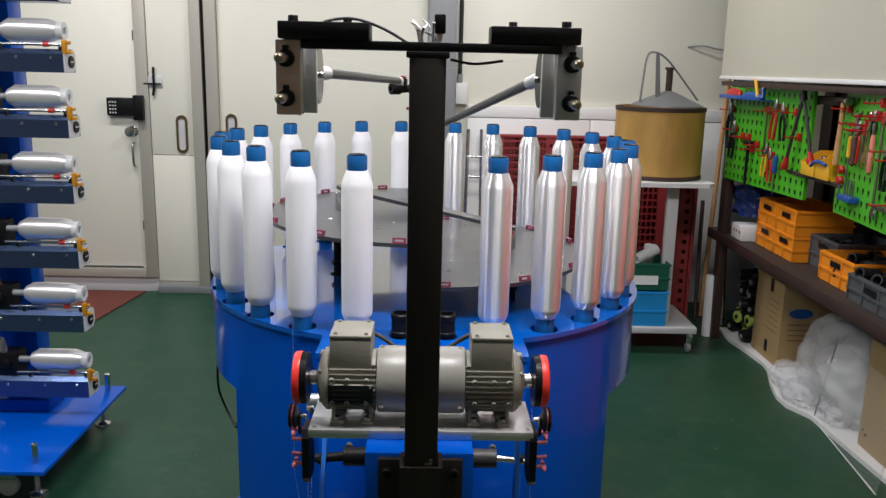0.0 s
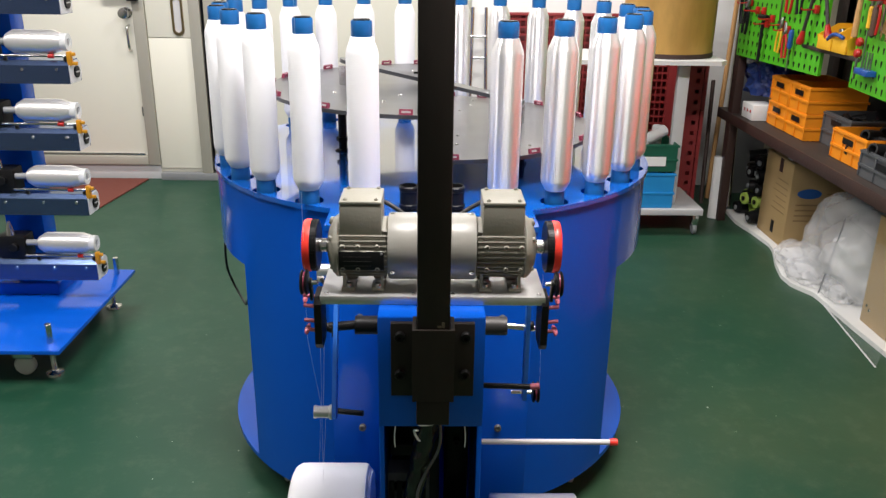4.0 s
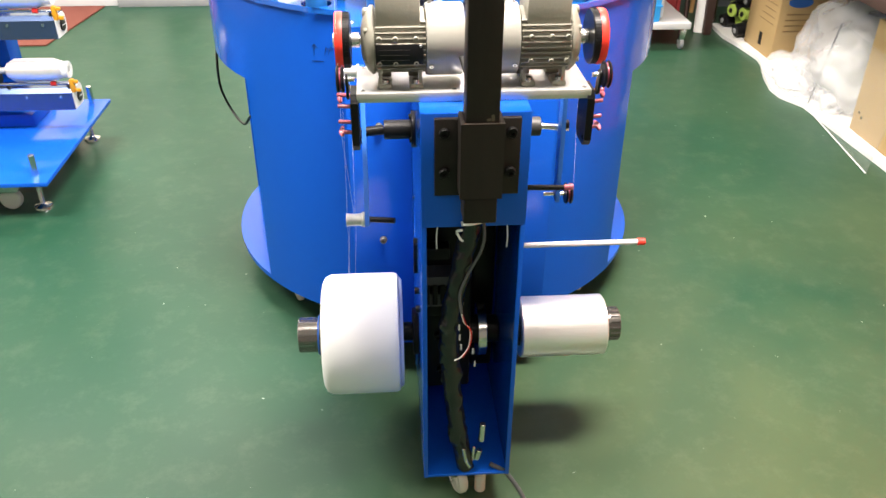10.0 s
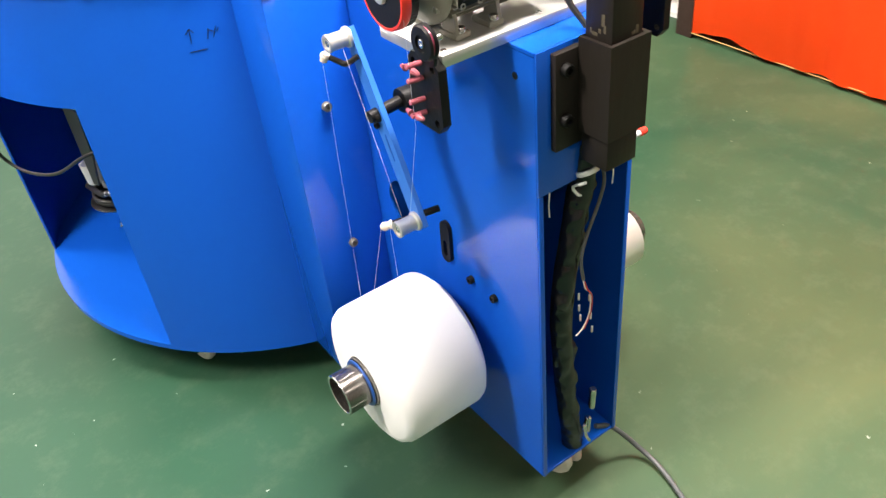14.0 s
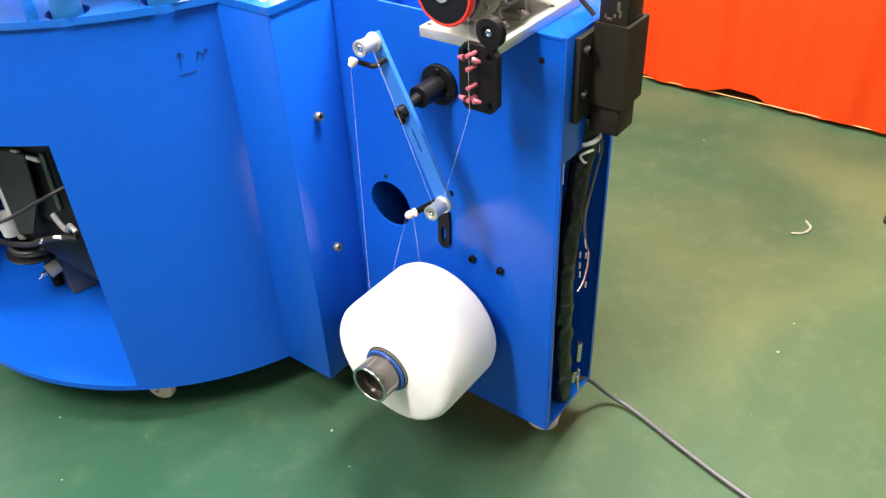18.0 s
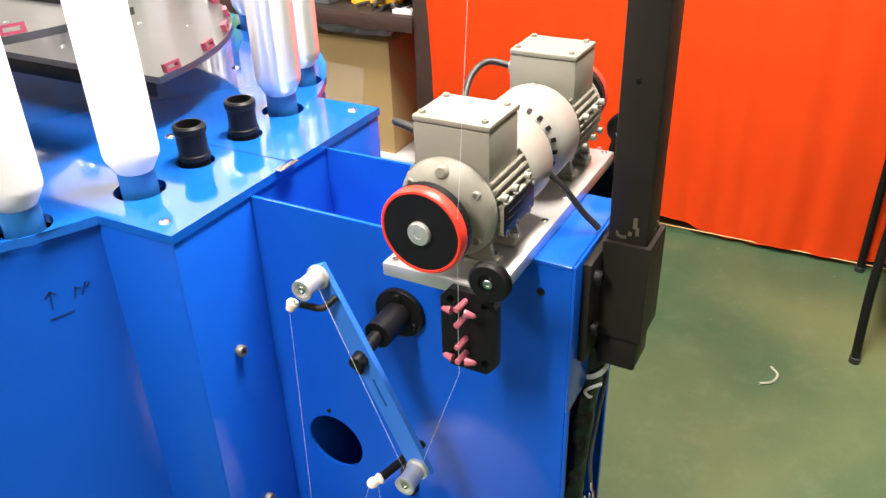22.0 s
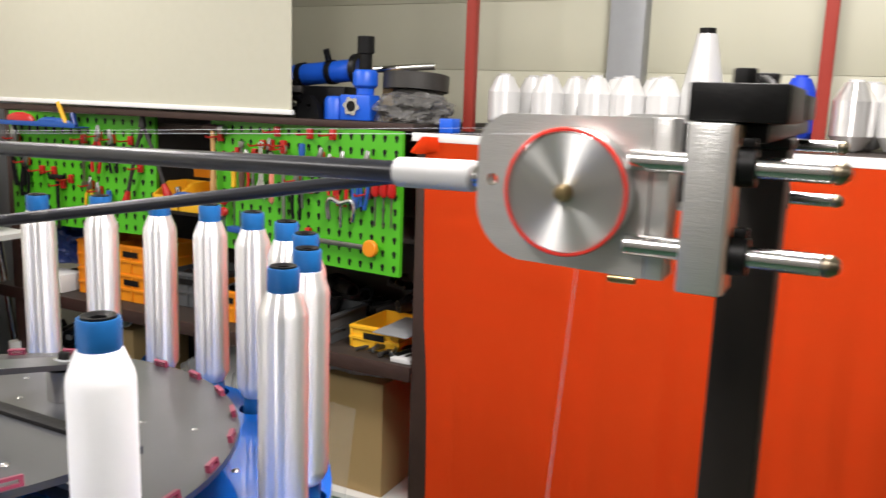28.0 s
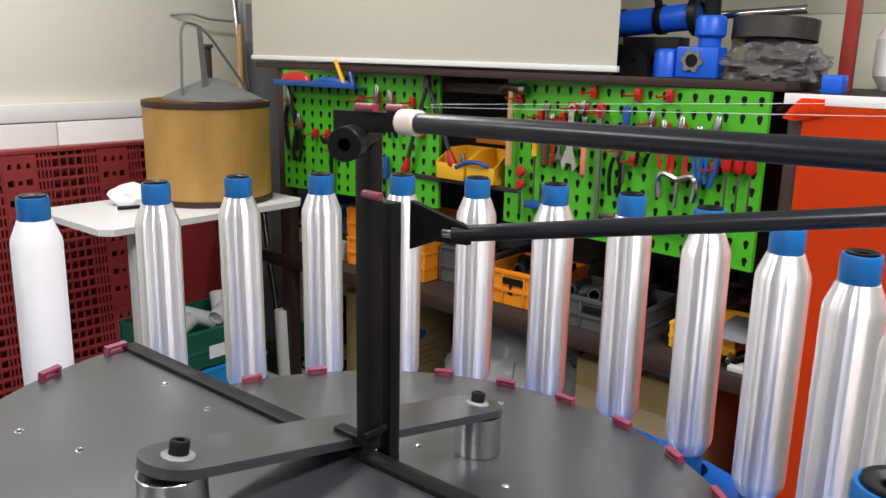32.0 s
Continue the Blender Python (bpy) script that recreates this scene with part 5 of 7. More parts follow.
sp = thing("white_yarn_package", (-0.2, 1.40, 0.19), "large white yarn package on a black spindle beside the column", "yarn package")
part("yarn", lathe([(0.046, -0.003), (0.080, -0.001), (0.111, 0.001), (0.1205, 0.006), (0.1260, 0.016), (0.1268, 0.030), (0.1268, 0.148), (0.1240, 0.156), (0.116, 0.159), (0.046, 0.159)], (-0.286, 1.40, 0.310), (0, 1.40, 0.310), 64), YARN_W, sp)
part("core", ring((-0.294, 1.40, 0.310), (-0.125, 1.40, 0.310), 0.0445, 0.038, 40), CHUCK, sp, "dark core tube")
part("blue_ring", ring((-0.298, 1.40, 0.310), (-0.2945, 1.40, 0.310), 0.0425, 0.037, 40), TOOLBLUE, sp)
part("chuck", ring((-0.338, 1.40, 0.310), (-0.2952, 1.40, 0.310), 0.0365, 0.0315, 40), CHUCK, sp, "dark bright-turned spindle chuck")
for a in (60, 82, 180, 300):
    a = radians(a)
    part("slot", box(-0.3375, -0.306, 1.40 + 0.0366 * math.cos(a) - 0.0006, 1.40 + 0.0366 * math.cos(a) + 0.0006, 0.310 + 0.0366 * math.sin(a) - 0.0006, 0.310 + 0.0366 * math.sin(a) + 0.0006, 0), STEEL, sp)
part("chuck_lip", lathe([(0.0315, 0), (0.0322, -0.001), (0.0358, -0.001), (0.0366, 0.0005)], (-0.3382, 1.40, 0.310), (0, 1.40, 0.310), 40), STEEL, sp)
part("inner_step", ring((-0.322, 1.40, 0.310), (-0.3045, 1.40, 0.310), 0.0313, 0.026, 36), CHUCK, sp)
part("chuck_core", cyl((-0.304, 1.40, 0.310), (-0.290, 1.40, 0.310), 0.0258, 28), DARK, sp)
part("yarn_shoulder", lathe([(0.05, 0), (0.118, 0), (0.112, 0.006), (0.05, 0.006)], (-0.1265, 1.40, 0.310), (0, 1.40, 0.310), 48), WHITE, sp)
sp = thing("silver_film_package", (0.22, 1.40, 0.25), "shiny pale silver film package on a black spindle", "yarn package")
part("film", lathe([(0.04, 0), (0.062, 0), (0.0655, 0.003), (0.0655, 0.179), (0.062, 0.182), (0.04, 0.182)], (0.127, 1.40, 0.310), (1, 1.40, 0.310), 56), YARN_SP, sp)
part("core", ring((0.118, 1.40, 0.310), (0.314, 1.40, 0.310), 0.0395, 0.034, 36), DARK, sp)
part("chuck", ring((0.3145, 1.40, 0.310), (0.343, 1.40, 0.310), 0.035, 0.026, 36), CHUCK, sp, "dark bright-turned spindle chuck")
for i in range(18):
    a = 2 * math.pi * i / 18
    part("rib", cyl((0.322, 1.40 + 0.0351 * math.cos(a), 0.310 + 0.0351 * math.sin(a)), (0.342, 1.40 + 0.0351 * math.cos(a), 0.310 + 0.0351 * math.sin(a)), 0.0018, 6), CHUCK, sp)
part("chuck_core", cyl((0.305, 1.40, 0.310), (0.330, 1.40, 0.310), 0.024, 24), DARK, sp)

# threads
THREADS = [
    [(-0.217, 1.392, 0.590), (-0.230, 1.435, 0.432)], [(-0.205, 1.386, 0.592), (-0.215, 1.366, 0.4325)],
    [(-0.221, 1.472, 0.84), (-0.23, 1.48, 0.40)], [(-0.204, 1.442, 0.866), (-0.204, 1.345, 0.628)],
    [(-0.204, 1.328, 0.63), (-0.214, 1.263, 0.813)], [(-0.214, 1.263, 0.813), (-0.214, 1.263, 0.882)], [(-0.214, 1.262, 0.882), (-0.213, 1.262, 0.98)],
    [(-0.213, 1.262, 0.98), (-0.205, 1.235, 1.434)], [(-0.195, 1.253, 1.519), (-0.078, 2.15, 1.474)], [(0.195, 1.253, 1.519), (-0.07, 2.15, 1.476)],
    [(0.208, 1.362, 0.666), (0.208, 1.40, 0.88)],
]
for a, b in THREADS:
    solo("thread", tube([a, b], 0.00018, 5, 1), THREAD, "fine white thread drawn through the machine guides", "thread", "threads", at=a)

# ---- north wall: doors, pilaster, boards ----
WY = YB - 0.001


def wall_box(name, x0, x1, z0, z1, depth, mat, parent=None, label="", bev=0.002, kind=""):
    return part(name, box(x0, x1, WY - depth, WY, z0, z1, bev), mat, parent, label, kind=kind)


door = thing("door_1", (-2.3, YB, 0), "cream workshop door with aluminium frame, keypad and lever handle", "door", kind="structure")
wall_box("leaf", -2.80, -1.852, 0.16, 2.25, 0.018, WALLP, door)
wall_box("frame", -1.848, -1.775, 0.10, 2.34, 0.034, FRAME, door, "grey aluminium frame")
wall_box("frame", -2.80, -1.85, 0.10, 0.158, 0.034, FRAME, door)
wall_box("sill", -2.78, -1.87, 0.145, 0.175, 0.024, STEEL, door)
for z in (0.42, 1.62):
    part("hinge", cyl((-1.853, WY - 0.024, z), (-1.853, WY - 0.024, z + 0.06), 0.006, 12), STEEL, door)
kp = part("keypad_lock", box(-2.03, -1.862, WY - 0.065, WY - 0.019, 1.155, 1.268, 0.008), DARK, door, "black electronic keypad lock")
part("keypad_arm", box(-1.861, -1.80, WY - 0.075, WY - 0.036, 1.13, 1.285, 0.004), DARK, kp)
for r in range(4):
    for c in range(3):
        part("key", box(-2.012 + c * 0.017, -2.002 + c * 0.017, WY - 0.067, WY - 0.064, 1.17 + r * 0.022, 1.180 + r * 0.022, 0.001), GREYW, kp)
kn = part("door_knob", lathe([(0.012, 0), (0.012, 0.03), (0.026, 0.04), (0.034, 0.055), (0.03, 0.07), (0, 0.076)], (-1.888, WY - 0.018, 1.058), (-1.888, 0, 1.058), 24), STEEL, door, "bright steel door knob")
part("rose", lathe([(0, 0), (0.036, 0), (0.034, 0.006), (0, 0.008)], (-1.888, WY - 0.018, 1.058), (-1.888, 0, 1.058), 24), STEEL, kn)
part("pull_handle", tube([(-1.882, WY - 0.018, 0.985), (-1.882, WY - 0.055, 0.97), (-1.882, WY - 0.06, 0.90), (-1.882, WY - 0.05, 0.845), (-1.882, WY - 0.018, 0.83)], 0.008), STEEL, door, "steel pull handle")

door2 = thing("door_2", (-1.0, YB, 0), "wide cream sliding door with aluminium stiles and recessed handles", "door", kind="structure")
wall_box("leaf_top", -1.773, -1.502, 0.912, 2.9, 0.016, WALLP, door2)
wall_box("leaf_low", -1.773, -1.502, 0.075, 0.908, 0.016, WALLP, door2)
wall_box("stile", -1.50, -1.432, 0.05, 2.95, 0.045, FRAME, door2, "grey aluminium stile")
wall_box("stile_groove", -1.431, -1.408, 0.05, 2.95, 0.02, DARK, door2)
wall_box("stile", -1.407, -1.335, 0.05, 2.95, 0.05, FRAME, door2, "grey aluminium stile")
wall_box("leaf", -1.334, -0.02, 0.075, 2.9, 0.016, WALLP, door2)
wall_box("bottom_rail", -1.773, -0.02, 0.0, 0.048, 0.05, GREYM, door2, "grey floor rail")
for x, z in ((-1.577, 1.045), (-1.262, 1.06)):
    rh = part("recessed_handle", plate(slot_outline(x, z - 0.085, x, z + 0.085, 0.036, 10), [slot_outline(x, z - 0.08, x, z + 0.08, 0.022, 10)], 0.008, at_y(WY - 0.0245)), BRASS, door2, "oblong recessed handle", 30)
    part("handle_cup", plate(slot_outline(x, z - 0.08, x, z + 0.08, 0.0225, 10), [], 0.001, at_y(WY - 0.0175)), GREYW, rh)
lt = part("latch_plate", box(-1.79, -1.685, WY - 0.022, WY - 0.0165, 1.335, 1.405, 0.001), GREYW, door2)
part("latch_bolt", tube([(-1.735, WY - 0.03, 1.46), (-1.737, WY - 0.034, 1.40), (-1.735, WY - 0.034, 1.34), (-1.745, WY - 0.03, 1.285)], 0.008, 8), BLACK, lt)
part("latch_bar", box(-1.80, -1.69, WY - 0.036, WY - 0.03, 1.352, 1.362, 0.001), BLACK, lt)
solo("pilaster", box(-0.015, 0.155, YB - 0.11, YB - 0.001, 0, ZC, 0.003), GREYM, "grey steel pilaster on the wall", "pilaster", kind="structure")
solo("skirting", box(-3.2, -1.78, YB - 0.012, YB - 0.002, 0.0, 0.095, 0.002), GREYW, "grey metal skirting strip", "skirting", kind="structure")
cd = thing("switch_box", (0.19, YB, 1.3), "white switch box on a black conduit", "switch box")
part("case", box(0.160, 0.232, YB - 0.06, YB - 0.002, 1.275, 1.405, 0.004), WHITE, cd)
part("conduit", tube([(0.185, YB - 0.03, 1.42), (0.186, YB - 0.03, 1.8), (0.182, YB - 0.03, 2.95)], 0.013, 10, 4), RUBBER, cd, "black conduit")
part("gland", cyl((0.185, YB - 0.03, 1.4055), (0.185, YB - 0.03, 1.46), 0.018, 16), GREYM, cd)
for x0, x1, z0, z1 in ((0.24, 1.02, 0.0, 1.19), (1.025, 1.90, 0.0, 1.19), (0.24, 1.90, 1.195, 1.27)):
    solo("white_board", box(x0, x1, YB - 0.045, YB - 0.003, z0, z1, 0.004), WHITE, "white insulation board leaning along the wall", "board", "white boards")
st = thing("folded_stand", (0.30, 5.1, 0), "folded grey tubular metal stand against the wall", "stand")
for x, dx in ((0.235, 0.02), (0.335, -0.012)):
    part("leg", tube([(x - dx, 5.06, 0.0), (x, 5.11, 0.55), (x + dx * 0.6, 5.17, 1.12)], 0.011, 8, 4), STEEL, st)
for z in (0.82, 0.55, 0.95):
    part("brace", cyl((0.236, 5.125 + z * 0.02, z), (0.334, 5.125 + z * 0.02, z), 0.008, 10), STEEL, st)
solo("wall_hook_wire", tube([(1.62, YB - 0.002, 1.66), (1.70, YB - 0.05, 1.665), (1.80, YB - 0.06, 1.645), (1.93, YB - 0.06, 1.64)], 0.006, 8), GREYM, "bent grey wire fixed to the wall", "wire")
mat = solo("floor_mat", plate([(-2.72, 4.44), (-1.955, 4.44), (-1.86, 5.215), (-2.72, 5.215)], [], 0.008, at_z(0.0005)), MAT, "maroon rubber floor mat by the door", "mat")


def pallet_face(p, m, w, h, y0):
    """Rims, slotted fields and block fields with square and three-cornered holes."""
    def put(name, b2, label="", kind=""):
        b2.transform(m)
        part(name, b2, PALLET, p, label, kind=kind)

    put("rim", box(0, w, y0, y0 + 0.03, h - 0.018, h, 0.003))
    put("rim", box(0, w, y0, y0 + 0.03, 0, 0.018, 0.003))
    period, wide, rows = 0.40, 0.13, 3
    tall = (h - 0.036) / rows
    blocks = [x for x in (-0.085 + period * k for k in range(5)) if x < w]
    for r in range(rows):
        z1 = h - 0.018 - tall * r
        z0 = z1 - tall
        for bx in blocks:
            xa, xb = max(0.0, bx), min(w, bx + wide)
            if xb - xa < 0.04:
                continue
            holes = []
            for cx in (bx + 0.028, bx + 0.065, bx + 0.102):
                if xa + 0.014 < cx < xb - 0.014:
                    holes.append([(cx - 0.010, z1 - 0.058), (cx + 0.010, z1 - 0.058), (cx + 0.006, z1 - 0.036), (cx - 0.004, z1 - 0.036)])
                    q = 0.013 if abs(cx - bx - 0.065) > 0.01 else 0.009
                    for zc in (z1 - 0.115, z1 - 0.195, z1 - 0.275):
                        holes.append([(cx - q, zc - q), (cx + q, zc - q), (cx + q, zc + q), (cx - q, zc + q)])
            put("block_field", plate([(xa, z0 + 0.001), (xb, z0 + 0.001), (xb, z1 - 0.001), (xa, z1 - 0.001)], holes, 0.02, Matrix.Translation((0, y0 + 0.004, 0)) @ Matrix.Rotation(radians(90), 4, "X") @ Matrix.Translation((0, 0, -0.02))))
        for bx in blocks:
            xa, xb = bx + wide + 0.001, min(w, bx + period - 0.001)
            if xb - xa < 0.05:
                continue
            b3 = None
            for k in range(8):
                zc = z0 + tall * (k + 0.5) / 8
                b3 = box(xa, xb, y0 + 0.006, y0 + 0.024, zc - 0.006, zc + 0.006, 0, 1, b3)
            for f in (0.0, 0.06, 0.12, 0.18, 0.24, 0.37, 0.5, 0.63, 0.76, 0.82, 0.88, 0.94, 1.0):
                xc = xa + 0.003 + (xb - xa - 0.006) * f
                b3 = box(xc - 0.003, xc + 0.003, y0 + 0.005, y0 + 0.022, z0, z1, 0, 1, b3)
            put("slotted_field", b3, "moulded slots", "stuff")


def pallet(x0, y0, w, h, lean, turn, label):
    """A plastic pallet standing on its edge; built flat in x and z, then leaned and turned."""
    p = thing("plastic_pallet", (x0, y0, 0), label, "pallet", "plastic pallets")
    m = Matrix.Translation((x0, y0, 0)) @ Matrix.Rotation(radians(turn), 4, "Z") @ Matrix.Rotation(radians(-lean), 4, "X")
    pallet_face(p, m, w, h, 0.0)
    b2 = box(0, w, 0.112, 0.12, 0, h, 0.002)
    b2.transform(m)
    part("back_deck", b2, PALLET, p)
    for xa in (0.0, w - 0.006):
        n = int(h / 0.06)
        holes = [[(0.048, 0.03 + 0.06 * k), (0.072, 0.03 + 0.06 * k), (0.072, 0.054 + 0.06 * k), (0.048, 0.054 + 0.06 * k)] for k in range(n)]
        b2 = plate([(0.031, 0.001), (0.111, 0.001), (0.111, h - 0.001), (0.031, h - 0.001)], holes, 0.006, at_x(xa))
        b2.transform(m)
        part("end_web", b2, PALLET, p)
    b2 = box(0.007, w - 0.007, 0.031, 0.111, h - 0.008, h - 0.001, 0.001)
    b2.transform(m)
    part("end_web", b2, PALLET, p)
    return p


pallet(0.42, 5.03, 1.10, 1.10, 3, 0, "dark red plastic pallet standing against the wall")
pallet(1.580, 4.672, 0.40, 0.90, 0, 90, "dark red plastic pallet standing on edge behind the table")

# ---- wheeled table with the fibre drum ----
tb = thing("trolley_table", (1.12, 4.4, 0), "grey white trolley table with steel legs and castered base", "table")
part("tabletop", plate([(0.69, 4.15), (1.46, 4.15), (1.50, 4.19), (1.50, 4.66), (0.655, 4.66), (0.655, 4.19)], [], 0.022, at_z(0.915)), LAMINATE, tb)
for x in (0.84, 1.31):
    part("leg", box(x - 0.03, x + 0.03, 4.26, 4.30, 0.152, 0.914, 0.003), GREYW, tb)
part("base_shelf", box(0.78, 1.47, 4.17, 4.62, 0.115, 0.150, 0.004), GREYW, tb)
for x in (0.83, 1.44):
    for y in (4.21, 4.58):
        c = part("caster", lathe([(0, 0), (0.026, 0), (0.03, 0.004), (0.03, 0.018), (0.026, 0.022), (0, 0.022)], (x - 0.011, y, 0.0302), (1, y, 0.0302) if x < 1 else (2, y, 0.0302), 20), GREYM, tb)
        part("fork", box(x - 0.016, x + 0.016, y - 0.018, y + 0.018, 0.05, 0.1148, 0.003), STEEL, c)
dr = thing("fibre_drum", (1.252, 4.44, 0.937), "yellow fibre drum with a skewed grey lid on the trolley", "drum")
DX, DY, DZ = 1.252, 4.44, 0.938
part("shell", lathe([(0, 0.001), (0.236, 0.001), (0.236, 0.380), (0.230, 0.380), (0.230, 0.30), (0, 0.30)], (DX, DY, DZ), (DX, DY, 2), 56), CARDY, dr)
for z in (DZ, DZ + 0.358):
    part("hoop", lathe([(0.2355, 0), (0.2395, 0.001), (0.2405, 0.005), (0.2390, 0.011), (0.2405, 0.017), (0.2395, 0.022), (0.2355, 0.023)], (DX, DY, z), (DX, DY, 3), 56), RUST, dr, "rusty brown steel hoop")
part("lid", lathe([(0.192, -0.004), (0.190, 0.004), (0.06, 0.062), (0.02, 0.077), (0, 0.078)], (DX + 0.038, DY + 0.01, DZ + 0.384), (DX + 0.05, DY + 0.01, 2), 48), LIDGREY, dr, "grey conical lid lying off centre")
part("strap_handle", tube([(DX - 0.124, DY - 0.03, DZ + 0.38), (DX - 0.113, DY - 0.02, DZ + 0.50), (DX - 0.092, DY, 1.580), (DX - 0.048, DY, 1.601), (DX + 0.016, DY, 1.565), (DX + 0.10, DY + 0.01, 1.475), (DX + 0.205, DY + 0.02, 1.352)], 0.0055, 6), LIDGREY, dr, "bent grey wire handle")
b2 = plate([(DX - 0.060, 1.592), (DX - 0.040, 1.592), (DX - 0.020, 1.366), (DX - 0.047, 1.362)], [], 0.003, at_y(DY - 0.05))
part("strap_end", b2, LIDGREY, dr, "flat grey strap")
part("pipe_stub", lathe([(0.018, 0), (0.018, 0.112), (0.026, 0.116), (0.026, 0.128), (0.012, 0.128), (0.012, 0.002)], (DX + 0.052, DY + 0.06, 1.398), (DX + 0.050, DY + 0.06, 3), 16), RUST, dr, "stained brown pipe stub with a flanged top")


def blob(cx, cy, cz, sx, sy, sz, amp, seed, freq=6.0, sub=4):
    b2 = bmesh.new()
    bmesh.ops.create_icosphere(b2, subdivisions=sub, radius=1)
    off = Vector((seed * 3.7, seed * 1.3, 0))
    for v in b2.verts:
        n = noise.noise(v.co * freq * 0.35 + off) + 0.5 * noise.noise(v.co * freq + off) + 0.3 * abs(noise.noise(v.co * freq * 2.2 + off))
        v.co *= 1 + amp * n
        v.co = Vector((v.co.x * sx, v.co.y * sy, v.co.z * sz))
        v.co.z = max(v.co.z, -sz * 0.6)
    b2.transform(Matrix.Translation((cx, cy, cz + sz * 0.6)))
    return b2


solo("folded_cloth", blob(0.98, 4.53, 0.9375, 0.10, 0.07, 0.045, 0.25, 2, 5, 3), WHITE, "crumpled white cloth on the trolley table", "cloth")
solo("marker_pen", cyl((0.86, 4.44, 0.945), (1.0, 4.40, 0.945), 0.007, 10), DARK, "dark marker pen on the trolley table", "pen")


def crate(x0, x1, y0, y1, z0, z1, mat, label, group="", name="plastic_crate"):
    c = thing(name, ((x0 + x1) / 2, (y0 + y1) / 2, z0), label, "crate", group)
    t = 0.006
    b2 = box(x0, x1, y0, y1, z0 + 0.001, z0 + 0.006, 0)
    b2 = box(x0, x0 + t, y0, y1, z0 + 0.0062, z1, 0, 1, b2)
    b2 = box(x1 - t, x1, y0, y1, z0 + 0.0062, z1, 0, 1, b2)
    b2 = box(x0 + t, x1 - t, y0, y0 + t, z0 + 0.0062, z1, 0, 1, b2)
    b2 = box(x0 + t, x1 - t, y1 - t, y1, z0 + 0.0062, z1, 0, 1, b2)
    part("body", b2, mat, c)
    h = z1 - z0
    for za in (z1 - 0.014, z0 + h * 0.40):
        b3 = plate([(x0 - 0.007, y0 - 0.007), (x1 + 0.007, y0 - 0.007), (x1 + 0.007, y1 + 0.007), (x0 - 0.007, y1 + 0.007)], [[(x0 + 0.001, y0 + 0.001), (x1 - 0.001, y0 + 0.001), (x1 - 0.001, y1 - 0.001), (x0 + 0.001, y1 - 0.001)]], 0.010, at_z(za))
        part("rim", b3, mat, c)
    n = max(2, int((y1 - y0) / 0.09))
    for i in range(n + 1):
        y = y0 + (y1 - y0) * i / n
        part("rib", box(x0 - 0.006, x0 - 0.0002, y - 0.004, y + 0.004, z0 + 0.004, z1 - 0.015, 0.001), mat, c)
    ym = (y0 + y1) / 2
    part("grip", box(x0 - 0.0075, x0 - 0.0068, ym - 0.045, ym + 0.045, z1 - 0.05, z1 - 0.025, 0), DARK, c)
    return c


crate(0.88, 1.30, 4.19, 4.52, 0.151, 0.345, BLUEC, "bright blue plastic crate on the trolley base", "crates on the trolley")
crate(0.88, 1.30, 4.19, 4.52, 0.352, 0.50, GREENC, "dark green plastic crate holding clear tubes", "crates on the trolley")
part("label_card", box(1.04, 1.24, 4.181, 4.1825, 0.385, 0.435, 0), WHITE, bpy.data.objects["plastic_crate.001"])
for i, (x, y, z, dx, dz) in enumerate(((1.20, 4.28, 0.50, 0.12, 0.05), (1.10, 4.33, 0.47, -0.14, 0.06), (1.00, 4.26, 0.49, 0.10, 0.02), (1.24, 4.38, 0.46, 0.02, 0.09), (0.96, 4.40, 0.46, -0.03, 0.08))):
    solo("plastic_tube", ring((x - dx / 2, y, z), (x + dx / 2, y + 0.05, z + dz), 0.03, 0.026, 24), TUBEW, "translucent plastic tube lying in the green crate", "tube", "plastic tubes")
for i, (x0, y0, x1, y1, z, r, mt, lb) in enumerate(((1.735, 4.90, 1.80, 4.96, 1.62, 0.014, WOOD, "wooden pole leaning in the corner"), (1.66, 4.78, 1.72, 5.0, 0.72, 0.012, RUST, "dark brown pole leaning in the corner"), (1.60, 4.86, 1.62, 5.10, 0.95, 0.012, STEEL, "thin steel pole leaning in the corner"), (1.80, 4.70, 1.86, 5.08, 1.75, 0.018, STEEL, "aluminium pipe leaning in the corner"), (1.58, 4.72, 1.57, 5.05, 0.80, 0.009, BLACK, "black metal pole leaning in the corner"))):
    solo("leaning_pole", cyl((x0, y0, 0.001), (x1, y1, z), r, 12), mt, lb, "pole", "leaning poles")
solo("grey_panel", box(1.88, 2.10, 5.02, 5.06, 0.0, 1.72, 0.003), GREYM, "narrow grey metal panel standing in the corner", "panel")
solo("white_pipe", cyl((1.645, 4.50, 0.001), (1.648, 4.52, 0.36), 0.032, 20), WHITE, "short white plastic pipe standing on the floor", "pipe")

# ---- the rack ----
rack = thing("storage_rack", (1.95, 2.5, 0), "brown angle-steel storage rack along the wall, fully loaded", "rack")
XF = 1.645
for y in (0.30, 2.325, 4.44):
    for x in (XF, 2.19):
        part("upright", box(x + 0.006, x + 0.05, y, y + 0.07, 0, 1.433 if y > 3 else 1.408, 0.003), RUST, rack)
for z, y0, y9 in ((0.60, 2.396, 4.64), (1.434, 2.407, 4.64), (1.409, 0.25, 2.405)):
    part("shelf_board", box(XF + 0.006, 2.24, y0, y9, z, z + 0.022, 0.002), BOARD, rack, "dark plywood shelf board")
    part("front_rail", box(XF - 0.004, XF + 0.005, y0, y9, z - (0.03 if z < 1 else 0.0), z + 0.024, 0.001), RUST, rack, "brown angle rail")
part("mid_board", box(XF + 0.06, 2.18, 2.40, 4.43, 1.045, 1.062, 0.002), BOARD, rack)
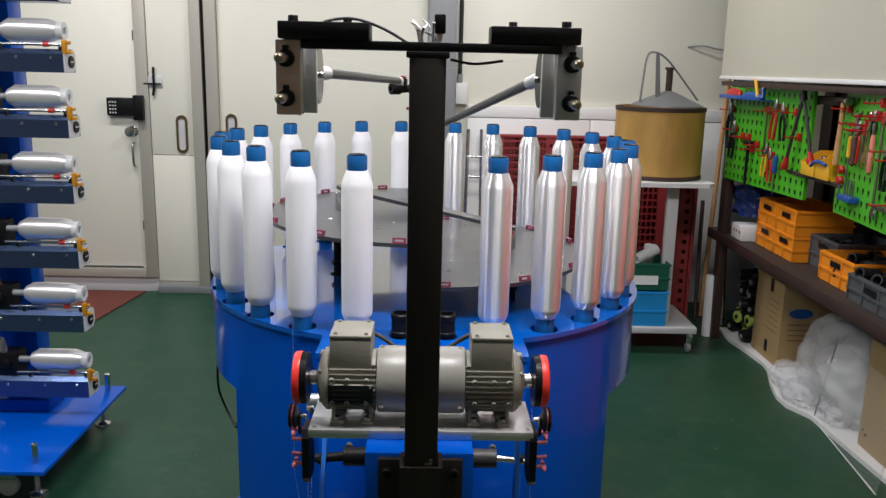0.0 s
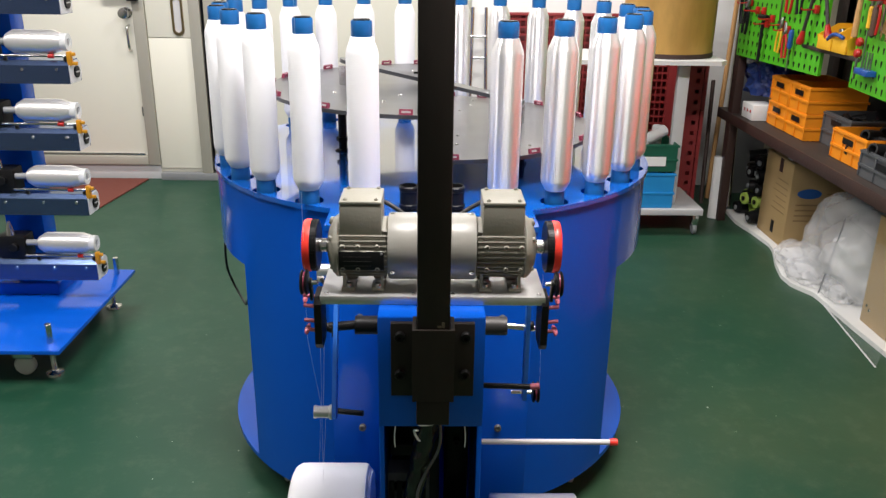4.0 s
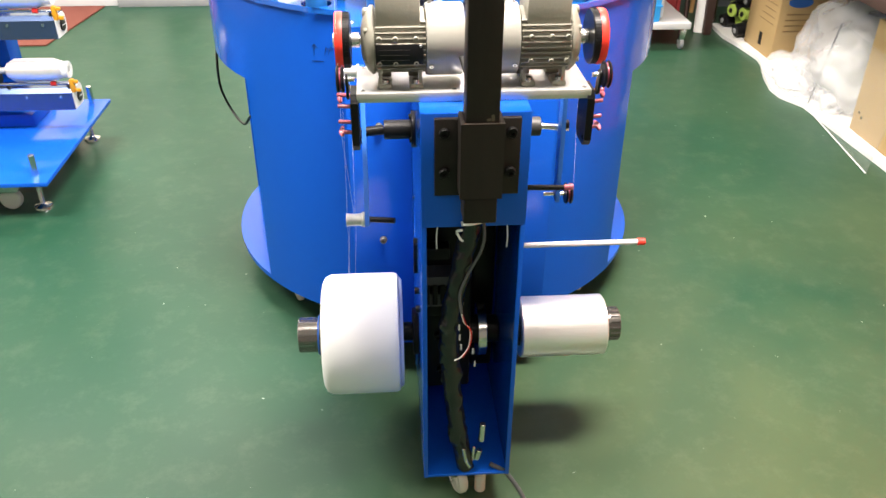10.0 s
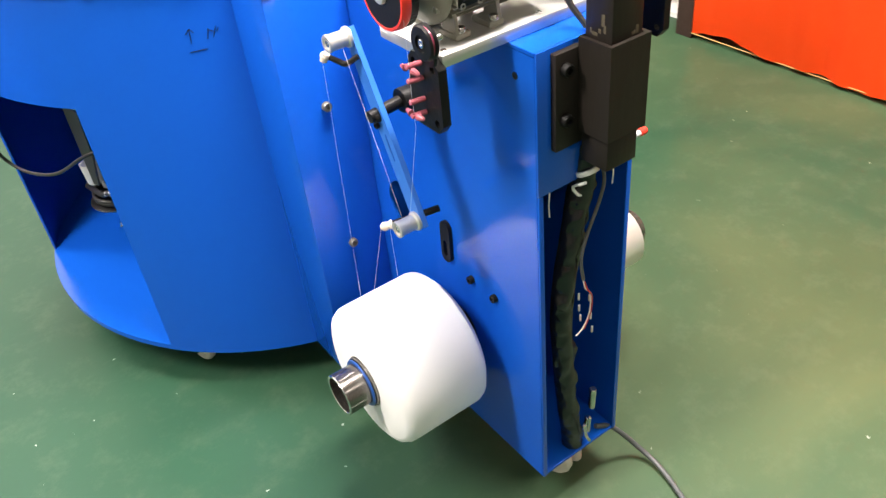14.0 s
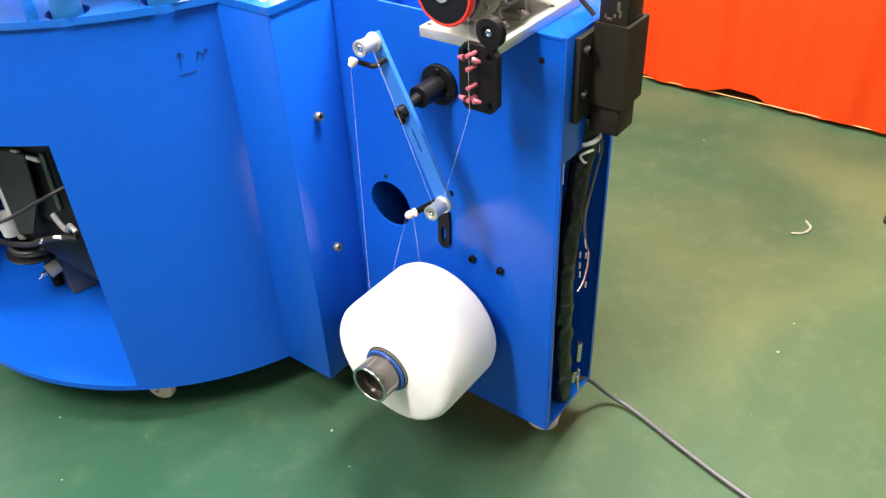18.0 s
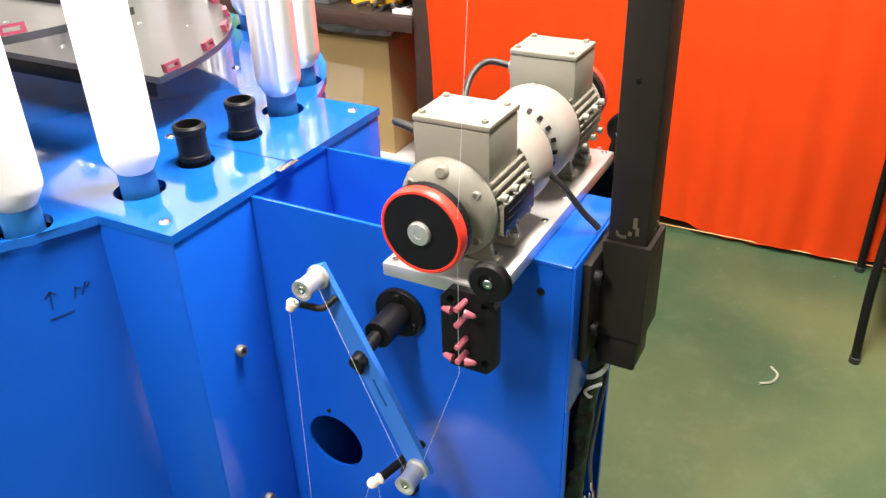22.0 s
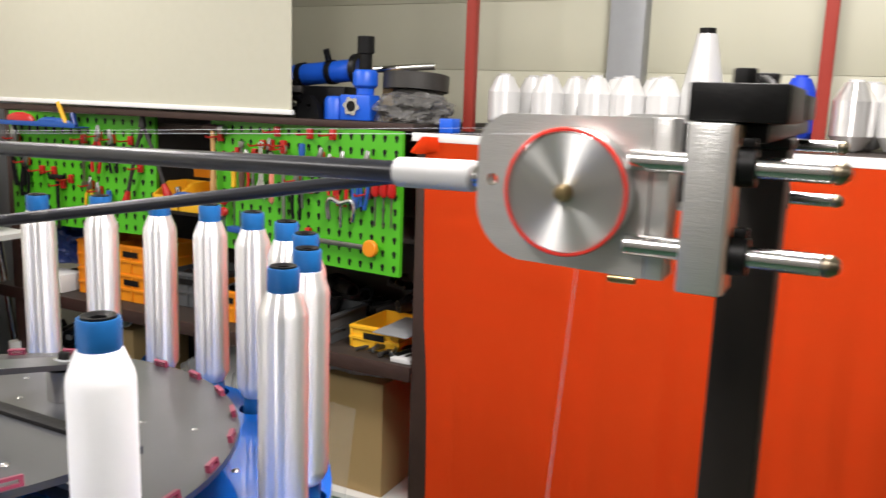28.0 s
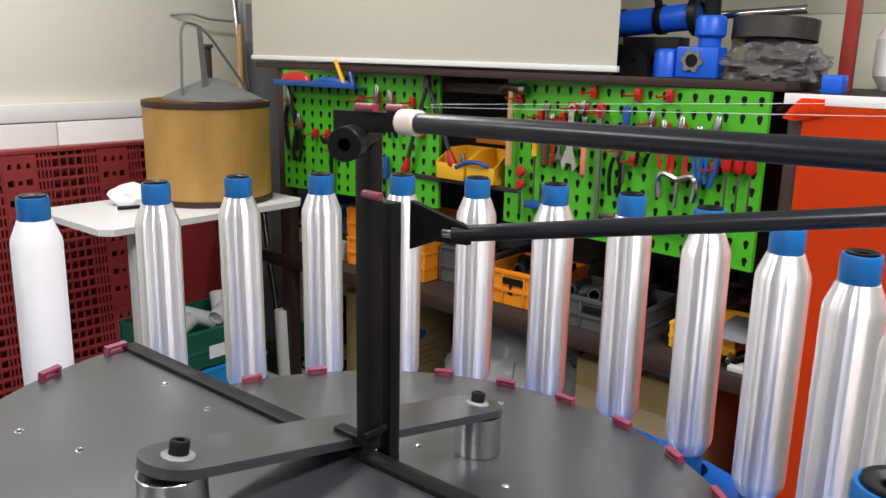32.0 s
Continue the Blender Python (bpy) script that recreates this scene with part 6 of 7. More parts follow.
part("top_beam", box(XF + 0.10, XF + 0.14, 2.396, 4.439, 1.375, 1.41, 0.002), RUST, rack)
part("back_board", box(2.225, 2.235, 0.32, 4.62, 0.02, 1.42, 0.001), BOARD, rack, "dark back board")
part("white_edge", box(XF - 0.013, XF - 0.0045, 0.25, 2.405, 1.404, 1.4315, 0.001), WHITE, rack, "white edging strip")
for y in (2.335, 1.208):
    part("red_pole", box(1.895, 1.93, y - 0.018, y + 0.018, 1.432, 2.98, 0.003), REDPIPE, rack, "red painted steel pole")
solo("pilaster", box(2.19, 2.279, 1.81, 1.935, 0.0, ZC, 0.004), GREYM, "grey steel column on the wall", "pilaster", kind="structure")
sc = thing("roller_screen", (1.64, 3.77, 1.47), "cream roller screen with a white bottom bar", "screen")
part("sheet", box(1.640, 1.643, 2.904, 4.652, 1.487, 2.72, 0), SCREEN, sc)
part("bottom_bar", box(1.632, 1.652, 2.898, 4.658, 1.468, 1.4865, 0.003), WHITE, sc)
part("roller_case", box(1.62, 1.72, 2.86, 4.69, 2.721, 2.999, 0.01), WHITE, sc)


def curtain():
    b2 = bmesh.new()
    ny, nz = 220, 14
    y0, y1 = 0.28, 2.352
    rows = []
    for j in range(nz + 1):
        v = j / nz
        z = 1.4035 - (1.4035 - 0.024) * v
        row = []
        for i in range(ny + 1):
            u = i / ny
            y = y0 + (y1 - y0) * u
            amp = 0.003 + 0.013 * v
            fold = math.sin(y * 34 + 1.5 * math.sin(y * 7)) * 0.5 + 0.35 * math.sin(y * 61 + 2.0 * math.sin(y * 5)) + 0.5 * math.sin(y * 12.3 + 0.7)
            x = 1.633 + 0.025 * v - amp * fold * (0.55 + 0.45 * math.sin(y * 3.1) ** 2)
            dz = (0.011 * math.sin(y * 9 + 1) + 0.008 * math.sin(y * 17 + 2)) * v
            row.append(b2.verts.new((x, y + 0.004 * math.sin(z * 6 + y * 3), z + dz)))
        rows.append(row)
    for a, b in zip(rows, rows[1:]):
        for i in range(ny):
            b2.faces.new((a[i], a[i + 1], b[i + 1], b[i]))
    bmesh.ops.solidify(b2, geom=list(b2.faces), thickness=0.0025)
    return b2


cu = thing("curtain", (1.65, 1.3, 0.0), "orange red fabric curtain hung along the rack front", "curtain")
part("cloth", curtain(), CURTAIN, cu, "", 60)
flap = bmesh.new()
grid = []
for j in range(9):
    v = j / 8
    ya, yb = 2.358 + 0.040 * v ** 0.8, 2.30
    grid.append([flap.verts.new((1.620 - 0.010 * math.sin(3.0 * u + 2 * v) * v - 0.004 * math.sin(9 * u), ya + (yb - ya) * u, 1.421 - 0.052 * v - 0.006 * math.sin(5 * u) * v)) for u in [i / 12 for i in range(13)]])
for a, b in zip(grid, grid[1:]):
    for i in range(12):
        flap.faces.new((a[i], a[i + 1], b[i + 1], b[i]))
bmesh.ops.solidify(flap, geom=list(flap.faces), thickness=0.0025)
part("corner_flap", flap, CURTAIN, cu, "folded top corner of the cloth", 60)
part("hem_wire", tube([(1.655, 0.3, 0.022), (1.66, 0.9, 0.018), (1.65, 1.4, 0.024), (1.662, 1.9, 0.016), (1.655, 2.33, 0.02)], 0.0022, 6), CARDY, cu, "dull yellow wire along the hem")


# ---- pegboards and tools ----
def pegboard(y0, y1, z0, z1):
    pb = thing("pegboard", (1.64, (y0 + y1) / 2, z0), "lime green perforated steel pegboard hung with hand tools", "pegboard", "pegboards")
    XP = 1.632
    part("panel", box(XP, XP + 0.0015, y0, y1, z0, z1, 0), GREEN, pb)
    for a in ((y0, y0 + 0.002, z0, z1), (y1 - 0.002, y1, z0, z1), (y0, y1, z0, z0 + 0.002), (y0, y1, z1 - 0.002, z1)):
        part("flange", box(XP + 0.0016, XP + 0.016, *a, 0.0004, 1), GREEN, pb)
    ny, nz = int((y1 - y0 - 0.03) / 0.0465), int((z1 - z0 - 0.03) / 0.0475)
    shape = circle(0, 0, 0.0085, 8, -40, 220) + [(-0.0035, -0.017), (0.0035, -0.017)]
    verts, faces = [], []
    for i in range(ny + 1):
        for j in range(nz + 1):
            cy = y0 + 0.022 + (y1 - y0 - 0.044) * i / ny
            cz = z0 + 0.03 + (z1 - z0 - 0.052) * j / nz
            k = len(verts)
            verts += [(XP - 0.0006, cy + u, cz + v) for u, v in shape]
            faces.append(list(range(k, k + len(shape))))
    me = bpy.data.meshes.new("keyholes")
    me.from_pydata([(x - 1.64, y - (y0 + y1) / 2, z - z0) for x, y, z in verts], [], faces)
    me.materials.append(DARK)
    ob = new("keyhole", me)
    ob.parent = pb
    tagged(ob, "dark keyhole perforations", kind="stuff")
    for y in (y0 + 0.03, y1 - 0.03):
        part("bracket", box(XP + 0.0165, XF + 0.03, y - 0.012, y + 0.012, z1 - 0.06, z1 - 0.04, 0.001), RUST, pb)
    return pb


XT = 1.622


def swing(made, y_from, y_to, corner, far):
    """Turns a board and its tools, made along x = 1.632, to the line from corner to far."""
    run = Vector((far[0] - corner[0], far[1] - corner[1]))
    s = run.length / (y_to - y_from)
    turn = Matrix.Translation((corner[0], corner[1], 0)) @ Matrix.Rotation(math.atan2(-run.x, run.y), 4, "Z")
    for ob in made:
        yo = ob.matrix_basis.translation.y
        ob.matrix_world = turn @ Matrix.Translation((-1.632, -y_from + (s - 1) * (yo - y_from), 0)) @ ob.matrix_basis


old = set(bpy.data.objects)
# 0.911 m and 0.797 m wide
pegboard(2.432 - 0.0355, 3.272 + 0.0355, 0.940, 1.432)


def hook(y, z, peg=0.055):
    h = thing("peg_hook", (1.63, y, z), "small red plastic peg hook on the pegboard", "hook", "peg hooks")
    part("clip", box(1.612, 1.6305, y - 0.011, y + 0.011, z - 0.018, z + 0.019, 0.004), REDPL, h)
    part("finger", tube([(1.612, y, z), (1.612 - peg, y + 0.002, z - 0.002), (1.605 - peg, y + 0.002, z + 0.006)], 0.0032, 8, 4), REDPL, h)


def pliers(y, z, mat, size=1.0, lean=0.0, word="red"):
    p = thing("pliers", (XT, y, z), "%s-handled steel pliers hanging on the pegboard" % word, "pliers", "hand tools")
    m = Matrix.Translation((XT - 0.012, y, z)) @ Matrix.Rotation(radians(lean), 4, "X")
    for s in (-1, 1):
        b2 = tube([(0, s * 0.004, -0.005), (0, s * 0.016 * size, -0.035 * size), (0, s * 0.020 * size, -0.08 * size), (0, s * 0.015 * size, -0.13 * size)], 0.0065 * size, 8, 5)
        b2.transform(m)
        part("handle", b2, mat, p)
        b2 = lathe([(0, 0.055 * size), (0.004 * size, 0.05 * size), (0.010 * size, 0.012 * size), (0.008 * size, 0), (0, 0)], (0, s * 0.004, 0), (0, s * 0.0045, 1), 10)
        b2.transform(m)
        part("jaw", b2, TOOLG, p)
    b2 = cyl((-0.009, 0, 0), (0.006, 0, 0), 0.011 * size, 14)
    b2.transform(m)
    part("pivot", b2, TOOLG, p)
    hook(y, z + 0.012)


def wrench(y, z, length, lean=0.0, mat=None):
    p = thing("spanner", (XT, y, z), "chrome combination spanner hanging on the pegboard", "spanner", "hand tools")
    m = Matrix.Translation((XT - 0.008, y, z)) @ Matrix.Rotation(radians(lean), 4, "X") @ YZ
    w = 0.012 + length * 0.02
    b2 = plate(circle(0, 0, w, 18), [circle(0, 0, w * 0.58, 12)], 0.006, m)
    part("ring", b2, mat or TOOLG, p)
    b2 = plate([(-w * 0.42, -w * 0.85), (w * 0.42, -w * 0.85), (w * 0.36, -length + w), (-w * 0.36, -length + w)], [], 0.005, m)
    part("shank", b2, mat or TOOLG, p)
    b2 = plate([(w * 0.5, -length + w * 0.9), (-w * 0.5, -length + w * 0.9), (-w * 1.1, -length), (-w * 0.9, -length - w * 1.2), (-w * 0.4, -length - w * 0.4), (w * 0.4, -length - w * 0.4), (w * 0.9, -length - w * 1.2), (w * 1.1, -length)], [], 0.0058, m)
    part("jaw", b2, mat or TOOLG, p)
    hook(y, z)


def screwdriver(y, z, mat, word, wide=1.0):
    p = thing("screwdriver", (XT, y, z), "screwdriver with a %s handle on the pegboard" % word, "screwdriver", "hand tools")
    part("handle", lathe([(0, 0), (0.010 * wide, 0.004), (0.013 * wide, 0.02), (0.011 * wide, 0.045), (0.013 * wide, 0.075), (0.008 * wide, 0.088), (0, 0.09)], (XT - 0.012, y, z), (XT - 0.012, y, z - 1), 12), mat, p)
    part("blade", cyl((XT - 0.012, y, z - 0.09), (XT - 0.012, y, z - 0.19), 0.003, 8), TOOLG, p)


def hammer(y, z, head, shaft, label, size=1.0):
    p = thing("hammer", (XT, y, z), label, "hammer", "hand tools")
    part("head", cyl((XT - 0.014, y - 0.05 * size, z), (XT - 0.014, y + 0.05 * size, z), 0.016 * size, 16), head, p)
    part("shaft", cyl((XT - 0.014, y, z - 0.016), (XT - 0.014, y, z - 0.28 * size), 0.010 * size, 12), shaft, p)
    hook(y - 0.02, z - 0.03)


def grip_tool(y, z, top, low, mat, word, wide=0.012):
    """A tool with a long round grip under a steel head."""
    p = thing("hand_tool", (XT, y, z), "steel hand tool with a %s grip on the pegboard" % word, "hand tool", "hand tools")
    part("head", box(XT - 0.020, XT - 0.008, y - wide, y + wide, top - 0.025, top, 0.003), TOOLG, p)
    part("neck", cyl((XT - 0.014, y, top - 0.0255), (XT - 0.014, y, z), 0.006, 10), TOOLG, p)
    part("grip", lathe([(0, 0), (wide * 0.7, 0.002), (wide, 0.02), (wide * 0.9, (z - low) * 0.6), (wide, (z - low) * 0.9), (0, z - low)], (XT - 0.014, y, z), (XT - 0.014, y, z - 1), 12), mat, p)


def adjustable(y, z, length):
    p = thing("adjustable_spanner", (XT, y, z), "large chrome adjustable spanner hanging on the pegboard", "spanner", "hand tools")
    m = Matrix.Translation((XT - 0.012, y, z)) @ YZ
    part("shank", plate([(-0.010, 0), (0.010, 0), (0.013, -length + 0.04), (-0.013, -length + 0.04)], [slot_outline(0, -0.04, 0, -length + 0.07, 0.005, 6)], 0.009, m), STEEL, p)
    part("head", plate([(-0.014, -length + 0.0395), (0.016, -length + 0.0395), (0.032, -length - 0.005), (0.020, -length - 0.03), (0.012, -length - 0.002), (-0.010, -length - 0.004), (-0.016, -length - 0.03), (-0.030, -length - 0.012)], [], 0.014, m), STEEL, p)
    part("ring", ring((XT - 0.012, y, z + 0.008), (XT - 0.006, y, z + 0.008), 0.015, 0.007, 18), STEEL, p)
    hook(y, z + 0.008)


hm = thing("hammer", (XT, 3.235, 1.40), "claw hammer with rusty head and pale wooden shaft", "hammer", "hand tools")
part("head", tube([(XT - 0.018, 3.285, 1.393), (XT - 0.018, 3.262, 1.407), (XT - 0.018, 3.232, 1.404), (XT - 0.018, 3.196, 1.401)], 0.012, 10, 5), RUST, hm)
part("face", cyl((XT - 0.018, 3.196, 1.401), (XT - 0.018, 3.172, 1.400), 0.017, 16), TOOLG, hm)
part("shaft", lathe([(0, 0), (0.009, 0), (0.0085, 0.08), (0.012, 0.18), (0.0125, 0.25), (0, 0.253)], (XT - 0.018, 3.236, 1.393), (XT - 0.018, 3.241, 0.4), 14), WOOD, hm)
hook(3.214, 1.372)
grip_tool(3.136, 1.268, 1.30, 1.178, YELLOW, "yellow", 0.011)
part("blade", cyl((XT - 0.014, 3.136, 1.178), (XT - 0.014, 3.136, 1.065), 0.0032, 8), TOOLG, bpy.data.objects["hand_tool"])
grip_tool(3.097, 1.275, 1.362, 1.150, BROWNG, "dark brown", 0.014)
pliers(3.08, 1.285, REDPL, 0.9, 4)
wrench(3.05, 1.295, 0.105)
adjustable(3.008, 1.345, 0.165)
pliers(2.968, 1.345, DARK, 0.7, 0, "black")
grip_tool(2.955, 1.290, 1.330, 1.135, SALMON, "salmon pink", 0.010)
wrench(2.91, 1.345, 0.345, -1)
screwdriver(2.82, 1.372, TOOLBLUE, "blue")
part("long_blade", cyl((XT - 0.012, 2.82, 1.20), (XT - 0.012, 2.817, 1.138), 0.005, 8), TOOLG, bpy.data.objects["screwdriver"])
pliers(2.845, 1.225, DARK, 1.0, 0, "black")
pliers(2.745, 1.315, DARK, 0.9, 12, "black")
pliers(2.70, 1.30, REDPL, 0.8, -4)
pliers(2.65, 1.30, REDPL, 1.05, 0)
pliers(2.555, 1.305, TOOLBLUE, 1.1, 8, "blue")
pliers(2.595, 1.285, TOOLBLUE, 0.9, -6, "blue")
for y in (2.515, 2.483, 2.452):
    screwdriver(y, 1.300, REDPL, "red", 1.25)
hd = thing("tool_holder", (XT, 3.10, 1.02), "blue plastic holder bar with thin screwdrivers", "tool holder", "hand tools")
part("bar", box(1.592, 1.6305, 3.045, 3.165, 1.012, 1.034, 0.003), TOOLBLUE, hd)
for y in (3.06, 3.085, 3.11, 3.14):
    part("blade", cyl((XT - 0.013, y, 1.0345), (XT - 0.013, y, 1.10), 0.0035, 8), TOOLG, hd)
rd = thing("round_tool", (XT, 3.19, 1.10), "pair of round red handled tools on the pegboard", "hand tool", "hand tools")
for z in (1.128, 1.085):
    part("knob", lathe([(0, 0), (0.014, 0.002), (0.019, 0.012), (0.014, 0.024), (0, 0.027)], (XT - 0.026, 3.19, z), (2, 3.19, z), 16), REDPL, rd)
part("stem", cyl((XT - 0.012, 3.19, 1.064), (XT - 0.012, 3.19, 0.985), 0.005, 8), TOOLG, rd)
for y, z in ((2.94, 1.405), (2.795, 1.405), (2.698, 1.407), (2.912, 1.357), (2.792, 1.211), (2.552, 1.215), (3.128, 1.318), (3.045, 1.318)):
    hook(y, z)
pull = thing("gear_puller", (XT, 2.646, 1.15), "chrome two-jaw gear puller hung on the pegboard", "puller", "hand tools")
for s in (-1, 1):
    part("jaw", tube([(XT - 0.02, 2.646, 1.175), (XT - 0.02, 2.646 + s * 0.045, 1.186), (XT - 0.02, 2.646 + s * 0.06, 1.16), (XT - 0.02, 2.646 + s * 0.055, 1.115)], 0.010, 8, 5), STEEL, pull)
part("screw", cyl((XT - 0.02, 2.646, 1.185), (XT - 0.02, 2.646, 1.09), 0.006, 10), STEEL, pull)
hs = thing("hacksaw_bar", (XT, 2.7, 1.03), "long steel bar with a round orange grip on the pegboard", "hand tool", "hand tools")
part("bar", box(XT - 0.016, XT - 0.008, 2.53, 2.90, 1.022, 1.040, 0.002), TOOLG, hs)
part("grip", lathe([(0, 0), (0.026, 0), (0.03, 0.004), (0.03, 0.014), (0.026, 0.018), (0, 0.018)], (XT - 0.021, 2.517, 1.03), (2, 2.517, 1.03), 20), ORANGE, hs)
hook(2.80, 1.05)
swing([ob for ob in bpy.data.objects if ob not in old and not ob.parent], 2.432, 3.272, (1.628, 2.439), (1.711, 3.346))
# first board
old = set(bpy.data.objects)
pegboard(3.575 + 0.024, 4.42 - 0.024, 0.938, 1.430)
tray = thing("tool_tray", (1.60, 4.16, 1.37), "blue plastic tool tray on the pegboard with small tools", "tray")
part("tray_floor", box(1.552, 1.6305, 3.95, 4.38, 1.372, 1.376, 0.001), TOOLBLUE, tray)
part("tray_lip", box(1.550, 1.5538, 3.95, 4.38, 1.372, 1.392, 0.001), TOOLBLUE, tray)
solo("hand_plane", blob(1.59, 4.30, 1.377, 0.025, 0.08, 0.03, 0.2, 7, 4, 3), REDPL, "red hand tool lying in the blue tray", "hand tool")
solo("tape_knife", blob(1.59, 4.10, 1.377, 0.02, 0.09, 0.022, 0.2, 8, 4, 3), TOOLBLUE, "blue hand tool lying in the blue tray", "hand tool")
solo("yellow_handle", cyl((1.585, 4.02, 1.378), (1.59, 4.07, 1.475), 0.009, 10), YELLOW, "yellow tool handle standing in the tray", "hand tool")
solo("pen_bundle", cyl((1.585, 3.97, 1.378), (1.60, 4.0, 1.43), 0.012, 10), BLUEBAG, "dark blue tool standing in the tray", "hand tool")
pliers(4.365, 1.30, DARK, 1.5, -5, "black")
pliers(4.31, 1.20, DARK, 1.1, 5, "black")
wrench(3.965, 1.325, 0.19, 0)
pliers(3.875, 1.33, REDPL, 1.1, 6)
pliers(3.80, 1.32, DARK, 1.0, -6, "black")
pliers(3.93, 1.12, YELLOW, 0.9, 6, "yellow")
pliers(3.88, 1.10, REDPL, 0.9, -6)
hammer(4.118, 1.154, DARK, DARK, "black rubber mallet hanging on the pegboard", 0.8)
screwdriver(3.82, 1.12, TOOLBLUE, "blue")
bc = thing("bolt_cutter", (XT, 3.61, 1.36), "long bolt cutter with red grips hung on the pegboard", "bolt cutter", "hand tools")
for ye, ze in ((3.709, 1.08), (3.497, 1.123)):
    ym, zm = 3.612 + (ye - 3.612) * 0.45, 1.40 + (ze - 1.40) * 0.40
    part("arm", tube([(XT - 0.02, 3.613, 1.40), (XT - 0.02, ym, zm), (XT - 0.02, ye, ze)], 0.008, 8, 5), OXIDE, bc)
    part("grip", lathe([(0, -0.022), (0.013, -0.016), (0.019, 0.0), (0.015, 0.014), (0.010, 0.045), (0, 0.046)], (XT - 0.02, ye, ze), (XT - 0.02, ym, zm), 14), REDPL, bc)
part("jaw", lathe([(0, 0.055), (0.010, 0.05), (0.018, 0.0), (0, 0)], (XT - 0.02, 3.613, 1.39), (XT - 0.02, 3.614, 2), 12), OXIDE, bc)
for y, z in ((4.22, 1.18), (4.15, 1.18), (4.05, 1.15), (3.70, 1.33), (3.65, 1.22)):
    hook(y, z)
swing([ob for ob in bpy.data.objects if ob not in old and not ob.parent], 3.575, 4.42, (1.722, 3.66), (1.637, 4.452))


def crumple(cx, cy, cz, sx, sy, sz, amp, seed, freq=3.0, sub=5):
    """Creased plastic: a lump with sharp ridges, its underside flat on the support."""
    b2 = bmesh.new()
    bmesh.ops.create_icosphere(b2, subdivisions=sub, radius=1)
    off = Vector((seed * 3.7, seed * 1.3, seed * 0.7))
    for v in b2.verts:
        n = 0.0
        for k in range(4):
            f = freq * 1.9 ** k
            n += (1 - 2 * abs(noise.noise(v.co * f + off * (k + 1)))) * 0.55 ** k
        v.co *= 1 + amp * (n - 0.9)
        v.co = Vector((v.co.x * sx, v.co.y * sy, v.co.z * sz))
        v.co.z = max(v.co.z, -sz * 0.6)
    b2.transform(Matrix.Translation((cx, cy, cz + sz * 0.6)))
    return b2


# ---- loaded shelves ----
def bin_box(y0, y1, z0, z1, x0, x1, mat, label):
    b = thing("storage_bin", ((x0 + x1) / 2, (y0 + y1) / 2, z0), label, "bin", "storage bins")
    side = [(x0, z0), (x1, z0), (x1, z1), (x0 + 0.07, z1), (x0 - 0.015, z0 + (z1 - z0) * 0.55)]
    for y in (y0, y1 - 0.004):
        b2 = plate(side, [], 0.004, at_y(y))
        part("side", b2, mat, b)
    part("floor", box(x0, x1, y0 + 0.0045, y1 - 0.0045, z0, z0 + 0.004, 0), mat, b)
    part("back", box(x1 - 0.004, x1, y0 + 0.0045, y1 - 0.0045, z0 + 0.0045, z1, 0), mat, b)
    part("front", box(x0 - 0.012, x0 - 0.006, y0 + 0.0045, y1 - 0.0045, z0 + 0.001, z0 + (z1 - z0) * 0.55, 0.001), mat, b)
    return b


bin_box(3.375, 3.505, 1.0625, 1.17, 1.70, 1.87, YELLOW, "yellow open-front storage bin with small parts")
bin_box(3.51, 3.645, 1.0625, 1.17, 1.70, 1.87, YELLOW, "yellow open-front storage bin with small parts")
bin_box(3.36, 3.62, 1.18, 1.27, 1.90, 2.07, ORANGE, "orange storage bin at the back of the shelf")
solo("clamp_tool", tube([(1.683, 3.40, 1.128), (1.675, 3.44, 1.138), (1.683, 3.50, 1.132), (1.69, 3.55, 1.11)], 0.008, 8), TOOLBLUE, "blue and steel clamp lying in the bins", "hand tool")
solo("steel_fitting", cyl((1.76, 3.56, 1.067), (1.76, 3.58, 1.15), 0.014, 14), STEEL, "small steel fitting in the yellow bin", "fitting")
ZS = 0.6235
for ya, yb in ((3.772, 3.980), (3.996, 4.205)):
    crate(1.745, 2.02, ya - 0.03, yb - 0.03, ZS, ZS + 0.125, ORANGE, "orange plastic crate on the shelf", "orange crates")
    crate(1.745, 2.02, ya - 0.03, yb - 0.03, ZS + 0.1255, ZS + 0.25, ORANGE, "orange plastic crate stacked on another crate", "orange crates")
crate(1.82, 2.10, 3.47, 3.722, ZS, ZS + 0.15, GREYC, "dark grey plastic crate full of black parts")
crate(1.74, 2.02, 3.17, 3.45, ZS, ZS + 0.13, ORANGE, "orange plastic crate full of black parts", "orange crates")
crate(1.70, 1.96, 2.78, 3.12, ZS, ZS + 0.11, GREYC, "dark grey plastic crate full of black parts")
crate(1.74, 1.98, 2.50, 2.70, ZS, ZS + 0.09, YELLOW, "yellow plastic tray on the shelf")
PILE = random.Random(77)


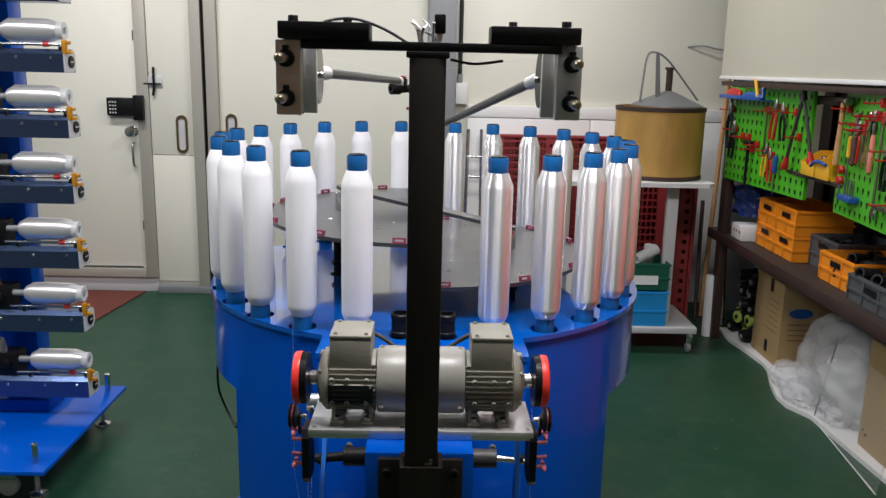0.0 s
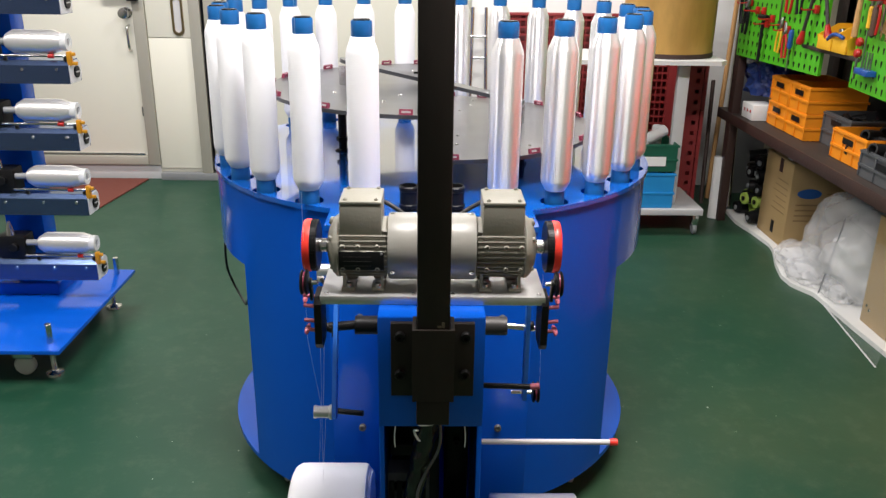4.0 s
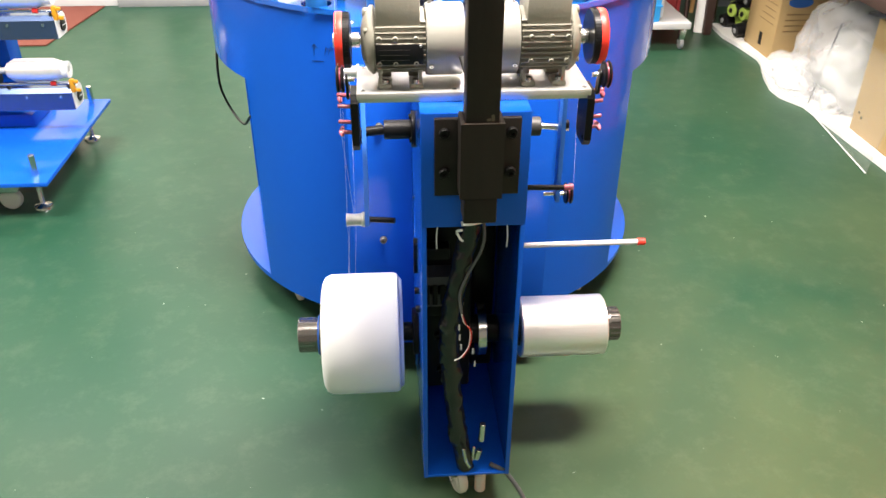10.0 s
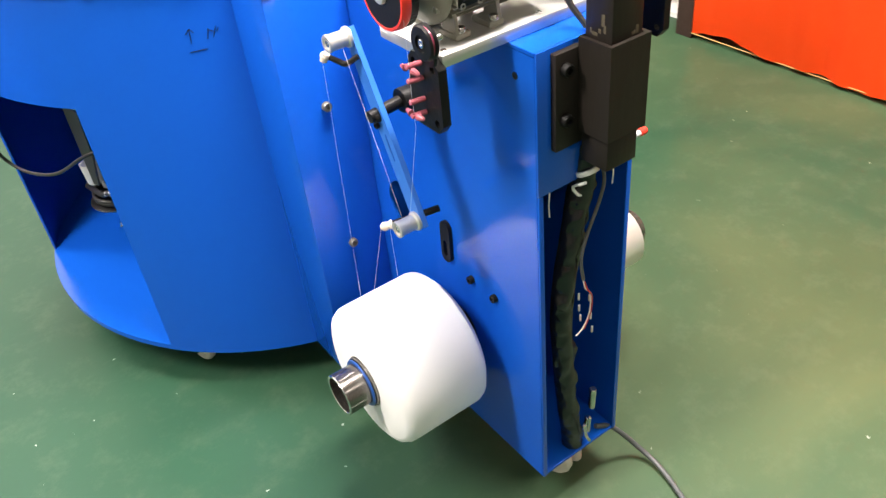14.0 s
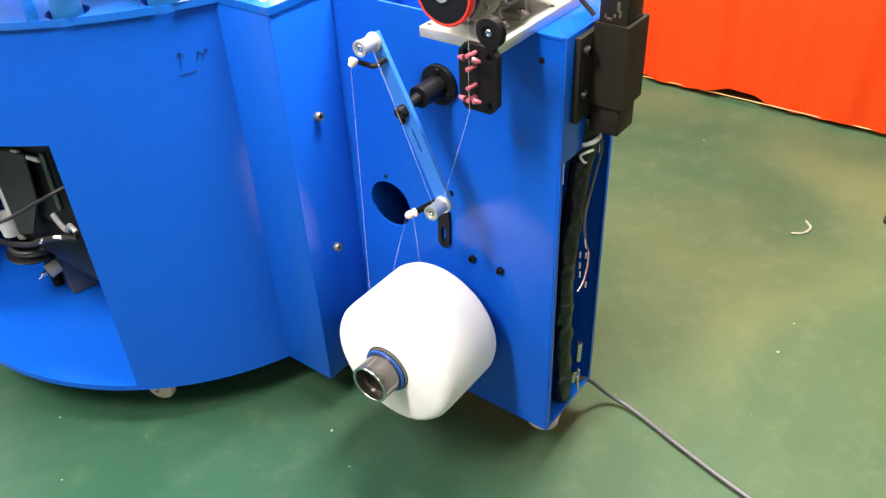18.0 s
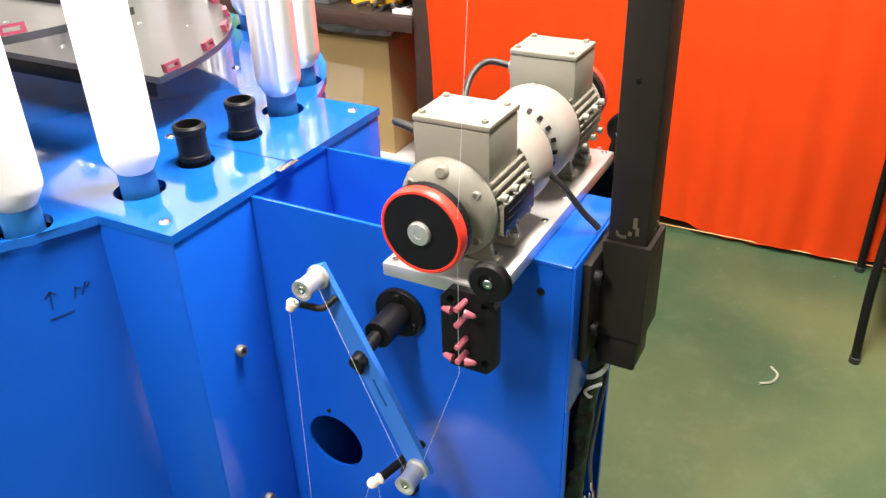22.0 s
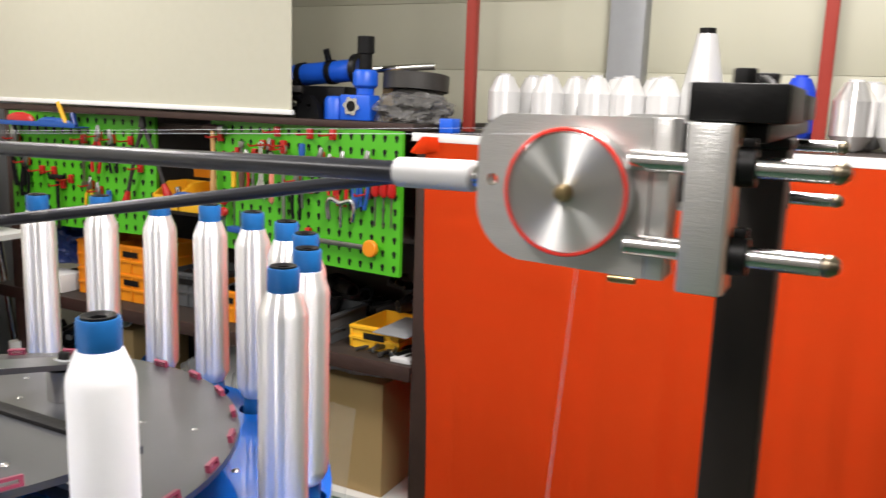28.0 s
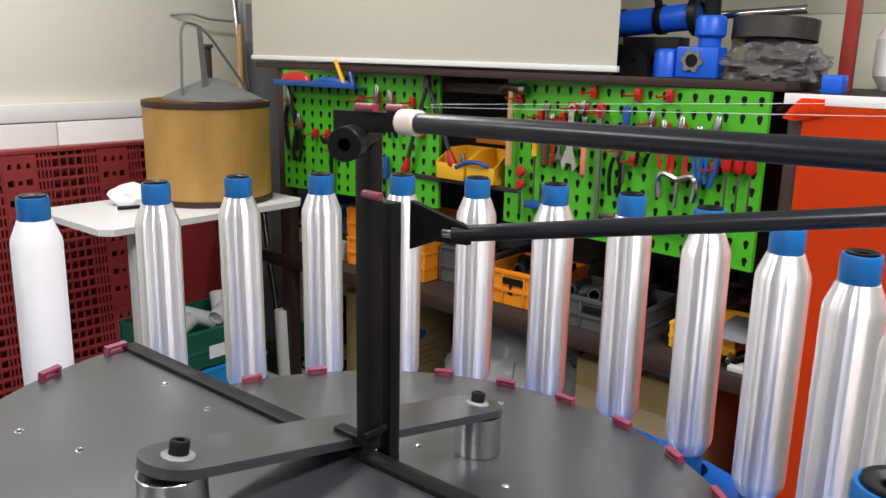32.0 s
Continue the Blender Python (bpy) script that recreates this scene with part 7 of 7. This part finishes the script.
def loose_parts(x0, x1, y0, y1, z, count, mats, name, label, category, group, size=1.0):
    """Single parts lying over one another in layers."""
    for i in range(count):
        x, y = PILE.uniform(x0, x1), PILE.uniform(y0, y1)
        zz = z + (i % 4) * 0.020 * size
        a, tilt, ln = PILE.uniform(0, 6.28), PILE.uniform(-0.3, 0.3), PILE.uniform(0.05, 0.11) * size
        d = Vector((math.cos(a), math.sin(a), tilt)) * ln * 0.5
        p = Vector((x, y, zz + 0.020 * size + abs(d.z)))
        kind, mt = PILE.randrange(4), mats[i % len(mats)]
        if kind == 0:
            b2 = ring(p - d, p + d, 0.020 * size, 0.014 * size, 16)
        elif kind == 1:
            b2 = tube([p - d, p - d * 0.3 + Vector((0, 0, 0.014 * size)), p + d * 0.4, p + d + Vector((0, 0, -0.006))], 0.010 * size, 8, 4)
        elif kind == 2:
            b2 = ring(p, p + Vector((0.15, 0.1, 1)).normalized() * 0.012 * size, 0.036 * size, 0.020 * size, 20)
        else:
            b2 = box(-ln * 0.5, ln * 0.5, -0.022 * size, 0.022 * size, -0.010 * size, 0.010 * size, 0.003)
            b2.transform(Matrix.Translation(p) @ Matrix.Rotation(a, 4, "Z") @ Matrix.Rotation(tilt, 4, "Y"))
        solo(name, b2, mt, label, category, group)


loose_parts(1.86, 2.06, 3.51, 3.69, ZS + 0.01, 22, (RUBBER, DARK), "rubber_part", "black rubber part lying in the grey crate", "rubber part", "rubber parts", 1.25)
loose_parts(1.78, 1.98, 3.21, 3.41, ZS + 0.01, 22, (RUBBER, DARK, BLACK), "rubber_part", "black rubber part lying in the orange crate", "rubber part", "rubber parts", 1.2)
loose_parts(1.74, 1.92, 2.82, 3.08, ZS + 0.01, 24, (RUBBER, DARK, OXIDE), "rubber_part", "black rubber part lying in the grey crate", "rubber part", "rubber parts", 1.2)
wc = thing("white_carton", (1.74, 4.30, ZS), "small white carton with red printed dots", "carton")
part("body", box(1.68, 1.80, 4.225, 4.375, ZS, ZS + 0.08, 0.002), WHITE, wc)
for k in range(3):
    part("print_dot", cyl((1.6795, 4.255 + k * 0.04, ZS + 0.045), (1.6785, 4.255 + k * 0.04, ZS + 0.045), 0.009, 12, 0), REDPL, wc)
solo("blue_bag", crumple(1.87, 4.42, ZS + 0.11, 0.16, 0.19, 0.16, 0.22, 31, 1.6), BLUEBAG, "crumpled dark blue plastic bag on the shelf", "bag")
solo("metal_sheet", box(1.66, 1.90, 2.42, 2.56, ZS + 0.095, ZS + 0.1, 0.001), GREYM, "thin grey metal sheet on the yellow tray", "sheet")
solo("paper_stack", box(1.67, 1.86, 2.41, 2.49, ZS, ZS + 0.015, 0.001), GREYW, "grey paper stack lying on the shelf", "paper")
rr = random.Random(9)
for i in range(12):
    y, z = 2.42 + rr.random() * 0.26, ZS + 0.012
    a = rr.uniform(-0.5, 0.5)
    solo("steel_rod_offcut", cyl((1.67 + rr.random() * 0.05, y, z + 0.006 * (i % 3)), (1.95, y + a * 0.2, z + 0.008 * (i % 3)), 0.005 + 0.004 * rr.random(), 10), (OXIDE, BLACK, TOOLG)[i % 3], "dark metal rod offcut on the shelf", "rod", "rod offcuts")
loose_parts(1.90, 2.12, 2.46, 2.74, ZS + 0.095, 14, (OXIDE, BLACK, DARK), "machine_part", "dark iron machine part lying on the shelf", "machine part", "machine parts", 1.3)
loose_parts(2.0, 2.16, 2.76, 3.18, ZS, 18, (OXIDE, BLACK, DARK), "machine_part", "dark iron machine part lying on the shelf", "machine part", "machine parts", 1.5)

# floor under the rack
solo("foam_sheet", plate([(1.76, 2.42), (1.745, 2.8), (1.735, 3.0), (1.725, 3.34), (1.668, 3.46), (1.664, 3.56), (1.70, 3.72), (1.765, 3.92), (1.778, 4.0), (1.762, 4.2), (1.735, 4.38), (1.75, 4.6), (2.2, 4.62), (2.2, 2.42)], [], 0.02, at_z(0.0005)), FOAM, "thick white foam sheet on the floor under the rack", "foam sheet")


def carton(x0, x1, y0, y1, z0, z1, label, turn=0.0):
    c = thing("cardboard_box", ((x0 + x1) / 2, (y0 + y1) / 2, z0), label, "cardboard box", "cardboard boxes")
    part("body", box(x0, x1, y0, y1, z0, z1, 0.004), CARD, c)
    part("flap", box(x0 - 0.001, x1 + 0.001, y0 - 0.001, (y0 + y1) / 2 - 0.001, z1 + 0.0005, z1 + 0.004, 0.001), CARD, c)
    part("flap", box(x0 - 0.001, x1 + 0.001, (y0 + y1) / 2 + 0.001, y1 + 0.001, z1 + 0.0005, z1 + 0.005, 0.001), CARD, c)
    return c


ca = carton(1.812, 2.15, 3.928, 4.267, 0.021, 0.462, "brown cardboard box with a blue oval mark under the rack")
part("oval_mark", plate([(1.912 + 0.062 * math.cos(2 * math.pi * i / 28), 0.312 + 0.026 * math.sin(2 * math.pi * i / 28)) for i in range(28)], [], 0.001, at_y(3.9265)), OVAL, ca, "plain dark blue oval mark")
for k in range(4):
    part("print_line", box(1.85, 2.06 - 0.03 * (k % 2), 3.9268, 3.9278, 0.165 + k * 0.028, 0.172 + k * 0.028, 0), CARDP, ca)
part("print_line", box(2.0, 2.09, 3.9268, 3.9278, 0.308, 0.316, 0), CARDP, ca)
for k in range(6):
    part("print_line", box(1.8108, 1.8118, 3.96, 4.13 - 0.02 * (k % 3), 0.19 + k * 0.032, 0.1945 + k * 0.032, 0), CARDP, ca)
part("grip_hole", box(1.8108, 1.8118, 4.06, 4.095, 0.06, 0.125, 0), DARK, ca)
part("tape_tab", box(1.8105, 1.8115, 4.05, 4.09, 0.39, 0.4615, 0), RUST, ca)
solo("paper_roll", ring((1.82, 3.99, 0.503), (1.97, 4.08, 0.51), 0.034, 0.030, 20), WHITE, "rolled white paper on the cardboard box", "paper roll")
carton(1.79, 2.12, 2.59, 3.06, 0.021, 0.475, "plain brown cardboard box under the rack")


solo("crumpled_film", crumple(1.945, 2.80, 0.481, 0.14, 0.21, 0.075, 0.30, 50, 1.6), FILMW, "crumpled clear film on the cardboard box", "film")
solo("bubble_wrap_roll", crumple(1.96, 3.42, 0.021, 0.21, 0.34, 0.27, 0.13, 51, 1.3), FILM, "bulky bag of clear bubble wrap under the rack", "bubble wrap")
solo("bubble_wrap", crumple(1.98, 3.44, 0.021, 0.12, 0.22, 0.17, 0.13, 52, 1.5, 4), FOAM, "white bubble wrap stuffed in a clear bag", "bubble wrap")
for i, (x, y, sx, sy, sz) in enumerate(((1.80, 3.70, 0.10, 0.13, 0.07), (1.76, 3.50, 0.09, 0.12, 0.06), (1.80, 3.28, 0.06, 0.09, 0.05), (1.77, 3.60, 0.07, 0.12, 0.045))):
    solo("film_scrap", crumple(x, y, 0.021, sx, sy, sz, 0.16, 60 + i, 1.5, 4), FILM, "crumpled clear film spilling over the foam sheet", "film", "film scraps")
ac = thing("acrylic_sheet", (1.70, 3.0, 0), "clear acrylic sheet leaning on the boxes", "acrylic sheet")
lean = Matrix.Translation((1.738, 3.338, 0.003)) @ Matrix.Rotation(radians(-6.5), 4, "Z") @ Matrix.Rotation(radians(9), 4, "Y")
for name, x, ya, yb, za, zb, mt, lb in (("pane", 0.0025, -0.664, -0.004, 0.004, 0.386, ACRYL, ""), ("edge", 0.0034, -0.668, 0, 0.0, 0.0036, GREYW, "bright sheet edge"), ("edge", 0.0034, -0.668, 0, 0.3864, 0.39, ACRYL, "clear sheet edge"), ("edge", 0.0034, -0.668, -0.6645, 0.004, 0.386, ACRYL, "clear sheet edge"), ("edge", 0.0034, -0.0035, 0, 0.004, 0.386, GREYM, "grey sheet edge")):
    b2 = box(-x, x, ya, yb, za, zb, 0.0006)
    b2.transform(lean)
    part(name, b2, mt, ac, lb)
for y, z in ((-0.45, 0.16), (-0.48, 0.15)):
    b2 = cyl((-0.006, y, z), (-0.0028, y, z), 0.006, 12)
    b2.transform(lean)
    part("rivet", b2, STEEL, ac)
rr = random.Random(21)
for i in range(26):
    y, z = 4.31 + rr.random() * 0.27, 0.06 + (i % 5) * 0.075
    x = 1.77 + rr.random() * 0.05 + (i % 5) * 0.012
    sp = thing("thread_spool", (x, y, z), "small %s thread spool in a heap under the rack" % ("lime green" if i in (0, 1, 5, 6, 11) else "black"), "spool", "thread spools")
    part("yarn", cyl((x, y, z), (x + 0.09, y + rr.uniform(-0.03, 0.03), z + rr.uniform(-0.01, 0.02)), 0.034, 14), LIMEYARN if i in (0, 1, 5, 6, 11) else DARK, sp)
    part("core", cyl((x - 0.008, y, z), (x + 0.001, y, z), 0.014, 10), DARK if i in (0, 1, 5, 6, 11) else GREYM, sp)

# things on top of the rack
ZT = 1.4565
ZTS = 1.4315
gm = thing("gear_motor", (1.73, 2.70, ZT), "bright blue gear motor lying on top of the rack", "gear motor")
GX, GY = 1.765, 2.675
part("gearbox", box(GX - 0.035, GX + 0.035, GY - 0.042, GY + 0.085, ZT + 0.0005, ZT + 0.090, 0.006), BLUEPUMP, gm)
FL = [(0.034 * (1.0 if i % 4 < 2 else 0.80) * math.cos(2 * math.pi * i / 24), 0.034 * (1.0 if i % 4 < 2 else 0.80) * math.sin(2 * math.pi * i / 24)) for i in range(24)]
part("flange", plate([(GY + 0.033 + u, ZT + 0.050 + v) for u, v in FL], [circle(GY + 0.033, ZT + 0.050, 0.019, 16)], 0.006, at_x(GX - 0.0415)), STEEL, gm, "bright star-shaped flange")
part("bore", cyl((GX - 0.038, GY + 0.033, ZT + 0.050), (GX - 0.0355, GY + 0.033, ZT + 0.050), 0.0185, 18), DARK, gm)
part("housing_waist", cyl((GX, GY, ZT + 0.0905), (GX, GY, ZT + 0.115), 0.032, 24), BLUEPUMP, gm)
part("housing", lathe([(0, 0), (0.036, 0), (0.044, 0.008), (0.044, 0.052), (0.036, 0.062), (0, 0.063)], (GX, GY, ZT + 0.1155), (GX, GY, 3), 28), BLUEPUMP, gm)
part("housing_low", lathe([(0, 0), (0.040, 0), (0.040, 0.070), (0.030, 0.082), (0, 0.083)], (GX, GY + 0.127, ZT + 0.001), (GX, GY + 0.127, 3), 24), BLUEPUMP, gm)
part("neck", cyl((GX, GY, ZT + 0.179), (GX, GY, ZT + 0.232), 0.023, 20), DARK, gm)
part("neck_cap", cyl((GX, GY, ZT + 0.2325), (GX, GY, ZT + 0.292), 0.030, 20), DARK, gm)
g2 = thing("gear_motor", (1.83, 2.90, ZT), "blue motor with black clamps lying on the rack", "gear motor")
part("barrel", cyl((1.83, 2.745, ZT + 0.180), (1.83, 3.03, ZT + 0.155), 0.040, 28), BLUEPUMP, g2)
for y, ro in ((2.735, 0.058), (2.85, 0.045), (2.985, 0.045)):
    zc = ZT + 0.180 - (y - 2.745) * 0.088
    part("clamp", ring((1.83, y, zc), (1.83, y + 0.024, zc - 0.002), ro, 0.0402, 28), DARK, g2)
part("clamp_knob", cyl((1.81, 2.865, ZT + 0.212), (1.795, 2.868, ZT + 0.250), 0.012, 12), DARK, g2)
part("cradle", box(1.79, 1.87, 2.78, 3.0, ZT, ZT + 0.118, 0.006), DARK, g2)
part("fin_plate", plate([(2.84, ZT + 0.001), (2.945, ZT + 0.001), (2.94, ZT + 0.03), (2.905, ZT + 0.082), (2.885, ZT + 0.082), (2.85, ZT + 0.045)], [circle(2.89, ZT + 0.045, 0.008, 10)], 0.03, at_x(1.72)), DARK, g2)
loose_parts(1.74, 1.90, 3.0, 3.12, ZT, 10, (OXIDE, BLACK, DARK), "machine_part", "dark iron machine part lying on the rack", "machine part", "machine parts", 1.3)
solo("wrapped_part", crumple(1.80, 2.50, ZT, 0.09, 0.135, 0.066, 0.26, 60, 1.5), FILMG, "machine parts wrapped in grey film on the rack", "wrapped parts")
solo("wrapped_part", crumple(1.85, 2.52, ZT, 0.07, 0.12, 0.06, 0.4, 61, 1.7, 4), OXIDE, "dark machine parts under clear film on the rack", "wrapped parts")
solo("iron_disc", cyl((1.86, 2.525, ZT + 0.110), (1.865, 2.525, ZT + 0.168), 0.118, 36), OXIDE, "dark iron disc lying on wrapped parts", "disc", "iron discs")
solo("iron_disc", cyl((1.86, 2.515, ZT + 0.082), (1.862, 2.515, ZT + 0.1095), 0.092, 32), OXIDE, "dark iron disc lying on wrapped parts", "disc", "iron discs")
solo("chrome_pipe", cyl((1.84, 2.435, ZT + 0.196), (1.84, 2.70, ZT + 0.181), 0.012, 16), STEEL, "short chrome pipe lying on the iron disc", "pipe")
solo("pale_block", box(1.80, 1.85, 2.585, 2.625, ZT + 0.0005, ZT + 0.175, 0.003), CARD, "pale cardboard block on the rack", "block")
solo("blue_block", box(1.68, 1.74, 2.282, 2.332, ZTS, ZTS + 0.048, 0.004), BLUEPUMP, "small bright blue block on the rack", "block")


def package(label, mat, tall, r, group, cap):
    p = thing("yarn_package", (0, 0, 0), label, "yarn package", group)
    part("yarn", lathe([(0, 0.006), (r * 0.55, 0.006), (r, tall * 0.22), (r, tall * 0.70), (r * 0.52, tall * 0.96), (0, tall * 0.97)], (0, 0, 0), (0, 0, 1), 40), mat, p, "", 25)
    part("tube", cyl((0, 0, 0), (0, 0, tall), r * 0.36, 18), cap, p)
    return p


first = package("silvery barrel-shaped yarn package on top of the rack", YARN_P, 0.205, 0.056, "packages on the rack", GREYW)
spots = [(1.95, 2.220), (1.95, 2.060), (1.95, 1.893), (1.95, 1.785), (1.96, 1.672), (2.08, 2.165), (2.08, 2.005), (2.08, 1.855), (2.08, 1.73), (1.95, 1.005), (1.96, 0.885), (2.08, 1.08), (1.95, 0.765), (2.08, 0.95), (2.08, 0.82), (1.95, 0.64)]
first.matrix_world = Matrix.Translation((*spots[0], ZTS))
for x, y in spots[1:]:
    copy_thing(first, Matrix.Translation((x, y, ZTS)))
silver_first = package("larger silver barrel-shaped yarn package on top of the rack", YARN_S, 0.205, 0.060, "silver packages on the rack", GREYW)
silver_first.matrix_world = Matrix.Translation((1.93, 1.125, ZTS))
cone = thing("yarn_cone", (1.95, 1.552, ZTS), "tall white yarn cone with a black tip on the rack", "yarn cone")
part("yarn", lathe([(0, 0.004), (0.055, 0.004), (0.064, 0.05), (0.064, 0.16), (0.030, 0.335), (0, 0.336)], (1.95, 1.552, ZTS), (1.95, 1.552, 2), 32), YARN_P, cone)
part("tip", cyl((1.95, 1.552, ZTS + 0.336), (1.95, 1.552, ZTS + 0.352), 0.025, 20), DARK, cone)
blue_first = package("royal blue barrel-shaped yarn package on the rack", BLUEYARN, 0.215, 0.052, "blue packages on the rack", BLUEYARN)
blue_first.matrix_world = Matrix.Translation((1.95, 1.385, ZTS))
copy_thing(blue_first, Matrix.Translation((1.95, 1.272, ZTS)))

# ---- chair by the curtain ----
ch = thing("side_chair", (1.40, 0.62, 0), "black tubular side chair with vinyl seat and back", "chair")
for y in (0.845, 0.40):
    o = 0.012 if y > 0.6 else -0.012
    part("front_leg", tube([(1.163, y - o, 0.006), (1.175, y - o * 0.5, 0.22), (1.19, y - o, 0.435)], 0.0115, 10), BLACK, ch)
    part("back_leg", tube([(1.646, y + o, 0.006), (1.618, y + o, 0.25), (1.60, y + o, 0.45), (1.603, y + o, 0.62), (1.612, y + o, 0.78)], 0.0115, 10), BLACK, ch)
    for x, yy in ((1.163, y - o), (1.646, y + o)):
        part("foot_cap", cyl((x, yy, 0.0), (x, yy, 0.018), 0.014, 12), RUBBER, ch)
part("seat", box(1.165, 1.575, 0.385, 0.858, 0.436, 0.485, 0.020, 3), CHAIRB, ch)
part("seat_bar", box(1.18, 1.60, 0.60, 0.625, 0.418, 0.4355, 0.003), BLACK, ch)
b2 = box(-0.02, 0.02, 0.372, 0.882, 0.0, 0.24, 0.016, 3)
b2.transform(Matrix.Translation((1.585, 0, 0.57)) @ Matrix.Rotation(radians(4), 4, "Y"))
part("backrest", b2, CHAIRB, ch)

# ---- creel trolley on the west side ----
cr = thing("creel_trolley", (-1.75, 2.86, 0), "blue creel trolley on casters and levelling feet", "trolley")
part("base_plate", box(-2.45, -1.262, 2.484, 3.238, 0.136, 0.150, 0.001), BLUE, cr, "blue base plate")
part("mast", box(-1.66, -1.515, 3.03, 3.13, 0.1505, 2.2, 0.004), BLUE, cr, "blue upright plate")
part("mast_foot", box(-1.80, -1.46, 2.96, 3.20, 0.1505, 0.20, 0.004), BLUE, cr)
for x, y in ((-1.318, 2.548), (-1.32, 3.19)):
    part("pin", cyl((x, y, 0.150), (x, y, 0.222), 0.011, 16), STEEL, cr, "bright steel pin")
for x, y in ((-1.345, 2.60), (-1.345, 3.18), (-2.3, 2.60), (-2.3, 3.18)):
    ft = part("level_foot", lathe([(0, 0), (0.032, 0), (0.030, 0.008), (0.012, 0.016), (0.009, 0.02), (0.009, 0.1355), (0, 0.1355)], (x, y, 0.0005), (x, y, 1), 20), STEEL, cr)
    part("lock_nut", cyl((x, y, 0.098), (x, y, 0.110), 0.016, 6), STEEL, ft)
    c = part("caster", lathe([(0, 0), (0.033, 0), (0.037, 0.004), (0.037, 0.022), (0.033, 0.026), (0, 0.026)], (x - 0.10, y - 0.013, 0.0372), (x - 0.10, y + 1, 0.0372), 24), WHEEL, cr)
    part("fork", box(x - 0.135, x - 0.065, y - 0.02, y + 0.02, 0.066, 0.1355, 0.006), STEEL, c)


def creel_unit():
    u = thing("creel_unit", (0, 0, 0), "metal creel arm, blue reflection in its colour, with tension rod and golden clip", "creel arm", "creel arms")
    BASES[u.name] = Vector((0, 0, 0))
    part("arm_box", plate([(-0.050, -0.142), (0.050, -0.142), (0.050, -0.078), (0.034, -0.062), (-0.034, -0.062), (-0.050, -0.078)], [], 0.42, Matrix(((0, 0, 1, -0.42), (1, 0, 0, 0), (0, 1, 0, 0), (0, 0, 0, 1)))), ARM, u, "metal box arm with bevelled top, blue reflection in its colour", 20)
    part("end_plate", plate([(-0.047, -0.140), (0.030, -0.140), (0.046, -0.125), (0.046, -0.080), (0.032, -0.066), (-0.034, -0.066), (-0.047, -0.080)], [], 0.004, Matrix(((0, 0, 1, 0.0003), (1, 0, 0, 0), (0, 1, 0, 0), (0, 0, 0, 1)))), GREYW, u, "light grey end plate", 20)
    for x in (-0.30, -0.16, -0.04):
        part("screw", bolt((x, -0.05, -0.092), (0, -1, 0), 0.006, 0.004), STEEL, u)
    part("end_dial", cyl((0.0042, 0.002, -0.105), (0.010, 0.002, -0.105), 0.021, 24), DARK, u)
    part("dial_slot", box(0.0102, 0.0112, -0.012, 0.016, -0.107, -0.103, 0), GREYW, u)
    rd = part("tension_rod", cyl((-0.34, -0.035, -0.047), (0.0, -0.035, -0.047), 0.005, 14), STEEL, u)
    part("red_sleeve", cyl((-0.070, -0.035, -0.047), (-0.050, -0.035, -0.047), 0.0085, 14), REDPL, rd)
    for x in (-0.22, -0.012):
        part("rod_stand", box(x - 0.005, x + 0.005, -0.041, -0.029, -0.0645, -0.0525, 0.001), DARK, rd)
    cl = part("clip", box(-0.004, 0.012, -0.046, -0.026, -0.080, -0.030, 0.004), CLIPG, u, "golden orange clip")
    part("clip_wing", box(0.0125, 0.026, -0.045, -0.032, -0.046, -0.034, 0.003), CLIPG, cl)
    part("clip_wing", box(0.0125, 0.030, -0.042, -0.030, -0.078, -0.066, 0.003), CLIPG, cl)
    part("shaft_block", box(-0.37, -0.262, -0.04, 0.04, -0.060, 0.030, 0.008), DARK, u, "black spindle block")
    part("block_knob", cyl((-0.30, -0.0405, -0.01), (-0.30, -0.058, -0.01), 0.016, 16), DARK, u)
    part("spindle_horn", lathe([(0.016, 0), (0.012, 0.03), (0.004, 0.055), (0, 0.056)], (-0.32, -0.02, 0.0302), (-0.32, -0.02, 1), 14), STEEL, u)
    return u


def creel_bobbin():
    u = thing("silver_bobbin", (0, 0, 0), "silver yarn bobbin lying on a creel arm", "bobbin", "creel bobbins")
    BASES[u.name] = Vector((0, 0, 0))
    part("yarn", lathe([(0.02, 0), (0.026, 0.0), (0.041, 0.026), (0.0415, 0.080), (0.041, 0.158), (0.030, 0.192), (0.02, 0.192)], (-0.225, 0, 0), (1, 0, 0), 36), YARN_SX, u)
    part("end_tube", ring((-0.034, 0, 0), (-0.012, 0, 0), 0.030, 0.014, 28), TUBEW, u, "translucent tube end")
    part("spindle", cyl((-0.33, 0, 0), (-0.015, 0, 0), 0.012, 16), GREYM, u)
    return u


units, bobs = None, None
for z in (1.83, 1.592, 1.364, 1.128, 0.887, 0.642, 0.381):
    mu, mb = Matrix.Translation((-1.275, 2.95, z)), Matrix.Translation((-1.262, 2.93, z))
    if units is None:
        units, bobs = creel_unit(), creel_bobbin()
        units.matrix_world, bobs.matrix_world = mu, mb
    else:
        copy_thing(units, mu), copy_thing(bobs, mb)
solo("floor_scrap", tube([(0.965, 1.035, 0.003), (0.985, 1.008, 0.003), (1.02, 1.0, 0.003), (1.045, 1.02, 0.003)], 0.0036, 6, 6, wobble=0.0015), SCRAP, "small curled pale scrap on the floor", "scrap")
